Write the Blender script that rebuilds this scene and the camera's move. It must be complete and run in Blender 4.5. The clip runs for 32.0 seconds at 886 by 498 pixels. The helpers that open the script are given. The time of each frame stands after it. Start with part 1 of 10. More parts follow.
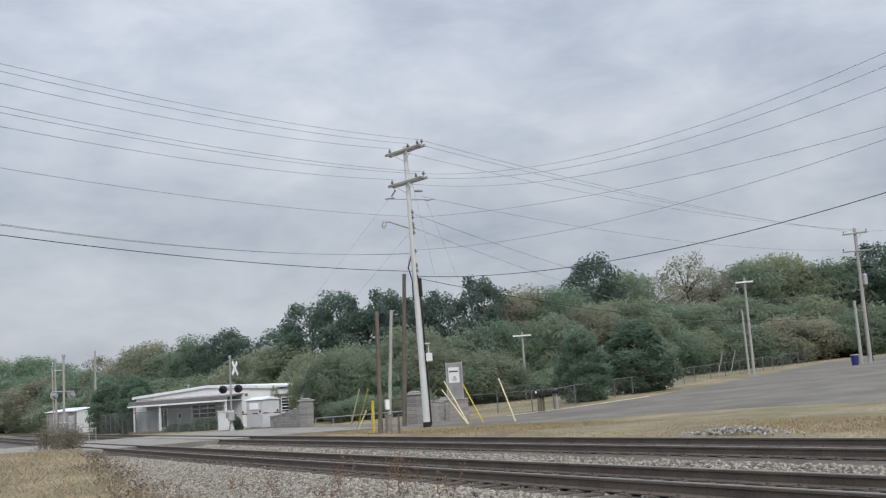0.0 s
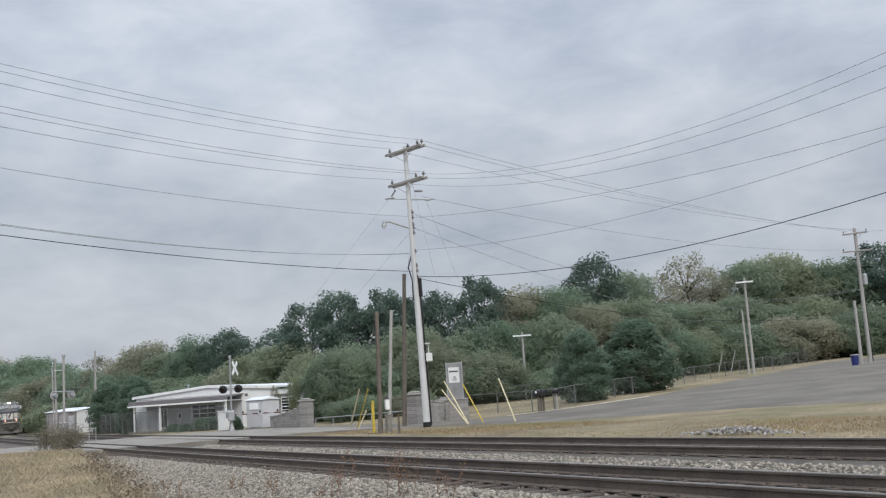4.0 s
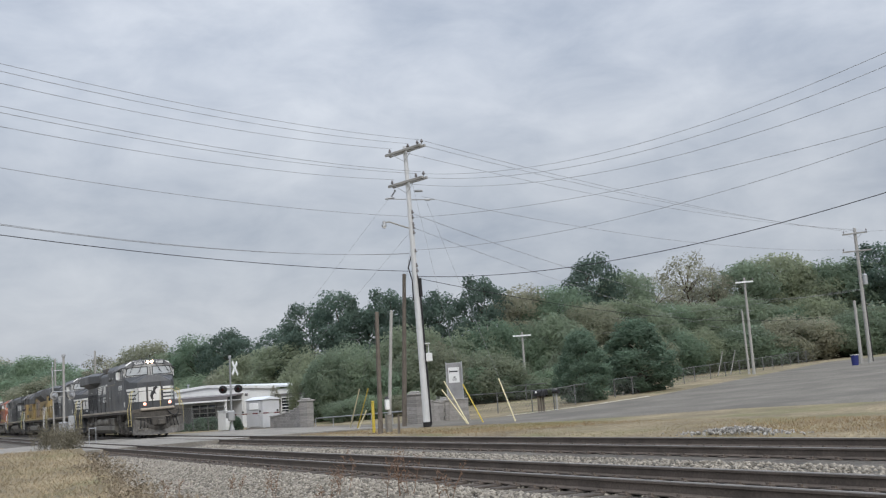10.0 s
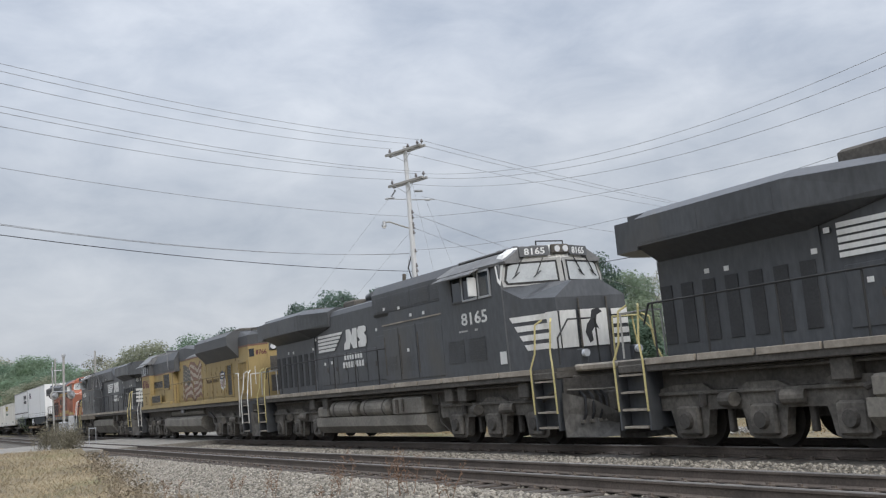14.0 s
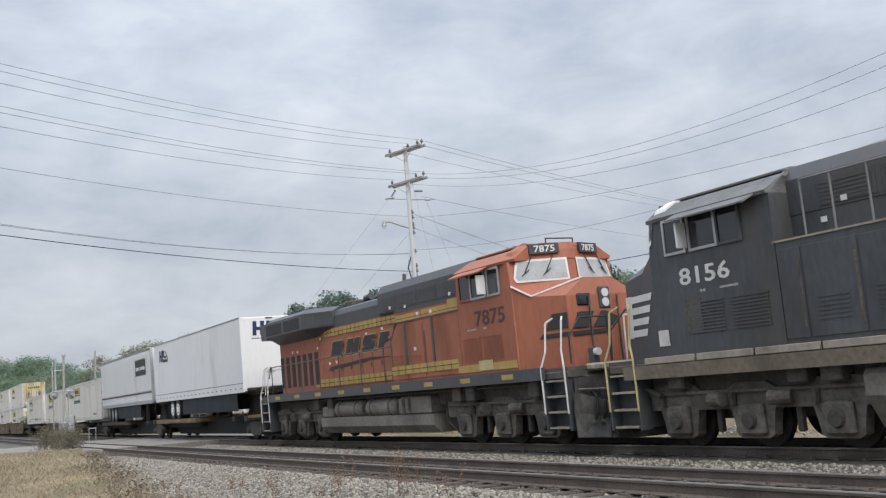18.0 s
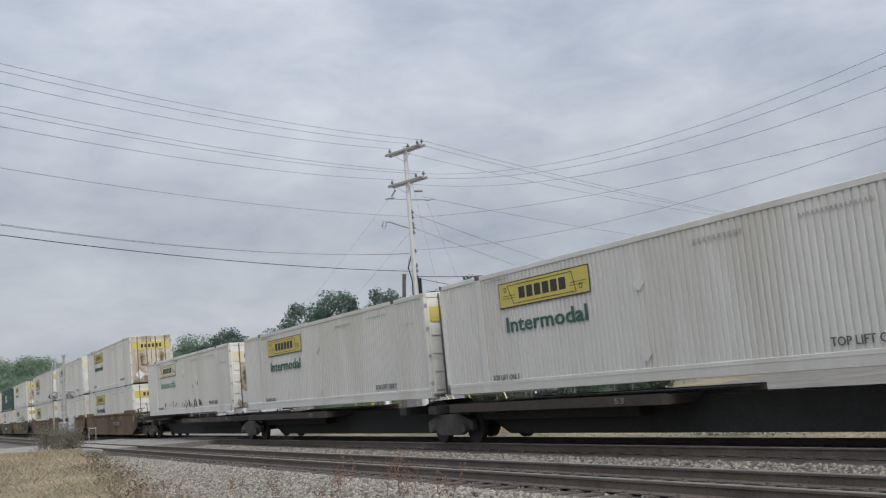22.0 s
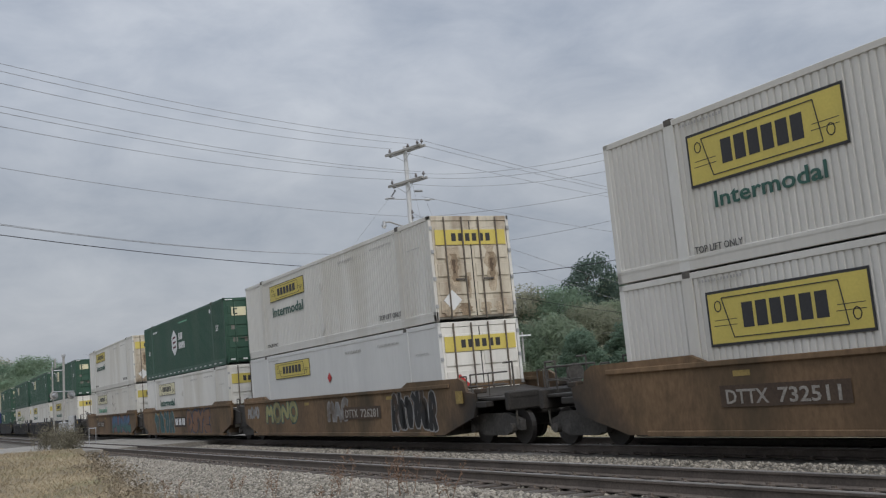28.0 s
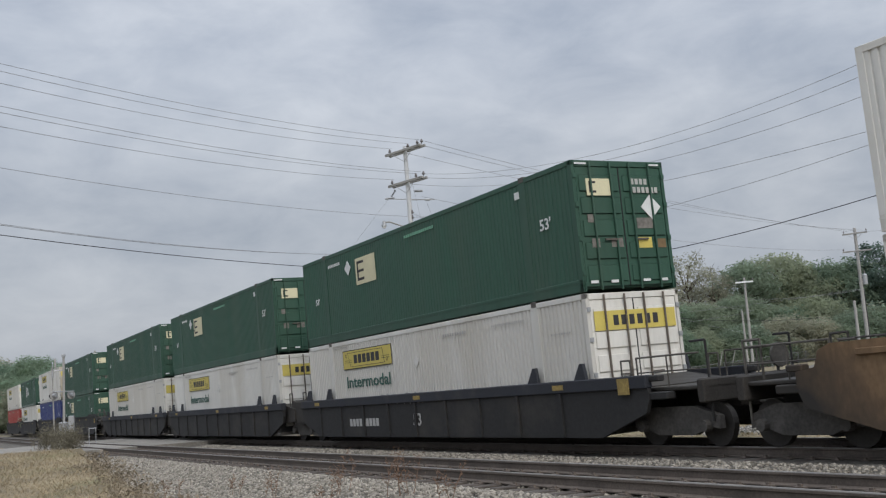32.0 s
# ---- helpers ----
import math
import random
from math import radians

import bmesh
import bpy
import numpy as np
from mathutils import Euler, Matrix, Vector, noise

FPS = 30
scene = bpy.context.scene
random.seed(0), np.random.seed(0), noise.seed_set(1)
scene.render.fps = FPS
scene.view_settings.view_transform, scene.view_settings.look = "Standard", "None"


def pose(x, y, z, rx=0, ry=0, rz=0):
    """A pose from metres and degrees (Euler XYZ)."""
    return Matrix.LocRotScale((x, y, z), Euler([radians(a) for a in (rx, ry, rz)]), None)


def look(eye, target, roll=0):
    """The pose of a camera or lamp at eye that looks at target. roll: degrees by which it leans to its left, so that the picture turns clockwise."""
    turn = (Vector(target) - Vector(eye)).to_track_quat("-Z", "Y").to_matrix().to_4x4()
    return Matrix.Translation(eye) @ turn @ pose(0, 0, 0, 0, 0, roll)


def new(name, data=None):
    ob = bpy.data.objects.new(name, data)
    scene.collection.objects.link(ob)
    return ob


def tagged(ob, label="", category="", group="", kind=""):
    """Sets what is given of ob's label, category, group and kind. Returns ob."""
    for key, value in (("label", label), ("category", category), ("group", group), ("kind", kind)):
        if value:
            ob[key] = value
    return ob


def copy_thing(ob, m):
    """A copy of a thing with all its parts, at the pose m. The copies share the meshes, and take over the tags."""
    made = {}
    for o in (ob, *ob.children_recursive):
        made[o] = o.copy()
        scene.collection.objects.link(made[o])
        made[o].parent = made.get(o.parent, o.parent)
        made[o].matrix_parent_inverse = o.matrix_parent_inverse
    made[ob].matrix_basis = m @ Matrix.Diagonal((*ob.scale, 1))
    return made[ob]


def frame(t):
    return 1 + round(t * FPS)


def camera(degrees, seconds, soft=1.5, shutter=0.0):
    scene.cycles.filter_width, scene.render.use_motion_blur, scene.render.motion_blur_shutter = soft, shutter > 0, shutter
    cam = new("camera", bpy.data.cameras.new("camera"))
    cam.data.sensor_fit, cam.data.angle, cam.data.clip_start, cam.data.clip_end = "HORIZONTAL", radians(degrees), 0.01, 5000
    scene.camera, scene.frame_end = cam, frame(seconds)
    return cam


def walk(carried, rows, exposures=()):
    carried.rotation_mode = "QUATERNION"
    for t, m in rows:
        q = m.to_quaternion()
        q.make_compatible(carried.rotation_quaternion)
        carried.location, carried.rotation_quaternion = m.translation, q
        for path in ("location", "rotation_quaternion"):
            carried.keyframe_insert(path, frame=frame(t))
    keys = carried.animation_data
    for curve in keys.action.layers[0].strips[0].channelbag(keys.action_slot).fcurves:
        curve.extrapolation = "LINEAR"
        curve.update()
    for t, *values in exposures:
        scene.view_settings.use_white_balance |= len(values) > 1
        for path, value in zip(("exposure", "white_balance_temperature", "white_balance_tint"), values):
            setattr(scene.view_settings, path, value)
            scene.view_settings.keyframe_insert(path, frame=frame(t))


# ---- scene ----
cam = camera(46.884, 32.0, soft=1.25)
EYE = Vector((0.0, 0.0, 1.194))
AIM = EYE + Vector((-0.85593, 0.49656, 0.14428))
VIEW = look(EYE, AIM, -3.681)
walk(cam, [(0.0, VIEW), (32.0, VIEW)], [(0.0, 0.35), (9.0, 0.35), (13.0, 0.38), (16.0, 0.5), (19.0, 0.49), (20.0, 0.34), (21.0, 0.29), (22.0, 0.26), (25.0, 0.15), (28.0, 0.02), (30.0, 0.18), (32.0, 0.18)])

# ---- world, sun ----
SUN_UP, SUN_TURN = radians(38), radians(98)


def build_world():
    w = bpy.data.worlds.new("overcast_sky")
    scene.world = w
    w.use_nodes = True
    nt = w.node_tree
    for n in list(nt.nodes):
        nt.nodes.remove(n)
    nd, ln = nt.nodes.new, nt.links.new
    out, bg = nd("ShaderNodeOutputWorld"), nd("ShaderNodeBackground")
    sky = nd("ShaderNodeTexSky")
    sky.sky_type, sky.sun_disc = "NISHITA", False
    sky.sun_elevation, sky.sun_rotation = SUN_UP, SUN_TURN
    sky.air_density, sky.dust_density = 1.5, 3.0
    dim = nd("ShaderNodeMix")
    dim.data_type, dim.blend_type = "RGBA", "MULTIPLY"
    dim.inputs[0].default_value = 1.0
    dim.inputs[7].default_value = (0.09, 0.09, 0.09, 1)
    ln(sky.outputs[0], dim.inputs[6])
    tc, mp = nd("ShaderNodeTexCoord"), nd("ShaderNodeMapping")
    mp.inputs["Scale"].default_value = (1.0, 1.0, 2.3)
    ln(tc.outputs["Generated"], mp.inputs[0])
    big, small = nd("ShaderNodeTexNoise"), nd("ShaderNodeTexNoise")
    for n, s, d, r in ((big, 2.1, 4.0, 0.5), (small, 9.0, 6.0, 0.58)):
        n.inputs["Scale"].default_value, n.inputs["Detail"].default_value, n.inputs["Roughness"].default_value = s, d, r
        n.inputs["Distortion"].default_value = 0.3
        ln(mp.outputs[0], n.inputs["Vector"])
    both = nd("ShaderNodeMix")
    both.data_type = "FLOAT"
    both.inputs[0].default_value = 0.42
    ln(big.outputs[0], both.inputs[2]), ln(small.outputs[0], both.inputs[3])
    ramp = nd("ShaderNodeValToRGB")
    e = ramp.color_ramp.elements
    e[0].position, e[0].color = 0.36, (0.37, 0.415, 0.50, 1)
    e[1].position, e[1].color = 0.62, (0.60, 0.635, 0.70, 1)
    ln(both.outputs[0], ramp.inputs[0])
    mix = nd("ShaderNodeMix")
    mix.data_type = "RGBA"
    mix.inputs[0].default_value = 0.9
    ln(dim.outputs[2], mix.inputs[6]), ln(ramp.outputs[0], mix.inputs[7])
    # an overcast sky grows brighter towards the zenith
    sep, up = nd("ShaderNodeSeparateXYZ"), nd("ShaderNodeValToRGB")
    ln(tc.outputs["Generated"], sep.inputs[0]), ln(sep.outputs[2], up.inputs[0])
    u = up.color_ramp
    u.interpolation = "EASE"
    u.elements.new(0.16), u.elements.new(0.36)
    for k, (p, g) in enumerate(((0.0, 0.25), (0.16, 0.278), (0.36, 0.342), (1.0, 1.0))):
        u.elements[k].position, u.elements[k].color = p, (g, g, g, 1)
    lit = nd("ShaderNodeVectorMath")
    lit.operation = "SCALE"
    ln(mix.outputs[2], lit.inputs[0]), ln(up.outputs[0], lit.inputs["Scale"])
    ln(lit.outputs[0], bg.inputs[0])
    bg.inputs[1].default_value = 2.94
    ln(bg.outputs[0], out.inputs[0])


build_world()
sun = new("sun", bpy.data.lights.new("sun", "SUN"))
sun.data.energy, sun.data.angle, sun.data.color = 1.5, radians(30), (1.0, 0.96, 0.9)
sun.matrix_world = look((math.sin(SUN_TURN) * math.cos(SUN_UP) * 50, math.cos(SUN_TURN) * math.cos(SUN_UP) * 50, math.sin(SUN_UP) * 50), (0, 0, 0))


# ---- mesh and material helpers ----
class Shape:
    """A mesh under construction: vertices and faces."""

    def __init__(self):
        self.v, self.f = [], []

    def add(self, verts, faces):
        n = len(self.v)
        self.v += [tuple(p) for p in verts]
        self.f += [tuple(i + n for i in q) for q in faces]
        return self

    def box(self, x0, x1, y0, y1, z0, z1, c=0.0):
        """A box; c: width of the chamfer along all its edges."""
        if c <= 0:
            v = [(x, y, z) for z in (z0, z1) for y in (y0, y1) for x in (x0, x1)]
            return self.add(v, [(0, 2, 3, 1), (4, 5, 7, 6), (0, 1, 5, 4), (2, 6, 7, 3), (0, 4, 6, 2), (1, 3, 7, 5)])
        c = min(c, (x1 - x0) * 0.45, (y1 - y0) * 0.45, (z1 - z0) * 0.45)

        def ring(i, z):
            a, b, d, e = x0 + i, x1 - i, y0 + i, y1 - i
            return [(a + c, d, z), (b - c, d, z), (b, d + c, z), (b, e - c, z), (b - c, e, z), (a + c, e, z), (a, e - c, z), (a, d + c, z)]
        v = ring(c, z0) + ring(0, z0 + c) + ring(0, z1 - c) + ring(c, z1)
        f = [tuple(range(7, -1, -1)), tuple(range(24, 32))]
        for k in range(3):
            f += [(k * 8 + i, k * 8 + (i + 1) % 8, k * 8 + 8 + (i + 1) % 8, k * 8 + 8 + i) for i in range(8)]
        return self.add(v, f)

    def rod(self, a, b, r0, r1=None, n=8, caps=True):
        a, b = Vector(a), Vector(b)
        r1 = r0 if r1 is None else r1
        w = (b - a).normalized()
        u = w.orthogonal().normalized()
        t = w.cross(u)
        v = [p + (u * math.cos(6.28319 * i / n) + t * math.sin(6.28319 * i / n)) * r for p, r in ((a, r0), (b, r1)) for i in range(n)]
        f = [(i, (i + 1) % n, n + (i + 1) % n, n + i) for i in range(n)]
        if caps:
            f += [tuple(range(n - 1, -1, -1)), tuple(range(n, 2 * n))]
        return self.add(v, f)

    def pipe(self, pts, r, n=6):
        for a, b in zip(pts, pts[1:]):
            self.rod(a, b, r, r, n)
        return self

    def prism(self, poly, axis, a, b):
        """A polygon in the plane across the axis (0: y,z; 1: x,z; 2: x,y), drawn out from a to b."""
        def put(p, d):
            q = list(p)
            q.insert(axis, d)
            return q
        n = len(poly)
        area = sum(poly[i][0] * poly[(i + 1) % n][1] - poly[(i + 1) % n][0] * poly[i][1] for i in range(n))
        if (area < 0) ^ (axis == 1):
            poly = poly[::-1]
        v = [put(p, a) for p in poly] + [put(p, b) for p in poly]
        return self.add(v, [tuple(range(n - 1, -1, -1)), tuple(range(n, 2 * n))] + [(i, (i + 1) % n, n + (i + 1) % n, n + i) for i in range(n)])

    def dome(self, c, rx, ry, rz, n=10, m=5):
        v, f = [], []
        for k in range(m + 1):
            a = math.pi * k / m
            for i in range(n):
                b = 6.28319 * i / n
                v.append((c[0] + rx * math.sin(a) * math.cos(b), c[1] + ry * math.sin(a) * math.sin(b), c[2] + rz * math.cos(a)))
        for k in range(m):
            f += [(k * n + i, k * n + n + i, k * n + n + (i + 1) % n, k * n + (i + 1) % n) for i in range(n)]
        return self.add(v, f)

    def mesh(self, name, material=None, smooth=False):
        me = bpy.data.meshes.new(name)
        me.from_pydata(self.v, [], self.f)
        if material:
            me.materials.append(material)
        if smooth:
            me.polygons.foreach_set("use_smooth", [True] * len(me.polygons))
        me.update()
        return me


def raw_mesh(name, verts, faces, material):
    """A mesh from numpy arrays: verts (n, 3), faces (m, k)."""
    me = bpy.data.meshes.new(name)
    m, k = faces.shape
    me.vertices.add(len(verts)), me.loops.add(m * k), me.polygons.add(m)
    me.vertices.foreach_set("co", verts.astype(np.float32).ravel())
    me.loops.foreach_set("vertex_index", faces.astype(np.int32).ravel())
    me.polygons.foreach_set("loop_start", np.arange(0, m * k, k, dtype=np.int32))
    me.update(calc_edges=True)
    me.materials.append(material)
    return me


def part(name, sh, material, parent, label="", m=None, smooth=False):
    me = sh if isinstance(sh, bpy.types.Mesh) else sh.mesh(name, material, smooth)
    ob = new(name, me)
    ob.parent = parent
    if m is not None:
        ob.matrix_basis = m
    if label:
        ob["label"] = label
    return ob


def thing(name, label, category, m=None, group="", kind="", data=None):
    ob = new(name, data)
    if m is not None:
        ob.matrix_basis = m
    return tagged(ob, label, category, group, kind)


def material(name, col, rough=0.75, metal=0.0, var=0.18, scale=2.5, fine=22.0, bump=0.15, dirt=None, dirt_amount=0.0, streak=1.0, rand=0.0, tint=None, emit=0.0, depth=0.01, island=0.0, leaf=0.0):
    """A surface whose colour varies at two scales. dirt: a second colour in patches; streak: stretches the patches up and down;
    rand: brightness changes from object to object; tint: a second colour towards which objects differ."""
    mt = bpy.data.materials.new(name)
    mt.use_nodes = True
    nt = mt.node_tree
    bs = nt.nodes["Principled BSDF"]
    nd, ln = nt.nodes.new, nt.links.new
    tc, mp = nd("ShaderNodeTexCoord"), nd("ShaderNodeMapping")
    mp.inputs["Scale"].default_value = (1, 1, 1 / streak)
    ln(tc.outputs["Object"], mp.inputs[0])

    def noisy(s, detail=5.0):
        n = nd("ShaderNodeTexNoise")
        n.inputs["Scale"].default_value, n.inputs["Detail"].default_value, n.inputs["Roughness"].default_value = s, detail, 0.6
        ln(mp.outputs[0], n.inputs["Vector"])
        return n

    def span(src, a, b, lo=0.3, hi=0.7):
        r = nd("ShaderNodeMapRange")
        r.inputs["From Min"].default_value, r.inputs["From Max"].default_value = lo, hi
        r.inputs["To Min"].default_value, r.inputs["To Max"].default_value = a, b
        ln(src, r.inputs["Value"])
        return r.outputs[0]

    def scaled(csrc, fsrc):
        m = nd("ShaderNodeVectorMath")
        m.operation = "SCALE"
        ln(csrc, m.inputs[0]), ln(fsrc, m.inputs["Scale"])
        return m.outputs[0]

    coarse, grain = noisy(scale), noisy(fine, 3.0)
    rgb = nd("ShaderNodeRGB")
    rgb.outputs[0].default_value = (*col, 1)
    c = rgb.outputs[0]
    info = None
    if tint or rand:
        info = nd("ShaderNodeObjectInfo")
    if tint:
        mx = nd("ShaderNodeMix")
        mx.data_type = "RGBA"
        ln(info.outputs["Random"], mx.inputs[0]), ln(c, mx.inputs[6])
        mx.inputs[7].default_value = (*tint, 1)
        c = mx.outputs[2]
    c = scaled(c, span(coarse.outputs[0], 1 - var, 1 + var))
    c = scaled(c, span(grain.outputs[0], 1 - var * 0.7, 1 + var * 0.7))
    if rand:
        c = scaled(c, span(info.outputs["Random"], 1 - rand, 1 + rand, 0, 1))
    if island:
        geo = nd("ShaderNodeNewGeometry")
        c = scaled(c, span(geo.outputs["Random Per Island"], 1 - island, 1 + island, 0, 1))
    if dirt:
        d = noisy(scale * 0.7, 8.0)
        mx = nd("ShaderNodeMix")
        mx.data_type = "RGBA"
        ln(span(d.outputs[0], 0, 1, 0.68 - dirt_amount * 0.36, 0.86 - dirt_amount * 0.36), mx.inputs[0])
        ln(c, mx.inputs[6])
        mx.inputs[7].default_value = (*dirt, 1)
        c = mx.outputs[2]
    ln(c, bs.inputs["Base Color"])
    ln(span(coarse.outputs[0], max(0.05, rough - 0.1), min(1, rough + 0.1)), bs.inputs["Roughness"])
    bs.inputs["Metallic"].default_value = metal
    bs.inputs["Specular IOR Level"].default_value = 0.35
    if bump:
        b = nd("ShaderNodeBump")
        b.inputs["Strength"].default_value, b.inputs["Distance"].default_value = bump, depth
        ln(grain.outputs[0], b.inputs["Height"]), ln(b.outputs[0], bs.inputs["Normal"])
    if leaf:
        bs.inputs["Specular IOR Level"].default_value = 0.4
        tl, mxs = nd("ShaderNodeBsdfTranslucent"), nd("ShaderNodeMixShader")
        ln(c, tl.inputs[0])
        mxs.inputs[0].default_value = leaf
        ln(bs.outputs[0], mxs.inputs[1]), ln(tl.outputs[0], mxs.inputs[2])
        ln(mxs.outputs[0], nt.nodes["Material Output"].inputs[0])
    if emit:
        bs.inputs["Emission Color"].default_value = (*col, 1)
        bs.inputs["Emission Strength"].default_value = emit
    return mt


def glass_material():
    mt = bpy.data.materials.new("window_glass")
    mt.use_nodes = True
    bs = mt.node_tree.nodes["Principled BSDF"]
    bs.inputs["Base Color"].default_value = (0.02, 0.025, 0.03, 1)
    bs.inputs["Roughness"].default_value = 0.06
    bs.inputs["Specular IOR Level"].default_value = 0.7
    return mt


GLASS = glass_material()
M_GRASS = material("dry_grass_ground", (0.185, 0.152, 0.095), 0.95, var=0.45, scale=0.35, fine=7, bump=0.8, dirt=(0.128, 0.126, 0.058), dirt_amount=0.5, depth=0.06)
M_GRAVEL = material("ballast_bed", (0.098, 0.089, 0.077), 0.95, var=0.4, scale=1.2, fine=26, bump=0.8, depth=0.04)
M_STONE = material("ballast_stone", (0.212, 0.192, 0.160), 0.9, var=0.25, scale=9.0, fine=40, bump=0.2, island=0.6)
M_ASPHALT = material("worn_asphalt", (0.150, 0.140, 0.122), 0.92, var=0.28, scale=0.3, fine=11, bump=0.5, dirt=(0.115, 0.107, 0.096), dirt_amount=0.5)
M_ASPHALT.node_tree.nodes["Principled BSDF"].inputs["Specular IOR Level"].default_value = 0.08
M_CONCRETE = material("concrete", (0.205, 0.192, 0.17), 0.9, var=0.32, scale=0.6, fine=12, bump=0.3)
M_RAIL = material("rusty_rail", (0.098, 0.080, 0.067), 0.75, var=0.3, scale=2, fine=30, bump=0.2)
M_RAILHEAD = material("polished_rail_head", (0.22, 0.205, 0.19), 0.5, 0.5, var=0.15, scale=1.5, fine=30, bump=0.05)
M_TIE = material("creosoted_tie", (0.066, 0.055, 0.047), 0.9, var=0.35, scale=3, fine=25, bump=0.4, rand=0.25)
M_POLE_GREY = material("weathered_grey_pole", (0.31, 0.305, 0.29), 0.9, var=0.2, scale=1.2, fine=25, bump=0.4, streak=6)
M_POLE_BROWN = material("brown_treated_pole", (0.128, 0.110, 0.092), 0.9, var=0.38, scale=1.2, fine=25, bump=0.4, streak=6)
M_PVC = material("pale_pole_paint", (0.52, 0.53, 0.54), 0.7, var=0.08, scale=0.8, fine=9, bump=0.1, streak=4)
M_BLACK = material("black_rubber", (0.015, 0.015, 0.016), 0.6, var=0.2, bump=0.05)
M_STEEL = material("galvanised_steel", (0.36, 0.37, 0.38), 0.5, 0.6, var=0.1, scale=3, fine=30, bump=0.05)
M_INSUL = material("grey_porcelain", (0.16, 0.15, 0.15), 0.35, var=0.1, bump=0.0)
M_WIRE = material("line_wire", (0.27, 0.275, 0.285), 0.7, var=0.05, bump=0.0)
M_CABLE = material("black_cable", (0.02, 0.02, 0.022), 0.7, var=0.05, bump=0.0)
M_YELLOW = material("yellow_plastic", (0.52, 0.40, 0.07), 0.5, var=0.12, scale=2, bump=0.05)
M_CREAM = material("faded_yellow_plastic", (0.58, 0.52, 0.33), 0.55, var=0.12, scale=2, bump=0.05)
M_WHITE = material("white_paint", (0.74, 0.75, 0.75), 0.6, var=0.06, scale=1.5, fine=18, bump=0.08, dirt=(0.5, 0.49, 0.46), dirt_amount=0.15, streak=3)
M_ROOF = material("white_metal_roof", (0.60, 0.63, 0.66), 0.5, var=0.06, scale=0.6, fine=12, bump=0.05)
M_FASCIA = material("grey_fascia", (0.16, 0.15, 0.155), 0.7, var=0.1)
M_SIDING = material("pale_grey_siding", (0.47, 0.48, 0.5), 0.8, var=0.07, scale=1.0, fine=14, bump=0.1)
M_BLOCK = material("grey_split_face_block", (0.235, 0.225, 0.215), 0.95, var=0.2, scale=6, fine=30, bump=0.7, rand=0.14, depth=0.02)
M_CAP = material("cast_stone_cap", (0.31, 0.30, 0.285), 0.9, var=0.12, bump=0.3)
M_CHAIN = material("chain_link_wire", (0.15, 0.155, 0.155), 0.7, 0.3, var=0.1, bump=0.0)
M_BARK = material("tree_bark", (0.075, 0.06, 0.047), 0.95, var=0.3, scale=2, fine=14, bump=0.7, streak=5, depth=0.03)
LEAF = {
    1: material("pine_needles", (0.112, 0.160, 0.128), 0.8, var=0.25, scale=0.5, fine=3, bump=0, rand=0.12, leaf=0.6),
    2: material("oak_leaves", (0.208, 0.290, 0.205), 0.8, var=0.2, scale=0.35, fine=3, bump=0, rand=0.12, tint=(0.245, 0.308, 0.205), leaf=0.7),
    3: material("sweetgum_leaves", (0.228, 0.298, 0.212), 0.8, var=0.2, scale=0.35, fine=3, bump=0, rand=0.12, tint=(0.280, 0.308, 0.208), leaf=0.7),
    4: material("autumn_green_leaves", (0.252, 0.300, 0.210), 0.8, var=0.2, scale=0.35, fine=3, bump=0, rand=0.12, tint=(0.300, 0.290, 0.215), leaf=0.7),
    5: material("thin_pale_leaves", (0.275, 0.275, 0.205), 0.8, var=0.3, scale=0.4, fine=3, bump=0, rand=0.15, leaf=0.65),
    6: material("cedar_foliage", (0.145, 0.210, 0.150), 0.8, var=0.25, scale=0.6, fine=4, bump=0, rand=0.1, leaf=0.6),
}
M_STRAW = material("dry_straw", (0.288, 0.232, 0.15), 0.95, var=0.2, scale=0.7, fine=6, bump=0, dirt=(0.22, 0.17, 0.095), dirt_amount=0.25)
M_VERGE = material("dry_verge_grass", (0.235, 0.168, 0.092), 0.95, var=0.35, scale=0.25, fine=5, bump=0, dirt=(0.155, 0.15, 0.062), dirt_amount=0.55)
M_WEED = material("dead_weed_stem", (0.17, 0.105, 0.07), 0.95, var=0.3, scale=3, bump=0)
M_SCRUB = material("grey_green_scrub", (0.135, 0.122, 0.088), 0.95, var=0.4, scale=2, bump=0)
M_BRUSH = material("dry_brush", (0.20, 0.165, 0.12), 0.95, var=0.4, scale=2, bump=0)
M_BLUE = material("blue_plastic", (0.02, 0.028, 0.13), 0.5, var=0.1, bump=0.05)
M_SIGNFACE = material("white_sign_face", (0.62, 0.63, 0.63), 0.5, var=0.05, bump=0)
M_INK = material("dark_ink", (0.05, 0.05, 0.055), 0.7, var=0.1, bump=0)
M_RED = material("red_reflective", (0.42, 0.03, 0.03), 0.5, var=0.1, bump=0)

# ---- the line: the running track bends gently towards the far side ----
K1, K2, K3, OFFSET, CANT = 7.2651e-4, 3.3019e-6, 1.3512e-9, 14.793, 0.03333
S_GRID = np.arange(-900, 260.1, 0.5)
_h = np.maximum(S_GRID, -230.0)
TURN_S = K1 * _h + K2 * _h ** 2 + K3 * _h ** 3
_mx = np.concatenate([[0], np.cumsum((np.cos(TURN_S[1:]) + np.cos(TURN_S[:-1])) * 0.25)])
_my = np.concatenate([[0], np.cumsum((np.sin(TURN_S[1:]) + np.sin(TURN_S[:-1])) * 0.25)])
_zero = int(np.argmin(abs(S_GRID)))
LINE_X, LINE_Y = _mx - _mx[_zero], _my - _my[_zero] + OFFSET


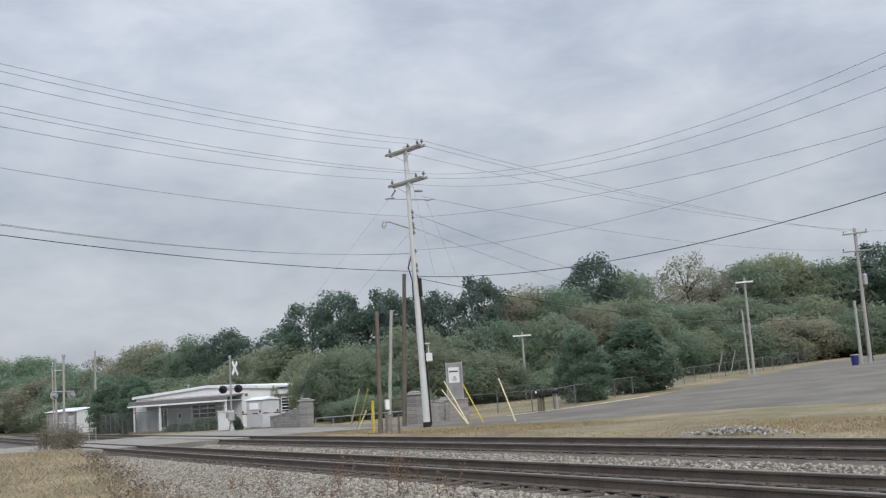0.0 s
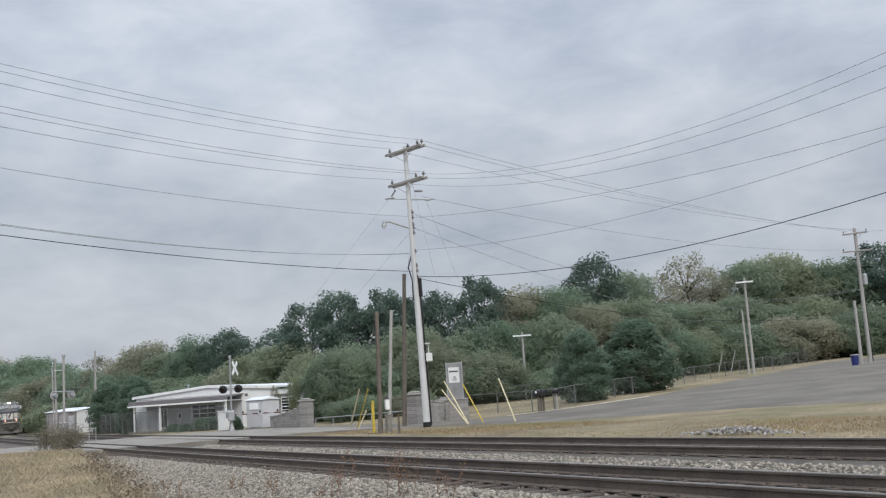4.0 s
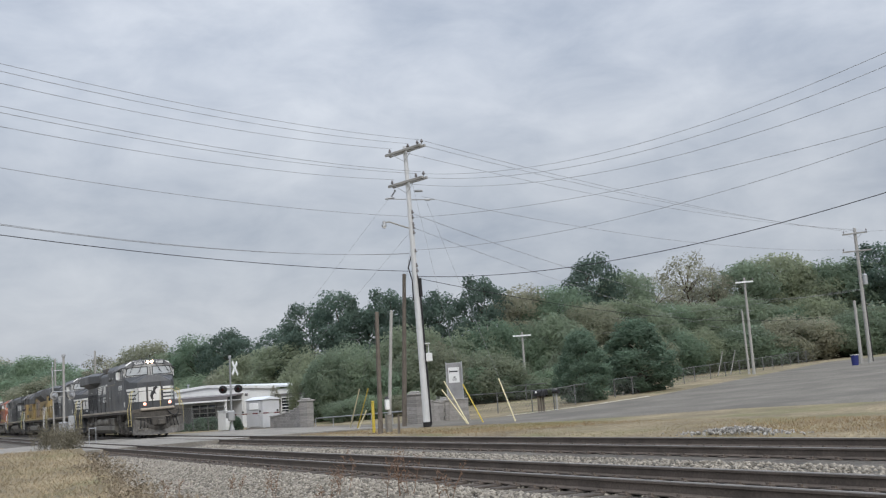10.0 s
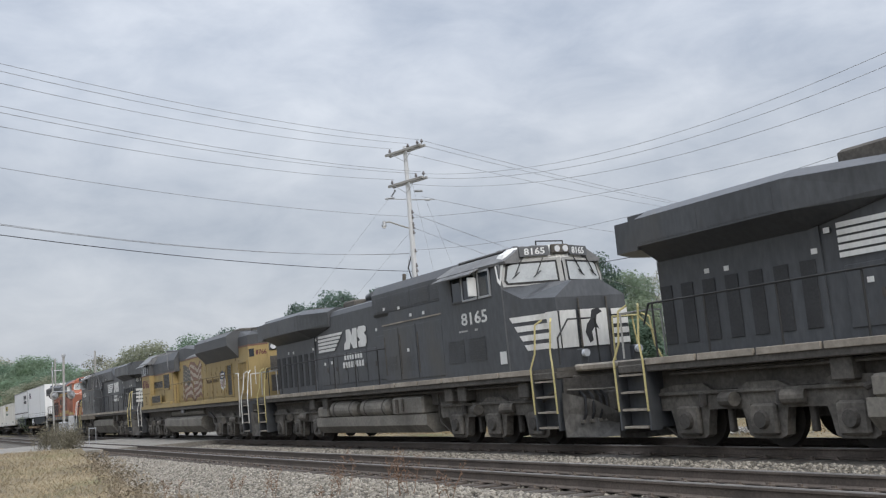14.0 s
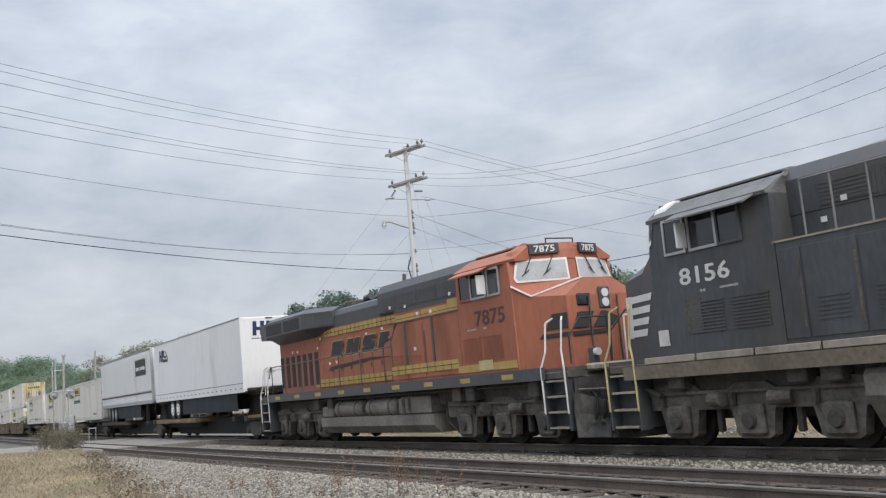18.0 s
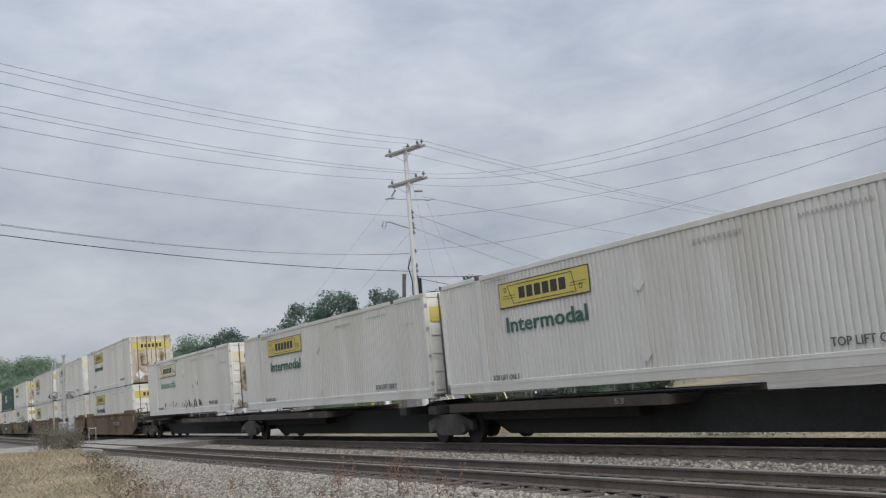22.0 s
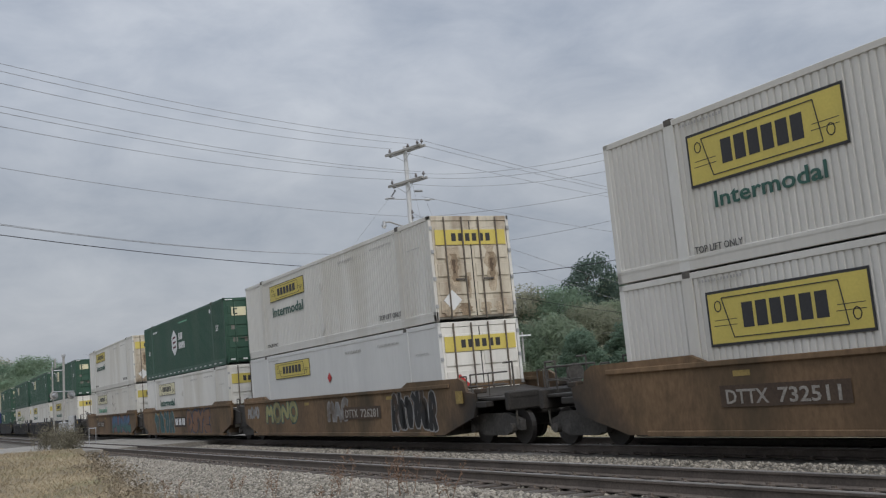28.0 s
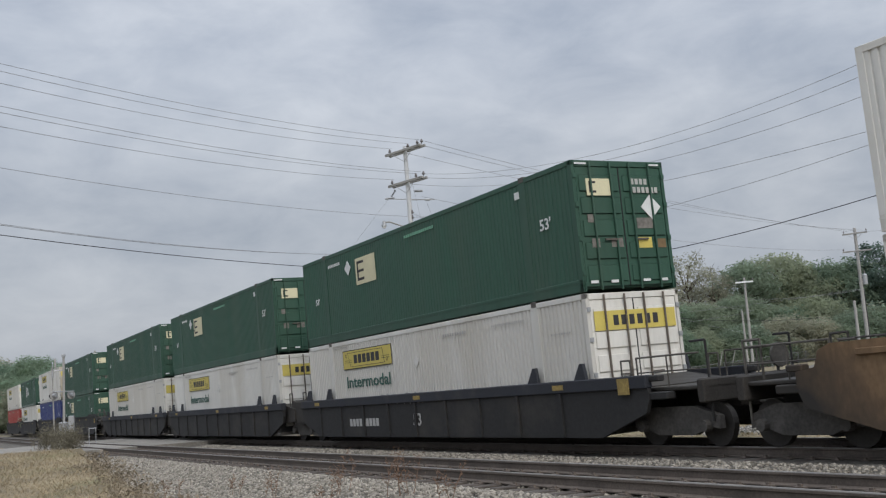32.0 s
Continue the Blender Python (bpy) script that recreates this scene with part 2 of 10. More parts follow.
def on_line(s, lat=0.0):
    """Place and heading at s metres along the track, lat metres to its far side."""
    t = float(np.interp(s, S_GRID, TURN_S))
    return float(np.interp(s, S_GRID, LINE_X)) - math.sin(t) * lat, float(np.interp(s, S_GRID, LINE_Y)) + math.cos(t) * lat, t


def near_bank(x):
    """How far the ground on the near side lies below the rails: a bank that rises up to the road."""
    if x < -46.5:
        return -0.06 + min(1.0, (-46.5 - x) / 2.0) * 0.28
    return 0.64 - 0.7 * min(1.0, max(0.0, (-x - 18) / 28.0))


def bank_edge(x):
    """The line along which the near bank falls off to the ballast."""
    return 5.5 + max(0.0, -x - 24) * 0.105


def ground_z(x, y):
    r = min(max(y - 27.0, 0.0), 90.0)
    z = -0.12 + 0.045 * (math.sqrt(r * r + 9) - 3)
    if y < 19:
        k = min(1.0, (19 - y) / 3.0)
        z = z * (1 - k) - (near_bank(x) if y < 8.5 else 0.62) * k
        if -46.5 < x < -8 and y < 8.5:
            z -= 0.55 * min(1.0, max(0.0, y - bank_edge(x) - 0.1) / 0.9)
    return z


# ---- ground ----
def build_ground():
    xs = sorted(set([-3000, -1800, -1000, -600, -400, -300, -46.5, -47.5, -48.5] + list(range(-240, 61, 4)) + list(range(-46, -7, 2)) + [90, 150, 300, 600, 1200, 3000]))
    ys = sorted(set([-3000, -1200, -500, -200, -80, -40, -20, -10, -4, 0, 4, 8, 12, 15, 16, 17, 18, 19] + [5, 5.5, 6, 6.5, 7, 7.5, 8, 8.45, 9, 10] + list(range(20, 130, 3)) + [140, 180, 260, 400, 800, 1600, 3000]))
    v = [(x, y, ground_z(x, y) + (0.05 * noise.noise((x * 0.13, y * 0.13, 0)) if abs(x) < 300 and 19 < y < 200 else 0)) for y in ys for x in xs]
    n = len(xs)
    sh = Shape().add(v, [(j * n + i, j * n + i + 1, (j + 1) * n + i + 1, (j + 1) * n + i) for j in range(len(ys) - 1) for i in range(n - 1)])
    tagged(new("ground", sh.mesh("ground", M_GRASS, True)), "dry tan and green grass ground rising behind the road", "ground", kind="structure")


def strip(near, far, lift, cols=6, rows=12):
    """A sheet between two lines on the ground, laid lift above it."""
    def along(line, k):
        u = k * (len(line) - 1)
        i = min(int(u), len(line) - 2)
        return Vector(line[i]).lerp(Vector(line[i + 1]), u - i)
    v = []
    for j in range(rows * (len(near) - 1) + 1):
        a, b = along(near, j / (rows * (len(near) - 1))), along(far, j / (rows * (len(near) - 1)))
        for i in range(cols + 1):
            p = a.lerp(b, i / cols)
            v.append((p.x, p.y, max(ground_z(p.x, p.y), -0.2) + lift))
    n = cols + 1
    m = len(v) // n
    return Shape().add(v, [(j * n + i, j * n + n + i, j * n + n + i + 1, j * n + i + 1) for j in range(m - 1) for i in range(cols)])


def build_roads():
    near = [(-60, 19.5), (-50, 22.0), (-44, 22.8), (-40, 25.0), (-37, 27.0), (-34.5, 29.6), (-31, 31.8), (-24, 33.5), (-8, 35.0)]
    far = [(-66, 24.2), (-60, 25.6), (-53, 26.8), (-47.2, 29.0), (-46.8, 34.8), (-48.3, 41.8), (-56.8, 58.8), (-68.9, 82.7), (-50, 110.0)]
    sh = strip(near, far, 0.06, 14, 8)
    rows, n0 = len(sh.v) // 15, len(sh.v)
    sh.v += [(sh.v[j * 15][0], sh.v[j * 15][1] - 0.6, sh.v[j * 15][2] - 0.13) for j in range(rows)]
    sh.f += [(n0 + j, n0 + j + 1, (j + 1) * 15, j * 15) for j in range(rows - 1)]
    tagged(new("road", sh.mesh("road", M_ASPHALT, True)), "worn grey asphalt road and lot climbing from the crossing", "road", kind="structure")
    x = Shape()
    x.add([(-47.5, 18.9, -0.035), (-47.0, 11.4, -0.06), (-46.5, 7.3, -0.06), (-48, -6, -0.07), (-64, -6, -0.07), (-64, 7.3, -0.06), (-68, 11.4, -0.06), (-69, 18.9, -0.035), (-66, 24.4, -0.05), (-46, 23.2, -0.05)],
          [(0, 1, 6, 7), (1, 2, 5, 6), (2, 3, 4, 5), (9, 0, 7, 8)])
    x.f = [q[::-1] for q in x.f]
    n = len(x.v)
    rim = [0, 1, 2, 3, 4, 5, 6, 7, 8, 9]
    x.v += [(a, b, c - 0.4) for a, b, c in x.v]
    x.f += [(rim[i], rim[(i + 1) % 10], rim[(i + 1) % 10] + n, rim[i] + n) for i in range(10)]
    tagged(new("pavement", x.mesh("pavement", M_CONCRETE)), "pale grey road surface across both tracks", "road", kind="structure")
    k = strip([(-46.8, 30.5), (-46.7, 34.8), (-48.2, 41.8)], [(-47.05, 30.55), (-47.0, 34.9), (-48.55, 41.9)], 0.10, 1, 8)
    tagged(new("kerb", k.mesh("kerb", material("pale_kerb", (0.5, 0.48, 0.43), 0.9, var=0.35, scale=0.6))), "pale concrete kerb along the lot", "kerb", kind="structure")


# ---- tracks ----
def rail_sweep(lat, s0, s1, zoff, profile, step=2.0):
    sh = Shape()
    n = len(profile)
    count = int((s1 - s0) / step) + 1
    v = []
    for i in range(count):
        s = s0 + i * step
        for a, z in profile:
            x, y, _ = on_line(s, lat + a)
            v.append((x, y, z + zoff))
    f = [(i * n + k, i * n + (k + 1) % n, (i + 1) * n + (k + 1) % n, (i + 1) * n + k) for i in range(count - 1) for k in range(n)]
    return sh.add(v, [q[::-1] for q in f] + [tuple(range(n)), tuple(range((count - 1) * n, count * n))[::-1]])


def build_track(lat, cant, label):
    base = thing("railway_track", label, "track", kind="structure")
    web = [(-0.075, -0.18), (0.075, -0.18), (0.075, -0.165), (0.014, -0.14), (0.014, -0.05), (0.035, -0.04), (0.035, -0.012), (-0.035, -0.012), (-0.035, -0.04), (-0.014, -0.05), (-0.014, -0.14), (-0.075, -0.165)]
    head = [(-0.034, -0.0115), (0.034, -0.0115), (0.03, 0.0), (-0.03, 0.0)]
    for side in (-0.7525, 0.7525):
        z = side * cant
        r = part("rail", rail_sweep(lat + side, -420, 60, z, web), M_RAIL, base)
        part("rail_head", rail_sweep(lat + side, -420, 60, z, head), M_RAILHEAD, r, "shiny worn rail head")
    tie = Shape().box(-0.115, 0.115, -1.28, 1.28, -0.17, 0.0, 0.015).mesh("tie", M_TIE)
    plate = Shape().box(-0.09, 0.09, -0.15, 0.15, 0.0, 0.018).box(-0.03, 0.03, -0.12, -0.085, 0.018, 0.05).box(-0.03, 0.03, 0.085, 0.12, 0.018, 0.05).mesh("tie_plate", M_RAIL)
    rnd = random.Random(int(lat * 10) + 5)
    for i in range(118):
        s = -46.0 + i * 0.52
        x, y, t = on_line(s, lat)
        tt = part("tie", tie, None, base, m=Matrix.Translation((x, y, -0.185 + rnd.uniform(-0.012, 0.006))) @ Matrix.Rotation(t + rnd.uniform(-0.02, 0.02), 4, "Z") @ Matrix.Rotation(cant, 4, "X"))
        for side in (-0.7525, 0.7525):
            part("tie_plate", plate, None, tt, m=Matrix.Translation((0, side, 0.0)))


NEAR_LAT = -5.3


def bed_z(lat):
    """Height of the ballast at a place across the line."""
    pts = [(-11.5, -0.80), (-9.6, -0.70), (-7.6, -0.30), (-6.9, -0.215), (-3.7, -0.215), (-2.7, -0.30), (-1.7, -0.235), (1.6, -0.19), (2.4, -0.24), (3.6, -0.30)]
    return float(np.interp(lat, [p[0] for p in pts], [p[1] for p in pts]))


def surface_z(x, y):
    """The higher of ground and ballast."""
    la = y - on_line(x)[1]
    return max(ground_z(x, y), bed_z(la)) if -11.5 < la < 3.6 else ground_z(x, y)


def build_ballast():
    lats = [-11.5, -10.5, -9.6, -8.6, -7.6, -6.9, -5.3, -3.7, -3.2, -2.7, -2.2, -1.7, 0, 1.6, 2.4, 3.0, 3.6]
    v = []
    count = 241
    for i in range(count):
        s = -420 + 2.0 * i
        for a in lats:
            x, y, _ = on_line(s, a)
            v.append((x, y, bed_z(a) + 0.025 * noise.noise((x * 0.8, y * 0.8, 3.0)) - (0.25 if a > 3.3 else 0)))
    n = len(lats)
    sh = Shape().add(v, [(j * n + i, (j + 1) * n + i, (j + 1) * n + i + 1, j * n + i + 1)[::-1] for j in range(count - 1) for i in range(n - 1)])
    tagged(new("ballast", sh.mesh("ballast", M_GRAVEL, True)), "grey crushed stone ballast bed under two tracks", "ballast", kind="structure")
    rng = np.random.default_rng(11)
    octa = np.array([(1, 0, 0), (-1, 0, 0), (0, 1, 0), (0, -1, 0), (0, 0, 1), (0, 0, -1)], float)
    tri = np.array([(0, 2, 4), (2, 1, 4), (1, 3, 4), (3, 0, 4), (2, 0, 5), (1, 2, 5), (3, 1, 5), (0, 3, 5)])
    def scatter(count, s0, s1, l0, l1, size, name, label):
        s = s0 + (s1 - s0) * rng.random(count)
        la = l0 + (l1 - l0) * rng.random(count)
        t = np.interp(s, S_GRID, TURN_S)
        x, y = np.interp(s, S_GRID, LINE_X) - np.sin(t) * la, np.interp(s, S_GRID, LINE_Y) + np.cos(t) * la
        z = np.array([bed_z(a) for a in la]) + 0.006
        r = size * (0.55 + 0.9 * rng.random(count))
        V = octa[None] * (1 + 0.5 * (rng.random((count, 6, 1)) - 0.5)) * (0.7 + 0.6 * rng.random((count, 1, 3)))
        a, b = rng.random(count) * 6.283, (rng.random(count) - 0.5) * 2.4
        ca, sa, cb, sb = np.cos(a), np.sin(a), np.cos(b), np.sin(b)
        Y, Z = V[..., 1] * cb[:, None] - V[..., 2] * sb[:, None], V[..., 1] * sb[:, None] + V[..., 2] * cb[:, None]
        X, Y = V[..., 0] * ca[:, None] - Y * sa[:, None], V[..., 0] * sa[:, None] + Y * ca[:, None]
        P = np.stack([x[:, None] + X * r[:, None], y[:, None] + Y * r[:, None], z[:, None] + Z * r[:, None] * 0.8], -1).reshape(-1, 3)
        F = (tri[None] + 6 * np.arange(count)[:, None, None]).reshape(-1, 3)
        tagged(new(name, raw_mesh(name, P, F, M_STONE)), label, "stones", kind="stuff")
    scatter(46000, -40, -5, -9.8, -6.6, 0.035, "ballast_stones", "loose grey ballast stones on the near shoulder")
    scatter(18000, -46, -5, -4.0, -1.55, 0.037, "ballast_stones", "loose grey ballast stones between the tracks")
    scatter(5000, -40, -5, -6.2, -4.4, 0.028, "ballast_stones", "loose grey ballast stones between the rails")
    scatter(4000, -60, -8, 1.5, 3.3, 0.04, "ballast_stones", "loose pale ballast stones on the far shoulder")


build_ground()
build_roads()
build_track(0.0, CANT, "running track with worn rails on dark ties")
build_track(NEAR_LAT, 0.0, "siding track with rusty rails on dark ties")
build_ballast()


# ---- utility poles and wires ----
def crossarm(base, z, yaw, length, pins, double=True, mat=None):
    """A timber arm with insulators, turned by yaw about the pole."""
    m = Matrix.Rotation(yaw, 4, "Z")
    arm = Shape()
    for o in ((-0.15, 0.15) if double else (0.15,)):
        arm.box(o - 0.05, o + 0.05, -length / 2, length / 2, z - 0.06, z + 0.06, 0.01)
    if double:
        arm.box(-0.2, 0.2, -length / 2 + 0.12, -length / 2 + 0.2, z - 0.045, z + 0.045)
        arm.box(-0.2, 0.2, length / 2 - 0.2, length / 2 - 0.12, z - 0.045, z + 0.045)
    a = part("crossarm", arm, mat or M_POLE_GREY, base, m=m)
    for y in pins:
        part("insulator", Shape().rod((0, y, z + 0.06), (0, y, z + 0.14), 0.02).rod((0, y, z + 0.14), (0, y, z + 0.19), 0.05, 0.085, 8).rod((0, y, z + 0.19), (0, y, z + 0.27), 0.065, 0.04, 8).rod((0, y, z + 0.27), (0, y, z + 0.31), 0.05, 0.03, 8), M_INSUL, a)
    brace = Shape()
    for o in (-1, 1):
        brace.rod((0.2, o * length * 0.3, z - 0.06), (0.12, 0, z - 0.55), 0.014, n=5)
    part("brace", brace, M_STEEL, a)


def pole_shaft(h, r0, r1, z0=0.0, n=12):
    return Shape().rod((0, 0, z0), (0, 0, h), r0, r1, n)


ARM_YAW, LAMP_YAW = radians(-75), radians(-30)


def main_pole():
    base = thing("utility_pole", "tall pale utility pole with two double crossarms and a lamp arm", "utility pole", Matrix.Translation((-42.85, 23.4, -0.1)) @ Matrix.Rotation(radians(1.4), 4, "X"))
    sh = part("shaft", pole_shaft(13.55, 0.19, 0.095, 0.0, 14), M_PVC, base)
    sh.rotation_euler = (0, 0, 0)
    part("base_band", Shape().rod((0, 0, 0.0), (0, 0, 0.24), 0.205, 0.203, 14), M_BLACK, base, "black band at the foot")
    crossarm(base, 13.35, ARM_YAW, 2.55, (-1.1, 0.22, 0.9, 1.2))
    crossarm(base, 11.78, ARM_YAW, 2.45, (-1.1, 0.62, 1.15))
    st = Shape().rod((0, -1.15, 11.05), (0, -0.08, 10.95), 0.025).rod((0, 0.08, 10.9), (0, 1.25, 10.83), 0.03).rod((0, -1.15, 11.05), (0, -0.7, 11.08), 0.05).rod((0, 0.75, 10.85), (0, 1.0, 10.83), 0.055).rod((0, 0.3, 11.32), (0, 0.7, 11.3), 0.06)
    part("standoff_bracket", st, M_STEEL, base, m=Matrix.Rotation(LAMP_YAW, 4, "Z"))
    link = Shape()
    for k in range(5):
        link.dome((-0.05, -1.0 - 0.09 * k, 11.55 - 0.075 * k), 0.05, 0.05, 0.05, 8, 4)
    part("strain_insulator", link, M_INSUL, base, m=Matrix.Rotation(ARM_YAW, 4, "Z"))
    lamp = part("lamp_arm", Shape().pipe([(0, -0.05, 9.5), (0, -0.6, 9.72), (0, -1.0, 9.9), (0, -1.25, 9.9)], 0.04), M_POLE_GREY, base, m=Matrix.Rotation(LAMP_YAW, 4, "Z"))
    part("lamp_head", Shape().rod((0, -1.3, 9.72), (0, -1.3, 9.82), 0.13, 0.11, 12).rod((0, -1.3, 9.82), (0, -1.3, 9.98), 0.08, 0.06, 10), M_STEEL, lamp, "grey street lamp head")
    part("glass", Shape().rod((0, -1.3, 9.62), (0, -1.3, 9.72), 0.08, 0.11, 12), M_SIGNFACE, lamp)
    for z in (10.2, 9.95, 9.6, 9.45, 9.2, 8.3, 7.6, 7.35, 7.05):
        part("bracket", Shape().rod((-0.05, -0.2, z), (-0.05, 0.2, z + 0.05), 0.03).rod((0.0, 0.16, z), (0, 0.16, z + 0.18), 0.05, 0.03), M_INSUL, base, m=Matrix.Rotation(ARM_YAW, 4, "Z"))
    part("riser", Shape().rod((0.1, 0.2, 6.15), (0.1, 0.2, 7.05), 0.09, 0.09, 10), M_BLACK, base, "black cable closure", m=Matrix.Rotation(LAMP_YAW, 4, "Z"))
    part("conduit", Shape().rod((0.12, 0.2, 0.1), (0.1, 0.18, 6.2), 0.04, 0.04, 8), M_CABLE, base, m=Matrix.Rotation(LAMP_YAW, 4, "Z"))
    part("meter_box", Shape().box(0.05, 0.3, 0.2, 0.5, 3.05, 3.45, 0.03).rod((0.15, 0.35, 3.45), (0.15, 0.35, 3.9), 0.02).box(0.05, 0.3, 0.2, 0.45, 3.88, 3.93), M_SIGNFACE, base, m=Matrix.Rotation(LAMP_YAW, 4, "Z"))
    drop = Shape().pipe([(0, -0.1, 8.2), (0, -0.3, 7.6), (0, -0.16, 7.0), (0, -0.18, 6.0)], 0.03)
    part("drop_cable", drop, M_CABLE, base, m=Matrix.Rotation(LAMP_YAW, 4, "Z"))


def plain_pole(x, y, h, r, mat, label, lean=(0, 0), top=None):
    b = thing("pole", label, "pole", Matrix.Translation((x, y, ground_z(x, y) - 0.05)) @ Matrix.Rotation(radians(lean[0]), 4, "X") @ Matrix.Rotation(radians(lean[1]), 4, "Y"))
    part("shaft", pole_shaft(h, r, r * 0.75), mat, b)
    part("cap", Shape().rod((0, 0, h), (0, 0, h + 0.03), r * 0.75, r * 0.4, 10), mat, b)
    if top:
        top(b, h)
    return b


def wire(name, a, b, sag, r=0.0105, mat=None, label="thin overhead line wire"):
    a, b = Vector(a), Vector(b)
    n = 22
    pts = [a.lerp(b, i / n) - Vector((0, 0, 4 * sag * (i / n) * (1 - i / n))) for i in range(n + 1)]
    sh = Shape()
    v = []
    for i, p in enumerate(pts):
        w = (pts[min(i + 1, n)] - pts[max(i - 1, 0)]).normalized()
        u = w.cross(Vector((0, 0, 1))).normalized()
        t = u.cross(w)
        v += [p + (u * math.cos(1.5708 * k) + t * math.sin(1.5708 * k)) * r for k in range(4)]
    sh.add(v, [(i * 4 + k, i * 4 + (k + 1) % 4, i * 4 + 4 + (k + 1) % 4, i * 4 + 4 + k) for i in range(n) for k in range(4)])
    tagged(new(name, sh.mesh(name, mat or M_WIRE)), label, "wire", "overhead wires")


def arm_point(along, z):
    return Vector((-42.85 - math.sin(ARM_YAW) * along, 23.4 - 0.0244 * z + math.cos(ARM_YAW) * along, z - 0.1))


def build_wires():
    for along, z, ez in ((1.08, 13.65, 11.92), (0.22, 13.65, 11.70), (-0.95, 13.65, 11.33), (0.98, 12.1, 10.65), (0.62, 12.08, 10.44), (-0.92, 12.08, 10.02)):
        wire("overhead_wire", arm_point(along, z), (-30.0, -0.2, ez), 0.42, 0.009)
    wire("overhead_wire", arm_point(-0.1, 10.1), (-30.0, -0.2, 8.78), 0.33, 0.009)
    wire("overhead_wire", arm_point(-0.3, 8.32), (-30.0, -0.2, 7.18), 0.5, 0.010)
    wire("overhead_wire", arm_point(-0.3, 8.3), (-30.0, -0.5, 7.26), 0.5, 0.008)
    wire("cable", arm_point(-0.1, 7.42), (-30.0, -0.2, 6.86), 0.3, 0.013, M_CABLE, "black sagging overhead telephone cable")
    for k, (along, z) in enumerate(((1.08, 13.65), (0.85, 13.5), (0.1, 13.2))):
        wire("overhead_wire", arm_point(along, z), (-56.7 + 0.45 * k, 72.4 + 0.35 * k, 12.9), 0.5 + 0.1 * k)
    wire("overhead_wire", arm_point(0.9, 10.9), (-57.0, 72.2, 11.4), 0.8)
    for along, z, ez, sag in ((0.98, 12.0, 10.36, 1.2), (0.6, 11.9, 9.97, 1.25), (0.0, 11.7, 9.32, 1.25), (0.2, 10.0, 8.04, 0.55), (0.3, 8.4, 7.88, 0.75)):
        wire("overhead_wire", arm_point(along, z), (-15.8, 25.5, ez), sag, 0.0085)
    wire("cable", arm_point(0.1, 7.15), (-16.1, 25.3, 6.33), 0.85, 0.013, M_CABLE, "black sagging overhead telephone cable")
    wire("cable", arm_point(0.15, 7.05), (-60.0, 72.0, 6.0), 1.0, 0.013, M_CABLE, "black sagging overhead telephone cable")
    wire("overhead_wire", arm_point(0.15, 9.5), (-75.0, 80.0, 5.5), 0.6)
    wire("overhead_wire", arm_point(0.15, 10.2), (-75.0, 80.0, 8.0), 0.8, 0.012)
    # guys
    wire("guy_wire", arm_point(-1.4, 11.25), (-65, 20.5, 1.0), 0.05, 0.006, M_WIRE, "thin steel guy wire")
    wire("guy_wire", arm_point(0.0, 9.4), (-56, 21.5, 3.0), 0.05, 0.006, M_WIRE, "thin steel guy wire")
    wire("guy_wire", arm_point(0.0, 13.1), (-41.2, 24.8, 0.1), 0.03, 0.006, M_WIRE, "thin steel guy wire")
    wire("guy_wire", arm_point(1.1, 10.8), (-40.0, 26.5, 0.1), 0.03, 0.006, M_WIRE, "thin steel guy wire")
    wire("guy_wire", arm_point(0.0, 9.0), (-45.8, 23.6, 4.5), 0.03, 0.006, M_WIRE, "thin steel guy wire")
    wire("guy_wire", (-39.5, 19.3, 4.6), (-50.8, 23.1, 0.0), 0.03, 0.006, M_WIRE, "thin steel guy wire")
    # service lines along the wood
    wire("overhead_wire", (-90, 58, 6.5), (-63.8, 67.6, 6.9), 0.3)
    wire("overhead_wire", (-63.8, 67.6, 8.0), (-56.3, 72.6, 7.9), 0.2)
    wire("overhead_wire", (-90, 60, 8.4), (-56.3, 72.6, 8.0), 0.5)
    wire("overhead_wire", (-56.3, 72.6, 12.8), (-20, 80, 11.0), 0.6)


def guy_guard(a, b, mat, label):
    m = Matrix.Translation(a)
    t = thing("guy_guard", label, "guy guard", m, "guy wire guards")
    d = Vector(b) - Vector(a)
    part("sleeve", Shape().rod((0, 0, 0), d, 0.034, 0.031, 8), mat, t)
    part("anchor_rod", Shape().rod((0, 0, -0.08), d * 0.06, 0.025, 0.025, 6), M_STEEL, t)


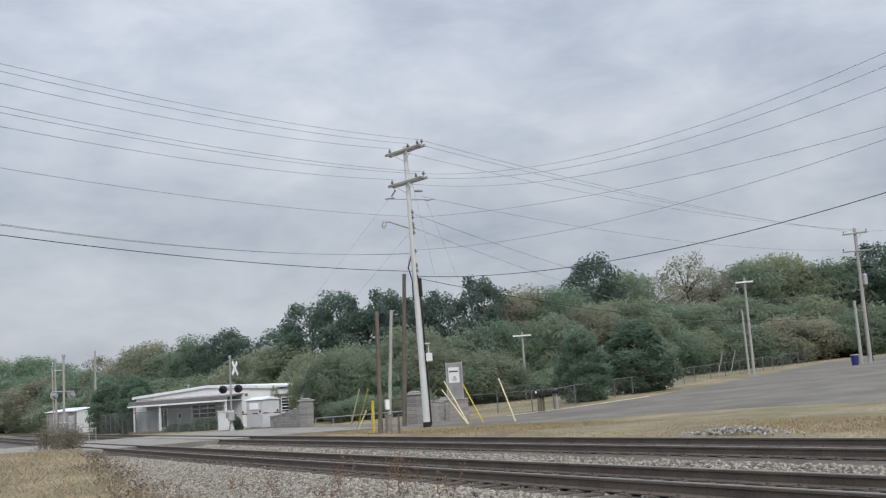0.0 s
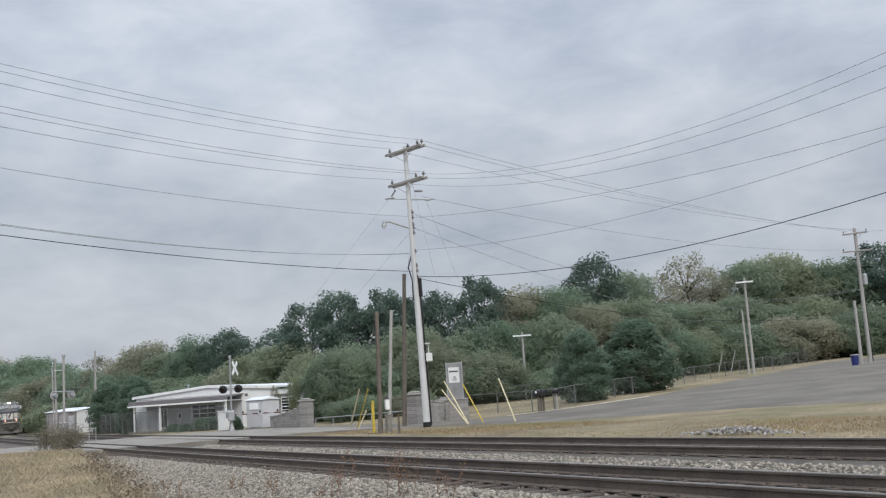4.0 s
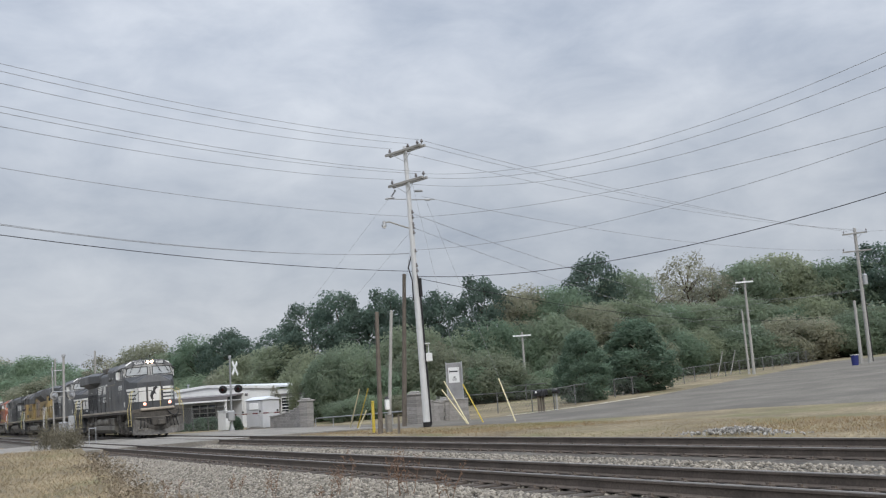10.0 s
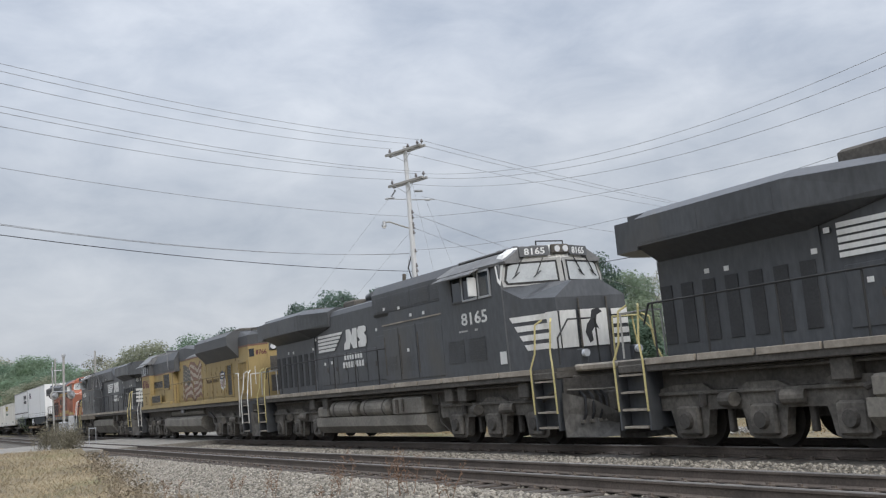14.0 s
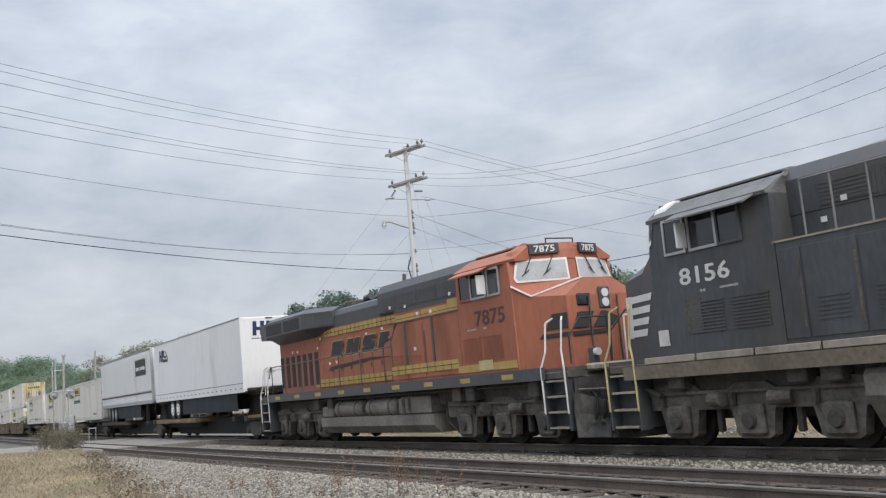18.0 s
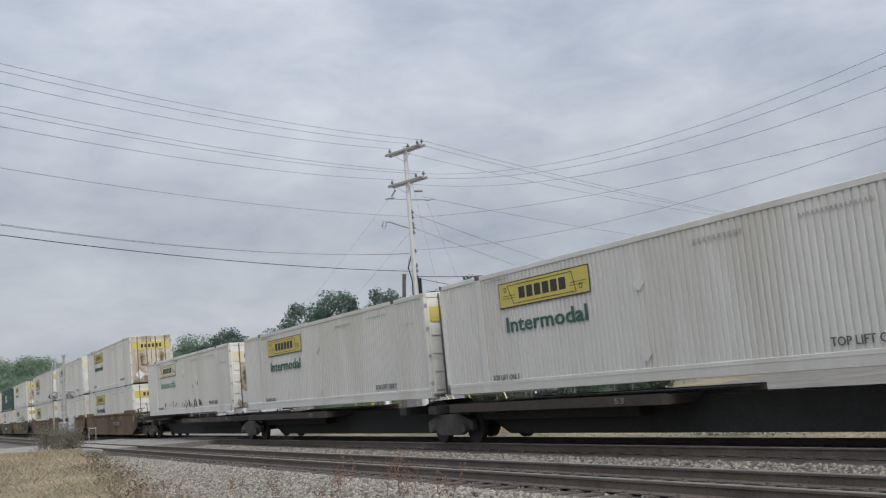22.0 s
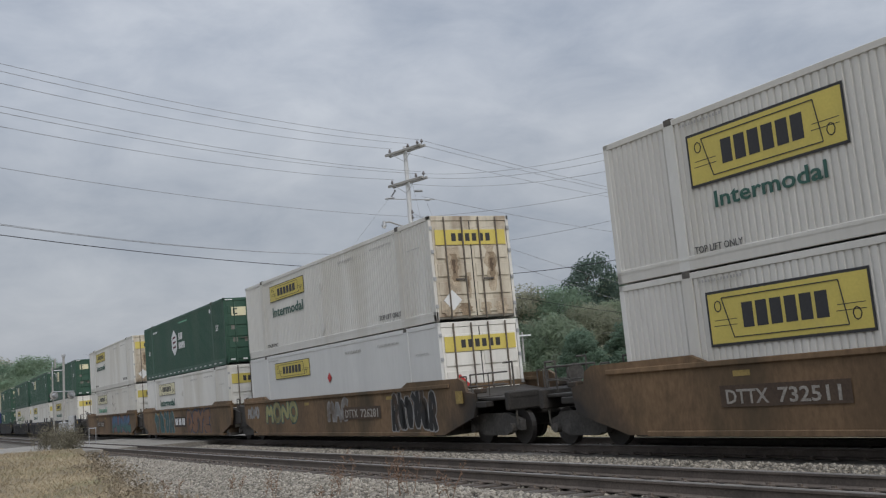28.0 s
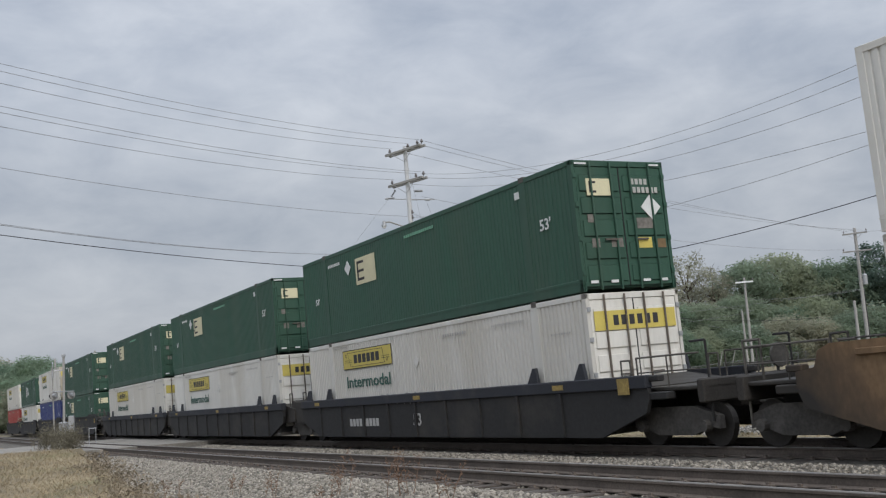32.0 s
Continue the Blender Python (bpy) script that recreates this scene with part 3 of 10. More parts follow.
def build_poles():
    main_pole()

    def twin_arm(b, h):
        crossarm(b, h - 0.35, radians(-50), 1.5, (-0.68, 0.68), False, M_WHITE)

    def right_arms(b, h):
        crossarm(b, h - 0.45, radians(-62), 2.0, (-0.9, 0.9), False)
        crossarm(b, h - 1.95, radians(-55), 2.3, (-1.05,), False)
        tr = part("transformer", Shape().rod((0.25, 0.25, h - 4.8), (0.25, 0.25, h - 4.0), 0.2, 0.2, 12).rod((0.25, 0.25, h - 4.0), (0.25, 0.25, h - 3.9), 0.2, 0.1, 12), M_STEEL, b, "grey pole transformer")
        part("bushing", Shape().rod((0.25, 0.25, h - 3.9), (0.25, 0.25, h - 3.65), 0.04, 0.03), M_INSUL, tr)
        part("riser", Shape().rod((0.1, 0.2, 0.2), (0.08, 0.16, h - 5.2), 0.05, 0.05), M_CABLE, b)

    plain_pole(-39.5, 19.3, 5.2, 0.11, M_POLE_BROWN, "short brown wooden pole beside the track", (-1.3, 0))
    plain_pole(-40.9, 20.4, 5.4, 0.09, M_POLE_GREY, "slender grey weathered wooden pole with wires", (-4.6, 0))
    b = thing("post", "square pale concrete post at a pole foot", "post", Matrix.Translation((-40.7, 20.3, -0.15)))
    part("shaft", Shape().box(-0.12, 0.12, -0.12, 0.12, 0, 0.75, 0.02), M_CONCRETE, b)
    part("cap", Shape().box(-0.13, 0.13, -0.13, 0.13, 0.75, 0.79, 0.01), M_CONCRETE, b)
    plain_pole(-45.8, 23.7, 7.75, 0.125, M_POLE_BROWN, "dark brown wooden pole beside the entrance wall", (-3.6, 0))
    plain_pole(-37.8, 19.3, 0.75, 0.06, M_POLE_BROWN, "short dark wooden stub post in the verge", (0, 3))
    plain_pole(-63.0, 66.3, 8.3, 0.13, M_POLE_GREY, "grey wooden pole with a white crossarm behind the lot", (0, 0), twin_arm)
    plain_pole(-64.6, 67.4, 5.6, 0.11, M_POLE_GREY, "short grey wooden pole leaning against the fence line", (1, 0))
    plain_pole(-56.5, 73.0, 11.4, 0.17, M_POLE_GREY, "grey utility pole with two crossarms and a transformer", (0, 0), right_arms)
    plain_pole(-56.6, 72.0, 5.3, 0.15, M_POLE_GREY, "short grey wooden stub pole beside a utility pole", (0, 0))
    plain_pole(-74.4, 50.6, 5.7, 0.12, M_POLE_GREY, "grey wooden pole with one crossarm among the trees", (0, 0), lambda b, h: crossarm(b, h - 0.3, radians(-40), 1.6, (), False, M_WHITE))
    plain_pole(-112.9, 22.0, 8.7, 0.13, M_POLE_GREY, "thin grey wooden pole before the trees")
    plain_pole(-108.6, 17.4, 8.0, 0.11, M_POLE_GREY, "thin grey wooden pole beyond the crossing", (1, 1))
    for x, y in ((-70.4, 69.4), (-69.3, 69.9)):
        plain_pole(x, y, 2.3, 0.05, M_POLE_GREY, "slanting grey post at the fence", (-14, 8))
    for a, b, mt in (((-51.0, 23.1, -0.12), (-48.9, 22.8, 1.95), M_CREAM), ((-49.0, 22.6, -0.12), (-46.6, 22.2, 1.9), M_YELLOW), ((-47.4, 21.9, -0.12), (-46.9, 22.2, 0.85), M_CREAM),
                     ((-41.2, 24.7, -0.12), (-42.6, 24.3, 2.0), M_CREAM), ((-41.6, 24.9, -0.12), (-43.2, 24.5, 1.6), M_CREAM), ((-42.0, 26.0, -0.12), (-42.9, 25.5, 1.8), M_YELLOW), ((-40.0, 26.5, -0.12), (-40.9, 26.3, 1.95), M_CREAM)):
        guy_guard(a, b, mt, "slanting yellow plastic guy wire guard" if mt == M_YELLOW else "slanting faded cream guy wire guard")
    p = thing("marker_post", "upright yellow marker post beside the poles", "post", Matrix.Translation((-41.6, 20.0, -0.15)))
    part("shaft", Shape().box(-0.06, 0.06, -0.06, 0.06, 0, 1.35, 0.02), M_YELLOW, p)
    part("cap", Shape().box(-0.07, 0.07, -0.07, 0.07, 1.35, 1.42, 0.02), M_YELLOW, p)
    q = thing("pedestal", "small white cable pedestal on a pole", "pedestal", Matrix.Translation((-39.4, 19.55, 1.0)))
    part("body", Shape().box(-0.09, 0.09, -0.02, 0.16, -0.15, 0.3, 0.03), M_WHITE, q)
    part("cap", Shape().rod((0, 0.07, 0.3), (0, 0.07, 0.42), 0.1, 0.05, 10), M_INK, q)


# ---- entrance walls and sign ----
def block_wall(name, label, p0, p1, h0, h1, thick=0.3, courses=0.2, sag=0.0):
    """A wall of rough blocks from p0 to p1 whose top goes from h0 to h1."""
    a, b = Vector(p0), Vector(p1)
    d = b - a
    ln_ = d.length
    z = ground_z(a.x, a.y) - 0.05
    w = thing(name, label, "wall", Matrix.Translation((a.x, a.y, z)) @ Matrix.Rotation(math.atan2(d.y, d.x), 4, "Z"))
    core, bl, n = Shape(), [], max(2, int(ln_ / 0.42))
    steps = 8
    for k in range(steps):
        u0, u1 = k / steps, (k + 1) / steps
        hh = h0 + (h1 - h0) * (u0 + u1) / 2 - sag * 4 * ((u0 + u1) / 2) * (1 - (u0 + u1) / 2)
        core.box(ln_ * u0, ln_ * u1, -thick / 2 + 0.012, thick / 2 - 0.012, 0, hh - 0.03)
        part("coping", Shape().box(ln_ * u0, ln_ * u1, -thick / 2 - 0.04, thick / 2 + 0.04, hh - 0.03, hh + 0.05, 0.012), M_CAP, w)
    part("core", core, M_CAP, w)
    me = Shape().box(0.006, ln_ / n - 0.006, -thick / 2, thick / 2, 0.006, courses - 0.006, 0.012).mesh("block", M_BLOCK)
    for j in range(int(max(h0, h1) / courses)):
        for i in range(n):
            u = (i + 0.5) / n
            if (j + 1) * courses <= h0 + (h1 - h0) * u - sag * 4 * u * (1 - u) - 0.02:
                part("block", me, None, w, m=Matrix.Translation(((i + 0.25 * (j % 2)) * ln_ / n if i < n - 1 else i * ln_ / n, 0, j * courses)))
    return w


def pillar(x, y, h, w, label):
    t = thing("pillar", label, "pillar", Matrix.Translation((x, y, ground_z(x, y) - 0.05)) @ Matrix.Rotation(radians(28), 4, "Z"), "block pillars")
    part("core", Shape().box(-w + 0.02, w - 0.02, -w + 0.02, w - 0.02, 0, h), M_CAP, t)
    c = Shape().box(-w, w, -w, w, 0.008, 0.192, 0.014).mesh("course", M_BLOCK)
    for k in range(int(h / 0.2)):
        part("course", c, None, t, m=Matrix.Translation((0, 0, k * 0.2)) @ Matrix.Rotation(1.5708 * (k % 4), 4, "Z"))
    part("cap", Shape().box(-w - 0.07, w + 0.07, -w - 0.07, w + 0.07, h, h + 0.1, 0.02).box(-w * 0.7, w * 0.7, -w * 0.7, w * 0.7, h + 0.1, h + 0.2, 0.04), M_CAP, t)


def build_entrance():
    pillar(-48.3, 25.7, 1.62, 0.33, "grey split-face block pillar with a stone cap")
    block_wall("entrance_wall", "curved grey split-face block entrance wall", (-48.4, 26.1), (-49.4, 28.2), 1.45, 1.15, sag=0.1)
    pillar(-49.4, 28.1, 1.2, 0.26, "low grey split-face block pillar beside a sign")
    block_wall("block_wall", "grey split-face block base under a sign", (-49.5, 28.35), (-48.9, 29.35), 1.25, 1.25, 0.5)
    s = thing("entrance_sign", "tall grey sign with a white face on a block base", "sign", Matrix.Translation((-49.2, 28.75, 1.1)) @ Matrix.Rotation(radians(57), 4, "Z"))
    part("body", Shape().box(-0.46, 0.46, -0.14, 0.14, 0.0, 2.0, 0.03), material("grey_sign_metal", (0.22, 0.22, 0.225), 0.6), s)
    for o in (-0.46, 0.4):
        part("side_trim", Shape().box(o, o + 0.06, -0.16, 0.16, 0.0, 2.05, 0.01), M_STEEL, s)
    f = part("face", Shape().box(-0.32, 0.28, -0.165, -0.14, 0.9, 1.75, 0.008), M_SIGNFACE, s, "white printed sign face")
    for x0, x1, z0, z1 in ((-0.22, 0.2, 1.48, 1.56), (-0.26, -0.23, 1.44, 1.6), (-0.1, 0.12, 1.1, 1.13), (-0.1, 0.12, 1.03, 1.06), (-0.05, 0.06, 1.18, 1.24)):
        part("print_bar", Shape().box(x0, x1, -0.172, -0.163, z0, z1), M_INK, f)
    block_wall("entrance_wall", "grey block entrance wall sweeping up to a pillar", (-66.2, 24.3), (-61.9, 24.9), 0.85, 1.5, sag=0.12)
    pillar(-61.5, 24.9, 1.72, 0.33, "grey split-face block pillar with a stone cap")
    g = thing("gate_rail", "low grey pipe rail between the walls", "rail", Matrix.Translation((-60.8, 25.2, -0.1)))
    part("top_pipe", Shape().rod((0, 0, 0.55), (11.8, 1.0, 0.75), 0.03, 0.03), M_STEEL, g)
    for k in range(6):
        part("post", Shape().rod((k * 2.3, k * 0.2, 0), (k * 2.3, k * 0.2, 0.57 + k * 0.035), 0.03, 0.03), M_STEEL, g)


# ---- buildings ----
def framed_window(h, x0, x1, y, z0, z1, cols, rows):
    w = part("window", Shape().box(x0 + 0.05, x1 - 0.05, y - 0.04, y - 0.01, z0 + 0.05, z1 - 0.05), GLASS, h)
    fr = Shape().box(x0, x1, y - 0.07, y, z1 - 0.07, z1).box(x0, x1, y - 0.07, y, z0, z0 + 0.07).box(x0, x0 + 0.07, y - 0.07, y, z0 + 0.07, z1 - 0.07).box(x1 - 0.07, x1, y - 0.07, y, z0 + 0.07, z1 - 0.07)
    part("window_frame", fr, M_WHITE, w)
    for i in range(1, rows):
        z = z0 + (z1 - z0) * i / rows
        part("muntin", Shape().box(x0 + 0.07, x1 - 0.07, y - 0.065, y - 0.02, z - 0.03, z + 0.03), M_WHITE, w)
    for i in range(1, cols):
        x = x0 + (x1 - x0) * i / cols
        part("muntin", Shape().box(x - 0.03, x + 0.03, y - 0.068, y - 0.02, z0 + 0.07, z1 - 0.07), M_WHITE, w)


def build_house():
    # local x runs along the front, nearer to the road as it grows; local y runs into the building
    h = thing("white_building", "low white building with a shallow gable front and a porch", "house", Matrix.Translation((-88.2, 20.9, -0.1)) @ Matrix.Rotation(math.atan2(4.9, 8.2), 4, "Z"))
    W0, W1, D, MID = -2.3, 12.95, 12.0, 6.0
    part("front_wall", Shape().prism([(W0, 0), (W1, 0), (W1, 2.98), (MID, 3.42), (W0, 2.92)], 1, 1.6, 1.8), M_WHITE, h, "white painted gable front")
    for x in (W0, W1 - 0.2):
        part("side_wall", Shape().box(x, x + 0.2, 1.8, D, 0, 2.88), M_WHITE, h)
    part("back_wall", Shape().box(W0 + 0.2, W1 - 0.2, D - 0.2, D, 0, 2.85), M_WHITE, h)
    for x0, x1, z0, z1 in ((W0 - 0.3, MID, 2.98, 3.5), (MID, W1 + 0.25, 3.5, 3.05)):
        r = part("roof", Shape().prism([(x0, z0 - 0.02), (x1, z1 - 0.02), (x1, z1 + 0.09), (x0, z0 + 0.09)], 1, 1.5, D + 0.3), M_ROOF, h, "pale metal roof slope")
        part("rake_trim", Shape().prism([(x0, z0 - 0.12), (x1, z1 - 0.12), (x1, z1 + 0.1), (x0, z0 + 0.1)], 1, 1.45, 1.5), M_WHITE, r, "pale roof edge trim")
    part("vent_pipe", Shape().rod((2.1, 3.4, 3.2), (2.1, 3.4, 3.75), 0.07, 0.07).rod((2.1, 3.4, 3.75), (2.1, 3.4, 3.85), 0.12, 0.12), M_STEEL, h)
    part("gable_vent", Shape().box(9.9, 10.2, 1.55, 1.6, 2.5, 2.7, 0.01), M_FASCIA, h)
    pr = part("porch_roof", Shape().prism([(-0.35, 2.48), (1.59, 2.66), (1.59, 2.74), (-0.35, 2.6)], 0, -1.1, 9.75), M_FASCIA, h, "grey shed roof over the porch")
    part("fascia", Shape().box(-1.1, 9.75, -0.42, -0.35, 2.26, 2.6, 0.01), M_FASCIA, pr, "grey porch fascia")
    part("gutter", Shape().box(-1.15, 9.8, -0.5, -0.42, 2.14, 2.27, 0.02), M_WHITE, pr, "white gutter")
    part("porch_wall", Shape().box(-1.0, 9.6, 1.53, 1.59, 0.14, 2.6), M_SIDING, h, "pale grey wall behind the porch")
    part("ceiling_board", Shape().box(-1.0, 9.65, -0.3, 1.5, 2.2, 2.26), M_SIDING, pr)
    for x in (-0.6, 2.3, 9.4):
        part("porch_post", Shape().box(x - 0.08, x + 0.08, -0.28, -0.12, 0, 2.22, 0.01), M_WHITE, h)
    part("porch_floor", Shape().box(-1.1, 9.7, -0.5, 1.53, 0, 0.14), M_CONCRETE, h)
    framed_window(h, 4.2, 6.9, 1.53, 0.6, 2.05, 3, 4)
    framed_window(h, 0.7, 1.5, 1.53, 0.3, 1.95, 1, 1)
    framed_window(h, 2.6, 3.1, 1.53, 1.0, 1.45, 1, 1)
    d = part("door", Shape().box(7.6, 8.5, 1.48, 1.53, 0.16, 2.1, 0.01), M_WHITE, h, "white porch door")
    part("door_handle", Shape().rod((7.72, 1.48, 1.05), (7.72, 1.42, 1.05), 0.03), M_STEEL, d)
    # a wing behind with a barred window
    part("wing_wall", Shape().box(12.97, 15.6, 1.9, 6.0, 0, 2.36), M_SIDING, h, "pale grey wing wall")
    part("wing_roof", Shape().prism([(1.75, 2.36), (6.2, 2.6), (6.2, 2.68), (1.75, 2.44)], 0, 12.97, 15.8), M_FASCIA, h)
    framed_window(h, 13.35, 14.9, 1.9, 0.95, 2.2, 2, 5)
    s = thing("shed", "low grey weathered metal shed with a pale end", "shed", Matrix.Translation((-121.5, 18.4, -0.15)) @ Matrix.Rotation(math.atan2(4.6, 3.4), 4, "Z"))
    part("wall", Shape().box(0, 3.3, 0, 5.0, 0, 2.55, 0.02), material("weathered_shed_steel", (0.24, 0.23, 0.235), 0.8, var=0.2, scale=0.8, streak=4, dirt=(0.13, 0.11, 0.10), dirt_amount=0.3), s)
    part("roof", Shape().prism([(-0.15, 2.5), (5.15, 2.9), (5.15, 2.98), (-0.15, 2.58)], 0, -0.15, 3.45), M_ROOF, s)
    part("end_panel", Shape().box(3.3, 3.36, 0.4, 4.8, 0.1, 2.6), M_WHITE, s, "pale end panel")
    for k in range(5):
        part("rib", Shape().box(0.2 + k * 0.6, 0.26 + k * 0.6, -0.04, 0, 0.1, 2.45), M_FASCIA, s)


def hedge_ball(x, y, rx, rz, seed):
    rng = np.random.default_rng(seed)
    n = 900
    d = rng.normal(size=(n, 3))
    d /= np.linalg.norm(d, axis=1)[:, None]
    d[:, 2] = abs(d[:, 2])
    c = d * np.array([rx, rx, rz]) * (0.82 + 0.2 * rng.random((n, 1)))
    b = thing("shrub", "clipped round dark green shrub by a porch", "shrub", Matrix.Translation((x, y, ground_z(x, y))), "clipped shrubs")
    part("foliage", leaf_cloud("foliage", c, 0.11, rng, LEAF[6]), None, b)
    part("stem", Shape().rod((0, 0, -0.05), (0, 0, rz * 0.7), 0.06, 0.03), M_BARK, b)


# ---- crossing signals ----
M_GATE_PALE = material("grimy_gate_white", (0.40, 0.39, 0.37), 0.7, var=0.2, bump=0)
M_GATE_RED = material("dull_gate_red", (0.13, 0.035, 0.032), 0.7, var=0.2, bump=0)
M_RED_DARK = material("unlit_red_lens", (0.09, 0.012, 0.012), 0.3, var=0.1, bump=0)


def signal(x, y, yaw, near):
    b = thing("crossing_signal", "railway crossing signal with flashing lamps and a crossbuck" if not near else "railway crossing signal seen from behind with lamp hoods", "crossing signal", Matrix.Translation((x, y, -0.12)) @ Matrix.Rotation(yaw, 4, "Z"), "crossing signals")
    h = 5.0
    part("mast", Shape().rod((0, 0, 0.0), (0, 0, h), 0.075, 0.065, 10), M_STEEL if not near else M_POLE_GREY, b)
    part("base", Shape().rod((0, 0, 0.05), (0, 0, 0.5), 0.22, 0.1, 10), M_STEEL, b)
    for k, a in enumerate((0.785, -0.785)):
        sh = Shape().box(-0.012, 0.012, -0.6, 0.6, -0.11, 0.11)
        turn = radians(73) if not near else radians(-120)
        part("crossbuck_blade", sh, M_WHITE if not near else M_STEEL, b, "white reflective blade" if not near else "grey back of a crossbuck blade", Matrix.Translation((0.0, 0.0, h - 0.75)) @ Matrix.Rotation(turn, 4, "Z") @ Matrix.Translation(((0.34 if not near else 0.56) + 0.03 * k, 0.0, 0.0)) @ Matrix.Rotation(a, 4, "X"))
    turn = radians(73) if not near else radians(-120)
    part("bracket", Shape().rod((0, 0, h - 0.75), (math.cos(turn) * (0.34 if not near else 0.56), math.sin(turn) * (0.34 if not near else 0.56), h - 0.75), 0.025), M_STEEL, b)
    arm = part("lamp_bar", Shape().rod((0, -0.62, 3.05), (0, 0.62, 3.05), 0.03, 0.03), M_STEEL, b)
    for o in (-0.52, 0.52):
        for f in (-1, 1) if not near else (-1,):
            r = 0.27 if not near else 0.24
            lm = part("flasher", Shape().rod((0.1 * f, o, 2.85), (0.16 * f, o, 2.85), r, r, 18), M_BLACK if not near else M_POLE_GREY, b, "round black lamp background" if not near else "grey back of a round lamp background")
            part("hood", Shape().rod((0.16 * f, o, 2.88), (0.42 * f, o, 2.82), 0.13, 0.15, 12, False), M_BLACK, lm)
            part("lens", Shape().rod((0.16 * f, o, 2.85), (0.18 * f, o, 2.85), 0.1, 0.1, 12), M_RED_DARK, lm)
        if near:
            part("lamp_housing", Shape().rod((-0.1, o, 2.85), (0.12, o, 2.85), 0.15, 0.1, 12), M_STEEL, b)
            part("hanger", Shape().rod((0, o, 2.95), (0, o, 3.05), 0.025), M_STEEL, b)
    part("gate_motor", Shape().box(-0.25, 0.25, -0.22, 0.22, 0.7, 1.35, 0.05), M_STEEL, b, "grey gate motor box")
    part("bell", Shape().rod((0, 0, h), (0, 0, h + 0.15), 0.12, 0.1, 10), M_STEEL, b)
    return b


def build_crossing():
    signal(-68.6, 22.3, radians(-25), False)
    g = thing("crossing_gate", "lowered red and white striped crossing gate arm", "gate", Matrix.Translation((-68.4, 22.6, 0.98)) @ Matrix.Rotation(radians(26), 4, "Z"))
    part("counterweight", Shape().box(-1.0, -0.5, -0.08, 0.08, -0.2, 0.2, 0.03), M_STEEL, g)
    for k in range(10):
        part("stripe", Shape().box(-0.5 + k * 0.5, k * 0.5, -0.025, 0.025, -0.04, 0.04, 0.008), M_GATE_PALE if k % 2 else M_GATE_RED, g)
    for k in range(3):
        part("gate_lamp", Shape().rod((0.6 + 1.6 * k, 0, 0.06), (0.6 + 1.6 * k, 0, 0.2), 0.06, 0.05), M_BLACK, g)
    b = thing("equipment_bungalow", "white crossing equipment cabinet with a vented door", "cabinet", Matrix.Translation((-67.9, 24.3, -0.12)) @ Matrix.Rotation(radians(25), 4, "Z"))
    part("body", Shape().box(-0.8, 0.8, -0.8, 0.8, 0.12, 2.0, 0.03), M_SIDING, b)
    part("roof", Shape().prism([(-0.9, 2.0), (0.9, 2.0), (0, 2.22)], 0, -0.9, 0.9), M_ROOF, b)
    part("plinth", Shape().box(-0.85, 0.85, -0.85, 0.85, 0, 0.12), M_CONCRETE, b)
    dr = part("door", Shape().box(-0.45, 0.55, -0.84, -0.8, 0.2, 1.9, 0.01), M_SIDING, b)
    part("panel", Shape().box(-0.4, 0.45, -0.9, -0.84, 1.35, 1.8, 0.02), M_WHITE, dr, "white notice panel")
    part("handle", Shape().rod((0.42, -0.84, 1.0), (0.42, -0.9, 1.0), 0.03), M_STEEL, dr)
    c = thing("relay_cabinet", "white relay cabinet beside the crossing signal", "cabinet", Matrix.Translation((-71.5, 22.8, -0.12)) @ Matrix.Rotation(radians(20), 4, "Z"))
    part("body", Shape().box(-0.45, 0.45, -0.35, 0.35, 0.05, 1.35, 0.03), M_WHITE, c)
    part("lid", Shape().box(-0.5, 0.5, -0.4, 0.4, 1.35, 1.42, 0.02), M_WHITE, c)
    # the nearer signal, seen from behind, with its cabinet
    signal(-61.2, 10.2, radians(20), True)
    c = thing("relay_cabinet", "pale relay box on a post beside the crossing", "cabinet", Matrix.Translation((-60.9, 10.55, -0.2)) @ Matrix.Rotation(radians(-15), 4, "Z"))
    part("body", Shape().box(-0.2, 0.2, -0.16, 0.16, 0.85, 1.75, 0.03), M_STEEL, c)
    part("post", Shape().rod((0, 0, -0.2), (0, 0, 0.85), 0.06, 0.06), M_STEEL, c)
    plain_pole(-61.5, 9.75, 5.0, 0.05, M_POLE_GREY, "thin grey raised gate arm behind the signal", (2, 4))
    p = thing("sign_post", "thin grey posts carrying a low bar at the crossing", "post", Matrix.Translation((-57.8, 10.9, -0.3)))
    for o in (0, 0.35):
        part("post", Shape().rod((0, o, 0), (0, o, 1.15), 0.02, 0.02), M_STEEL, p)
    part("bar", Shape().rod((0, 0, 1.1), (0, 0.35, 1.1), 0.02, 0.02), M_STEEL, p)


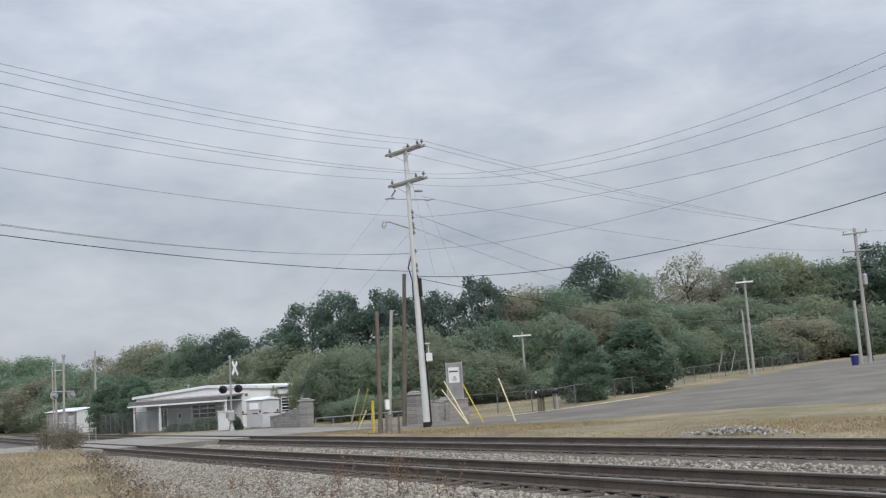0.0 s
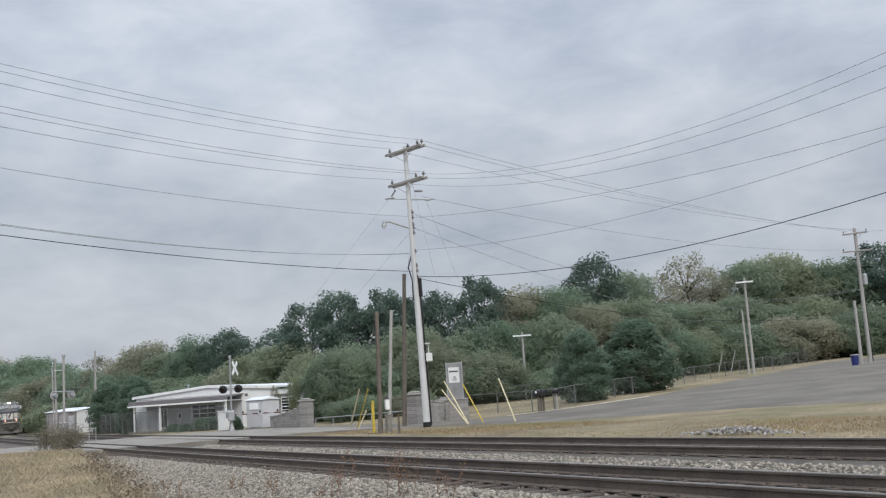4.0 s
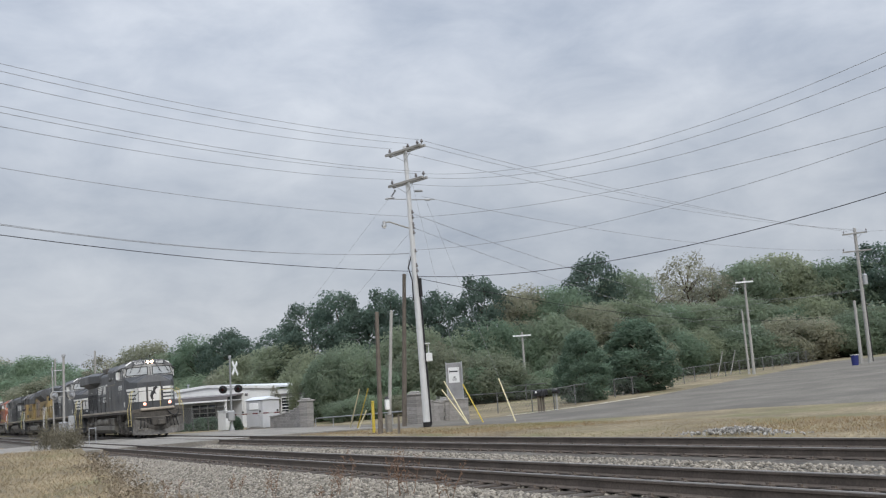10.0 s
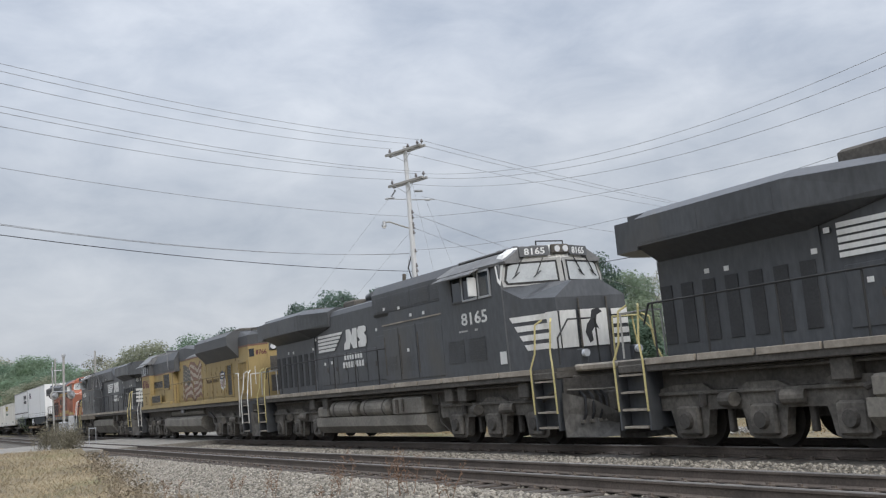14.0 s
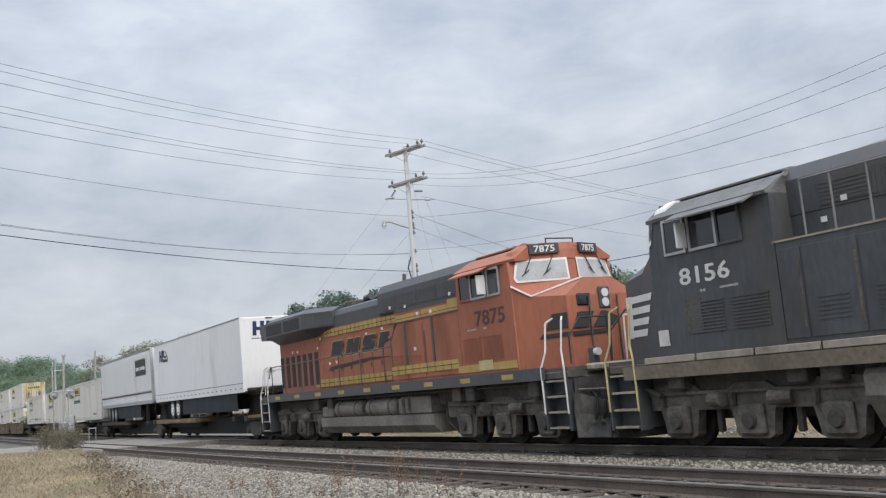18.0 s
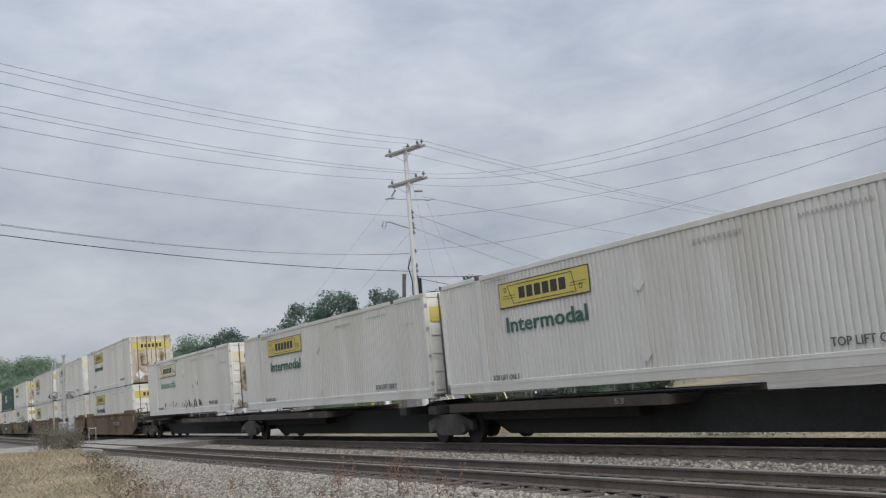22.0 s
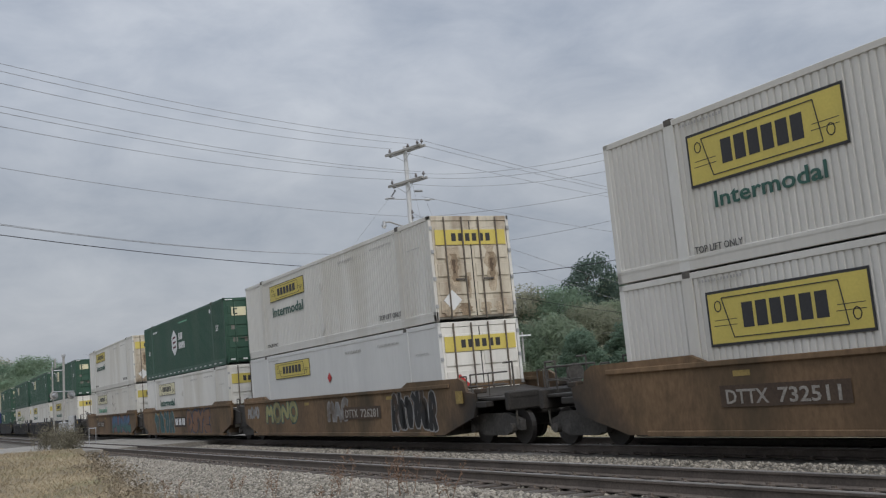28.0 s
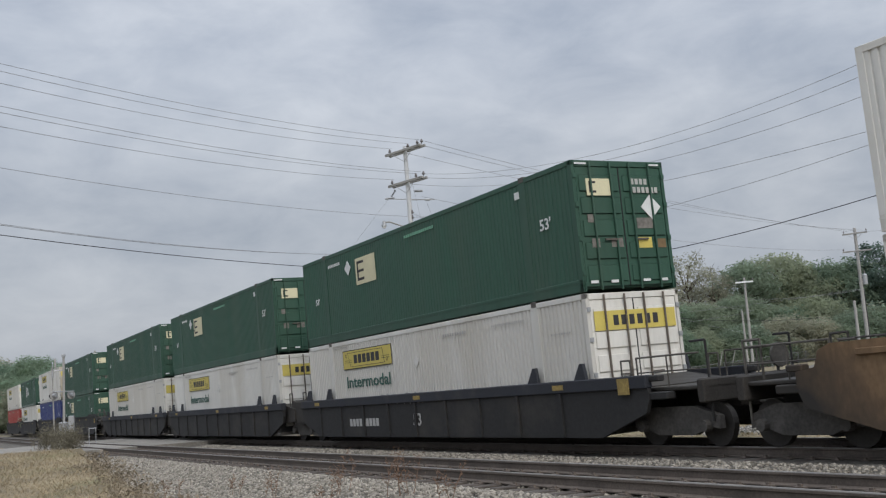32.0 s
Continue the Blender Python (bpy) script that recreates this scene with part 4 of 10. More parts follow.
# ---- fences ----
def chain_fence(name, label, pts, h, spacing, wire_r=0.0045):
    f = thing(name, label, "fence", kind="")
    mesh = Shape()
    post = Shape().rod((0, 0, 0), (0, 0, h + 0.06), 0.035, 0.035, 7).mesh("post", M_CHAIN)
    for a, b in zip(pts, pts[1:]):
        a, b = Vector(a), Vector(b)
        n = max(1, round((b - a).length / spacing))
        for i in range(n):
            p, q = a.lerp(b, i / n), a.lerp(b, (i + 1) / n)
            zp, zq = ground_z(p.x, p.y), ground_z(q.x, q.y)
            part("post", post, None, f, m=Matrix.Translation((p.x, p.y, zp)))
            part("top_rail", Shape().rod((p.x, p.y, zp + h), (q.x, q.y, zq + h), 0.025, 0.025, 6), M_CHAIN, f)
            d = q - p
            k = max(6, int(d.length / 0.3))
            r = wire_r
            for j in range(k):
                for s in (1, -1):
                    u0, u1 = j / k, j / k + s * h / d.length
                    e0, e1 = Vector((p.x + d.x * u0, p.y + d.y * u0, zp + (zq - zp) * u0 + 0.05)), Vector((p.x + d.x * u1, p.y + d.y * u1, zp + (zq - zp) * u1 + h))
                    mesh.rod(e0, e1, r, r, 3, False)
    part("chain_link", mesh, M_CHAIN, f, "woven wire mesh")
    return f


def build_fences():
    chain_fence("chain_link_fence", "long galvanised chain-link fence along the climbing lot", [(-60.0, 33.6), (-49.64, 34.1), (-48.5, 34.85), (-51.2, 38.4), (-54.8, 46.0), (-63.1, 59.6), (-67.9, 71.4), (-80.4, 96.6), (-68, 118)], 1.2, 3.0)
    chain_fence("chain_link_fence", "chain-link fence across the mown grass behind the lot", [(-80.0, 43.0), (-72.2, 45.0), (-65.7, 46.7)], 1.2, 2.6)
    chain_fence("chain_link_fence", "grey chain-link fence before the white building", [(-109, 20.6), (-93, 20.2), (-89.0, 19.5), (-80.5, 21.9), (-73.5, 23.3)], 1.75, 2.4, 0.011)


def build_small():
    mb = thing("mailbox_stand", "row of black mailboxes on posts at the kerb", "mailbox", Matrix.Translation((-48.2, 33.9, 0.05)) @ Matrix.Rotation(radians(-58), 4, "Z"))
    for k, (o, z) in enumerate(((0, 0.95), (0.36, 0.9), (0.72, 0.93))):
        part("post", Shape().box(o - 0.05, o + 0.05, -0.05, 0.05, 0, z, 0.01), M_POLE_BROWN, mb)
        b = part("mailbox", Shape().prism([(-0.14, 0), (0.14, 0), (0.14, 0.2), (0.09, 0.29), (0, 0.33), (-0.09, 0.29), (-0.14, 0.2)], 1, -0.25, 0.25), M_BLACK, mb, m=Matrix.Translation((o, 0, z)))
        part("flag", Shape().box(0.14, 0.16, -0.1, 0.0, 0.15, 0.28), M_RED if k == 0 else M_SIGNFACE, b)
    nb = thing("newspaper_box", "small dark newspaper tube on a post", "mailbox", Matrix.Translation((-47.9, 34.6, 0.08)))
    part("post", Shape().box(-0.05, 0.05, -0.05, 0.05, 0, 1.25, 0.01), M_POLE_GREY, nb)
    part("tube", Shape().rod((-0.25, 0, 1.1), (0.25, 0, 1.1), 0.12, 0.12, 10), M_BLACK, nb)
    bn = thing("barrel", "blue plastic bin with a white lid beside a pole", "bin", Matrix.Translation((-55.0, 69.2, 1.65)))
    part("body", Shape().rod((0, 0, 0), (0, 0, 0.85), 0.25, 0.31, 16), M_BLUE, bn)
    part("rim", Shape().rod((0, 0, 0.85), (0, 0, 0.9), 0.33, 0.33, 16), M_WHITE, bn)
    tk = thing("parked_car", "dark parked car at the edge of the lot", "car", Matrix.Translation((-52.6, 74.6, ground_z(-52.6, 74.6) + 0.06)) @ Matrix.Rotation(radians(200), 4, "Z"))
    part("body", Shape().prism([(-2.2, 0.35), (2.2, 0.35), (2.25, 0.85), (1.2, 1.0), (0.6, 1.5), (-1.3, 1.5), (-2.1, 1.0), (-2.25, 0.8)], 1, -0.88, 0.88), material("dark_car_paint", (0.02, 0.02, 0.024), 0.3, var=0.1, bump=0), tk)
    part("window", Shape().prism([(-1.25, 1.02), (0.95, 1.02), (0.55, 1.42), (-1.15, 1.42)], 1, -0.89, 0.89), GLASS, tk)
    for wx in (-1.4, 1.4):
        for wy in (-0.8, 0.8):
            w = part("wheel", Shape().rod((wx, wy - 0.1, 0.33), (wx, wy + 0.1, 0.33), 0.33, 0.33, 16), M_BLACK, tk)
            part("rim", Shape().rod((wx, wy - 0.11, 0.33), (wx, wy + 0.11, 0.33), 0.2, 0.2, 12), M_STEEL, w)
    for y in (-0.6, 0.6):
        part("headlight", Shape().box(2.2, 2.27, y - 0.18, y + 0.18, 0.66, 0.8, 0.02), M_SIGNFACE, tk)
    rng = np.random.default_rng(4)
    rp = Shape()
    for k in range(420):
        x, y = -18.95 + rng.normal() * 0.85, 19.1 + rng.normal() * 0.28
        r = 0.02 + 0.03 * rng.random()
        z = -0.12 + 0.15 * max(0.0, 1 - ((x + 18.9) / 1.4) ** 2 - ((y - 19.1) / 0.8) ** 2) * rng.random()
        c = len(rp.v)
        rp.dome((x, y, z), r, r * (0.7 + 0.5 * rng.random()), r * 0.8, 5, 3)
        for i in range(c, len(rp.v)):
            q = rp.v[i]
            rp.v[i] = tuple(a + (rng.random() - 0.5) * r * 0.5 for a in q)
    tagged(new("rock_pile", rp.mesh("rock_pile", material("pale_gravel", (0.29, 0.28, 0.262), 0.9, var=0.2, scale=9.0, fine=40, bump=0.2, island=0.4))), "low heap of loose grey stones on the verge", "stones", kind="stuff")


# ---- trees and plants ----
def leaf_cloud(name, centres, size, rng, mat, out=None):
    """Small bent leaf sprays at the given places; out: the way that each one roughly faces."""
    n = len(centres)
    c = rng.normal(size=(n, 3)) * (1.0 if out is None else 0.36)
    if out is not None:
        c = c + out
    c /= np.linalg.norm(c, axis=1)[:, None]
    a = np.cross(c, rng.normal(size=(n, 3)))
    a /= np.linalg.norm(a, axis=1)[:, None]
    b = np.cross(c, a)
    s = size * (0.6 + 0.8 * rng.random((n, 1)))
    P = np.stack([centres - a * s, centres + b * s * 0.55 + c * s * 0.25, centres + a * s, centres - b * s * 0.55 + c * s * 0.2], 1).reshape(-1, 3)
    F = (np.array([(0, 1, 2), (0, 2, 3)])[None] + 4 * np.arange(n)[:, None, None]).reshape(-1, 3)
    return raw_mesh(name, P, F, mat)


def tree_model(kind, seed, tall=10.0):
    """Trunk with limbs and a crown for a tree of the given height and 3.3 m in crown radius; returns the two meshes."""
    rng = np.random.default_rng(seed)
    trunk = Shape()
    pts = [Vector((0, 0, -0.3))]
    for k in range(1, 7):
        pts.append(Vector((rng.normal() * 0.12 * k / 3, rng.normal() * 0.12 * k / 3, k * 0.135 * tall)))
    for k in range(6):
        trunk.rod(pts[k], pts[k + 1], 0.24 - 0.034 * k, 0.24 - 0.034 * (k + 1), 8)
    bare = kind == 5
    count = {1: 40, 5: 44, 6: 95}.get(kind, 64 if tall > 8 else 44)
    pos, out = [], []
    for i in range(count):
        u = (i + rng.random()) / count
        z = {1: 2.8 + 6.8 * u, 6: 0.1 + 9.4 * u}.get(kind, 0.09 * tall + (0.84 * tall - (0 if tall > 8 else 0.3)) * u)
        if kind == 6:
            env = max(0.12, (1.03 - u) ** 0.62) * min(1.08, 0.35 + 2.6 * u)
        elif kind == 1:
            env = max(0.3, math.sin(math.pi * (0.25 + 0.7 * u)) ** 0.7)
        else:
            env = math.sqrt(max(0.06, 1 - (2.0 * (0.14 + 0.86 * u) ** 1.15 - 1) ** 2))
        a = i * 2.4 + rng.normal() * 0.5
        r = 2.75 * env * (0.55 + 0.45 * math.sqrt(rng.random()))
        c = Vector((math.cos(a) * r, math.sin(a) * r, z + rng.normal() * 0.25))
        size = (0.62 + 0.5 * rng.random()) * {1: 0.85, 5: 0.8, 6: 0.8}.get(kind, 1.1)
        base = pts[min(6, max(1, int(z / tall * 6.6)))]
        if i % 2 == 0 or bare:
            mid = base.lerp(c, 0.5) + Vector((0, 0, 0.25))
            trunk.rod(base, mid, 0.065, 0.04, 5, False).rod(mid, c, 0.04, 0.012, 5, False)
            if bare:
                for _ in range(4):
                    trunk.rod(c, c + Vector(rng.normal(size=3)) * 0.6 + Vector((0, 0, 0.4)), 0.014, 0.005, 3, False)
        n = int({1: 230, 5: 190, 6: 300}.get(kind, 265) * (0.4 + 0.6 * size * size))
        d = rng.normal(size=(n, 3)) + np.array([math.cos(a), math.sin(a), 0.35]) * 0.55
        d /= np.linalg.norm(d, axis=1)[:, None]
        pos.append(np.array(c)[None] + d * size * (0.3 + 0.95 * rng.random((n, 1)) ** 0.6) * np.array([1.1, 1.1, 1.0]))
        out.append(d)
    size = {1: 0.135, 6: 0.13, 5: 0.11}.get(kind, 0.13)
    return trunk.mesh("trunk", M_BARK, True), leaf_cloud("crown", np.concatenate(pos), size, rng, LEAF[kind], np.concatenate(out))


TREE_LABEL = {1: "dark green pine tree above the wood", 2: "green oak tree in the wood edge", 3: "dull green broadleaf tree in the wood edge", 4: "olive green broadleaf tree with early autumn leaves", 5: "thin half-bare tree with pale yellow-green leaves"}
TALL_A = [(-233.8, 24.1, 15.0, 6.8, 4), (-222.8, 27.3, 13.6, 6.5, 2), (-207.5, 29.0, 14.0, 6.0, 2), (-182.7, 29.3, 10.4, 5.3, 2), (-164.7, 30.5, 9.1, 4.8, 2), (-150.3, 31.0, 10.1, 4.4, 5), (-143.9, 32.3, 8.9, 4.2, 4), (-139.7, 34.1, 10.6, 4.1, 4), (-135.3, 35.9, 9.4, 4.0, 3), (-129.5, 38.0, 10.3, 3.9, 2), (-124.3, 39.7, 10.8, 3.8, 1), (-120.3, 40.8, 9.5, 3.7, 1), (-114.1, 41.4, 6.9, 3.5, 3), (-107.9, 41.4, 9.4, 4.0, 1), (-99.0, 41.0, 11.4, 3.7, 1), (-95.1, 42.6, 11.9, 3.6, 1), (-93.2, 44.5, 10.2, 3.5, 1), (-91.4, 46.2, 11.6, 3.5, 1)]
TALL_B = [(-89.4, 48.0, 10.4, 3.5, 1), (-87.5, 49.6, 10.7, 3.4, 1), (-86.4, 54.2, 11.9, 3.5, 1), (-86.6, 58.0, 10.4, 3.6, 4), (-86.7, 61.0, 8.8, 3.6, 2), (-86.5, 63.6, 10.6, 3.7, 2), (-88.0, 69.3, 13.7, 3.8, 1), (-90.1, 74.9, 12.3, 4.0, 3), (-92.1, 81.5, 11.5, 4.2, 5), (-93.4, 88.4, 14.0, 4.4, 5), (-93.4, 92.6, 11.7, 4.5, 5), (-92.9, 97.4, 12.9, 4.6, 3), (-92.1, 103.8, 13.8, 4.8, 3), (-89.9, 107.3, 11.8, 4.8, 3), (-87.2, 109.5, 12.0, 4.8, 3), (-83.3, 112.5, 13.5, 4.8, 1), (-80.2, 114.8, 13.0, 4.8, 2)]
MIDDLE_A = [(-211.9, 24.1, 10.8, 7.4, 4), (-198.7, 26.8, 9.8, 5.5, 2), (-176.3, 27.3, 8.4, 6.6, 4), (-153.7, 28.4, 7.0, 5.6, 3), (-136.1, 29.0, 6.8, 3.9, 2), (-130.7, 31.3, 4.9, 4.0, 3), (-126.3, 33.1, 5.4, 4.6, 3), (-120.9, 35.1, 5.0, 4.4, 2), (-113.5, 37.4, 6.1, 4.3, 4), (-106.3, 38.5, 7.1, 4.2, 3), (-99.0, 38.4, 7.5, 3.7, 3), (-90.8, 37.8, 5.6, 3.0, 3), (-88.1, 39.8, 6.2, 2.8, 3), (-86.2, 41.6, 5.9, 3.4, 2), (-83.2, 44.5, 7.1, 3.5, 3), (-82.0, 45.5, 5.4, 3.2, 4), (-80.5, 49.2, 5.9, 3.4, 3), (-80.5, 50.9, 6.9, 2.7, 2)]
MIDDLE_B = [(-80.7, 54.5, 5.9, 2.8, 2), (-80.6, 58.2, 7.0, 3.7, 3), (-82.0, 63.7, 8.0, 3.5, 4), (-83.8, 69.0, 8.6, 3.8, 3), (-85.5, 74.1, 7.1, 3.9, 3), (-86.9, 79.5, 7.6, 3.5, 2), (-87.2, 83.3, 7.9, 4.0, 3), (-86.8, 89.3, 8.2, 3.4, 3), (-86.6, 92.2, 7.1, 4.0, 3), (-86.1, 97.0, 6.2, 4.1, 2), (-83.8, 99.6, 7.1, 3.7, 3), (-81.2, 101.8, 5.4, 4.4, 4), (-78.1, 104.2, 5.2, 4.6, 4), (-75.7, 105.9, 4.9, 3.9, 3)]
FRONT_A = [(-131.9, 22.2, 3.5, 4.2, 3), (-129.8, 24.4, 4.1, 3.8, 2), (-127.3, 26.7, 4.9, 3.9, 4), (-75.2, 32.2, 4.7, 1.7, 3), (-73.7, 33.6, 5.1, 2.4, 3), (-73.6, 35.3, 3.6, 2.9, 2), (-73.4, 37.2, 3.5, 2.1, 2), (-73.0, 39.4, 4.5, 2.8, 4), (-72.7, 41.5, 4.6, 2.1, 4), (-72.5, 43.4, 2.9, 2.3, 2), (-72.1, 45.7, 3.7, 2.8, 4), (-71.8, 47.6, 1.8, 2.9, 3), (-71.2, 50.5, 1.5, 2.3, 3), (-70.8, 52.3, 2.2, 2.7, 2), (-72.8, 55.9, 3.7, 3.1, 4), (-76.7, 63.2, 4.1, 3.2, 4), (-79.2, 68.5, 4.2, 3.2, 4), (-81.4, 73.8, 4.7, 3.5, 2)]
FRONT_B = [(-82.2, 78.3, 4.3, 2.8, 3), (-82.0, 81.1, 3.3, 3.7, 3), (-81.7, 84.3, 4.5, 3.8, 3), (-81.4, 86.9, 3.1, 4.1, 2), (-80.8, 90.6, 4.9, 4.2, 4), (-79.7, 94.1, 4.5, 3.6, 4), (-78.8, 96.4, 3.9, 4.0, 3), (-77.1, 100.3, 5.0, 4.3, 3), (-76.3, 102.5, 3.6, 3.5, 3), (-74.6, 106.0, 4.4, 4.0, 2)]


def build_trees():
    rnd = random.Random(8)
    models = {}
    for kind, copies in ((1, 2), (2, 3), (3, 3), (4, 3), (5, 2), (6, 2)):
        models[kind] = [tree_model(kind, kind * 10 + k) for k in range(copies)]
        if kind in (2, 3, 4):
            models[-kind] = [tree_model(kind, kind * 10 + 5 + k, 5.5) for k in range(2)]

    def plant(name, label, group, x, y, h, w, kind):
        low = h < 7.2 and -kind in models
        tm, cm = rnd.choice(models[-kind if low else kind])
        b = thing(name, label, "tree", Matrix.Translation((x, y, ground_z(x, y))) @ Matrix.Rotation(rnd.random() * 6.28, 4, "Z"), group)
        k = Matrix.Diagonal((w / 3.3, w / 3.3, h / (5.5 if low else 10.0), 1))
        part("trunk", tm, None, b, m=k)
        part("crown", cm, None, b, m=k)

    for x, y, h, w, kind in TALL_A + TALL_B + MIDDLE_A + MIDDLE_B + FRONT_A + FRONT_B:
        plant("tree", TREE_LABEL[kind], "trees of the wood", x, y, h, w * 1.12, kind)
    plant("sapling", "small thin-leaved tree by the white building", "saplings", -77.4, 28.75, 3.1, 0.5, 5)
    plant("sapling", "small leafy tree by the white building", "saplings", -76.7, 30.3, 3.7, 0.7, 3)
    for x, y, h, w, kind in ((-68.6, 30.6, 1.5, 1.5, 3), (-68.5, 32.4, 1.7, 1.6, 2), (-68.4, 34.4, 1.5, 1.6, 4), (-68.0, 36.4, 1.6, 1.5, 3)):
        plant("bush", "low green bush at the foot of the wood", "bushes", x, y, h, w, kind)
    plant("cedar", "rounded dark green cedar behind the fence", "cedars", -53.6, 41.0, 4.55, 2.25, 6)
    plant("cedar", "broad dark green cedar behind the fence", "cedars", -56.8, 48.3, 5.05, 3.35, 6)
    for x, y, h, w in ((-104.5, 21.6, 4.9, 2.5), (-101.5, 22.9, 4.5, 2.2), (-96.5, 22.5, 5.0, 2.5), (-90.4, 20.1, 3.0, 1.0), (-92.6, 21.6, 3.9, 1.6)):
        plant("cedar", "dark green cedar before a shed", "cedars", x, y, h, w, 6)
    for k, (x, y, r, hh) in enumerate(((-84.6, 22.6, 0.7, 0.6), (-82.6, 22.9, 0.65, 0.6), (-80.6, 23.6, 0.85, 1.0), (-79.4, 24.2, 0.85, 1.0), (-71.2, 23.4, 0.5, 1.0))):
        hedge_ball(x, y, r, hh, 60 + k)


def blades(name, label, n, region, height, lean, width, mat, seed):
    """Upright thin blades over a region given by a function that draws a place."""
    rng = np.random.default_rng(seed)
    P, F = np.zeros((n * 3, 3)), np.arange(n * 3).reshape(-1, 3)
    for i in range(n):
        x, y, z = region(rng)
        h, a = height * (0.5 + rng.random()), rng.random() * 6.283
        dx, dy = math.cos(a) * width, math.sin(a) * width
        lx, ly = rng.normal() * lean * h, rng.normal() * lean * h
        P[i * 3], P[i * 3 + 1], P[i * 3 + 2] = (x - dx, y - dy, z), (x + dx, y + dy, z), (x + lx, y + ly, z + h)
    tagged(new(name, raw_mesh(name, P, F, mat)), label, "grass", kind="stuff")


def weed(x, y, h, seed, mat, label, stems, spread, fat=1.0, leafy=0):
    rng = random.Random(seed)
    lat_z = surface_z(x, y)
    b = thing("weed", label, "weed", Matrix.Translation((x, y, lat_z)), "dead weeds")
    for _ in range(stems):
        st = Shape()
        p, d = Vector((rng.uniform(-spread, spread), rng.uniform(-spread, spread), -0.03)), Vector((rng.uniform(-0.35, 0.35), rng.uniform(-0.35, 0.35), 1)).normalized()
        n = 7
        hh = h * rng.uniform(0.55, 1.0)
        for k in range(n):
            q = p + d * hh / n + Vector((rng.uniform(-1, 1), rng.uniform(-1, 1), 0)) * 0.012
            st.rod(p, q, (0.007 - 0.0007 * k) * fat, (0.0063 - 0.0007 * k) * fat, 4, False)
            if k > 1:
                for _ in range(3):
                    e = q + Vector((rng.uniform(-1, 1), rng.uniform(-1, 1), rng.uniform(0.2, 1.0))).normalized() * rng.uniform(0.06, 0.2) * h
                    st.rod(q, e, 0.004 * fat, 0.002 * fat, 3, False)
                    for _ in range(3):
                        st.rod(e, e + Vector((rng.uniform(-1, 1), rng.uniform(-1, 1), rng.uniform(-0.3, 1))) * 0.035, 0.006, 0.001, 3, False)
            p = q
        part("stem", st, mat, b)
    if leafy:
        g = np.random.default_rng(seed)
        d = g.normal(size=(leafy, 3)) * np.array([spread * 0.62, spread * 0.62, h * 0.24]) + np.array([0, 0, h * 0.45])
        d[:, 2] = abs(d[:, 2])
        part("foliage", leaf_cloud("foliage", d, 0.04, g, mat), None, b)


def build_plants():
    def bank(rng):
        while True:
            x, y = -10 - 58 * rng.random() ** 1.3, -3.0 + 11.5 * rng.random()
            lim = bank_edge(x) + 0.1
            if y < lim + 1.3 * rng.random() ** 3 - 0.8 * rng.random():
                return x, y, surface_z(x, y) - 0.02
    def verge(rng):
        x, y = -10 - 45 * rng.random(), 18.4 + 7.5 * rng.random()
        return x, y, ground_z(x, y) - 0.01
    blades("dry_grass", "thick dry straw-coloured grass on the near bank", 70000, bank, 0.10, 0.9, 0.012, M_STRAW, 21)
    blades("verge_grass", "short dry and green grass on the far verge", 42000, verge, 0.05, 0.6, 0.009, M_VERGE, 22)
    for k, (x, y, h, n) in enumerate(((-16.3, 7.2, 0.75, 4), (-14.6, 7.4, 0.85, 6), (-17.9, 6.5, 0.65, 3), (-15.4, 6.4, 0.5, 3), (-12.9, 7.3, 0.6, 3), (-20.3, 6.6, 0.5, 3), (-22.5, 5.9, 0.45, 3))):
        weed(x, y, h, 30 + k, M_WEED, "dead reddish-brown weed standing in the ballast", n, 0.16)
    for k, (x, y, h) in enumerate(((-27.0, 5.6, 0.35), (-31.5, 6.2, 0.4), (-24.0, 5.2, 0.32), (-34.0, 6.7, 0.45), (-21.0, 5.2, 0.3), (-22.5, 4.7, 0.35), (-25.6, 5.7, 0.4), (-29.2, 6.0, 0.4), (-36.5, 7.0, 0.5), (-39.0, 7.3, 0.5), (-42.0, 7.7, 0.55), (-33.0, 6.0, 0.35), (-19.4, 4.9, 0.3))):
        weed(x, y + 0.25, h * 0.6, 50 + k, M_BRUSH, "low grey dry brush at the edge of the ballast", 11, 0.6, 1.0, 160)
    for k, (x, y, h) in enumerate(((-52.0, 8.6, 1.5), (-53.5, 8.2, 1.6), (-51.0, 8.9, 1.2), (-54.0, 9.0, 1.4), (-50.5, 8.3, 1.0), (-52.8, 7.9, 1.3), (-53.2, 9.3, 1.3))):
        weed(x, y, h * 0.95, 70 + k, M_SCRUB, "tall dry grey-green brush round the signal", 20, 0.42, 1.2, 420)


build_poles()
build_wires()
build_entrance()
build_house()
build_crossing()
build_fences()
build_small()
build_trees()
build_plants()


# ---- the train: materials ----
M_LOCO_BLACK = material("grimy_black_loco_paint", (0.066, 0.070, 0.076), 0.45, var=0.22, scale=0.8, fine=10, bump=0.06, dirt=(0.078, 0.074, 0.068), dirt_amount=0.36, streak=3)
M_LOCO_WHITE = material("white_loco_paint", (0.62, 0.62, 0.60), 0.5, var=0.1, scale=1.5, fine=14, bump=0.04, dirt=(0.3, 0.28, 0.25), dirt_amount=0.25, streak=3)
M_UNDER = material("dusty_dark_underframe", (0.09, 0.083, 0.074), 0.9, var=0.35, scale=1.4, fine=14, bump=0.25, dirt=(0.09, 0.08, 0.068), dirt_amount=0.4)
M_TANK = material("dusty_grey_tank", (0.172, 0.16, 0.138), 0.8, var=0.3, scale=0.9, fine=12, bump=0.08, dirt=(0.10, 0.09, 0.078), dirt_amount=0.35)
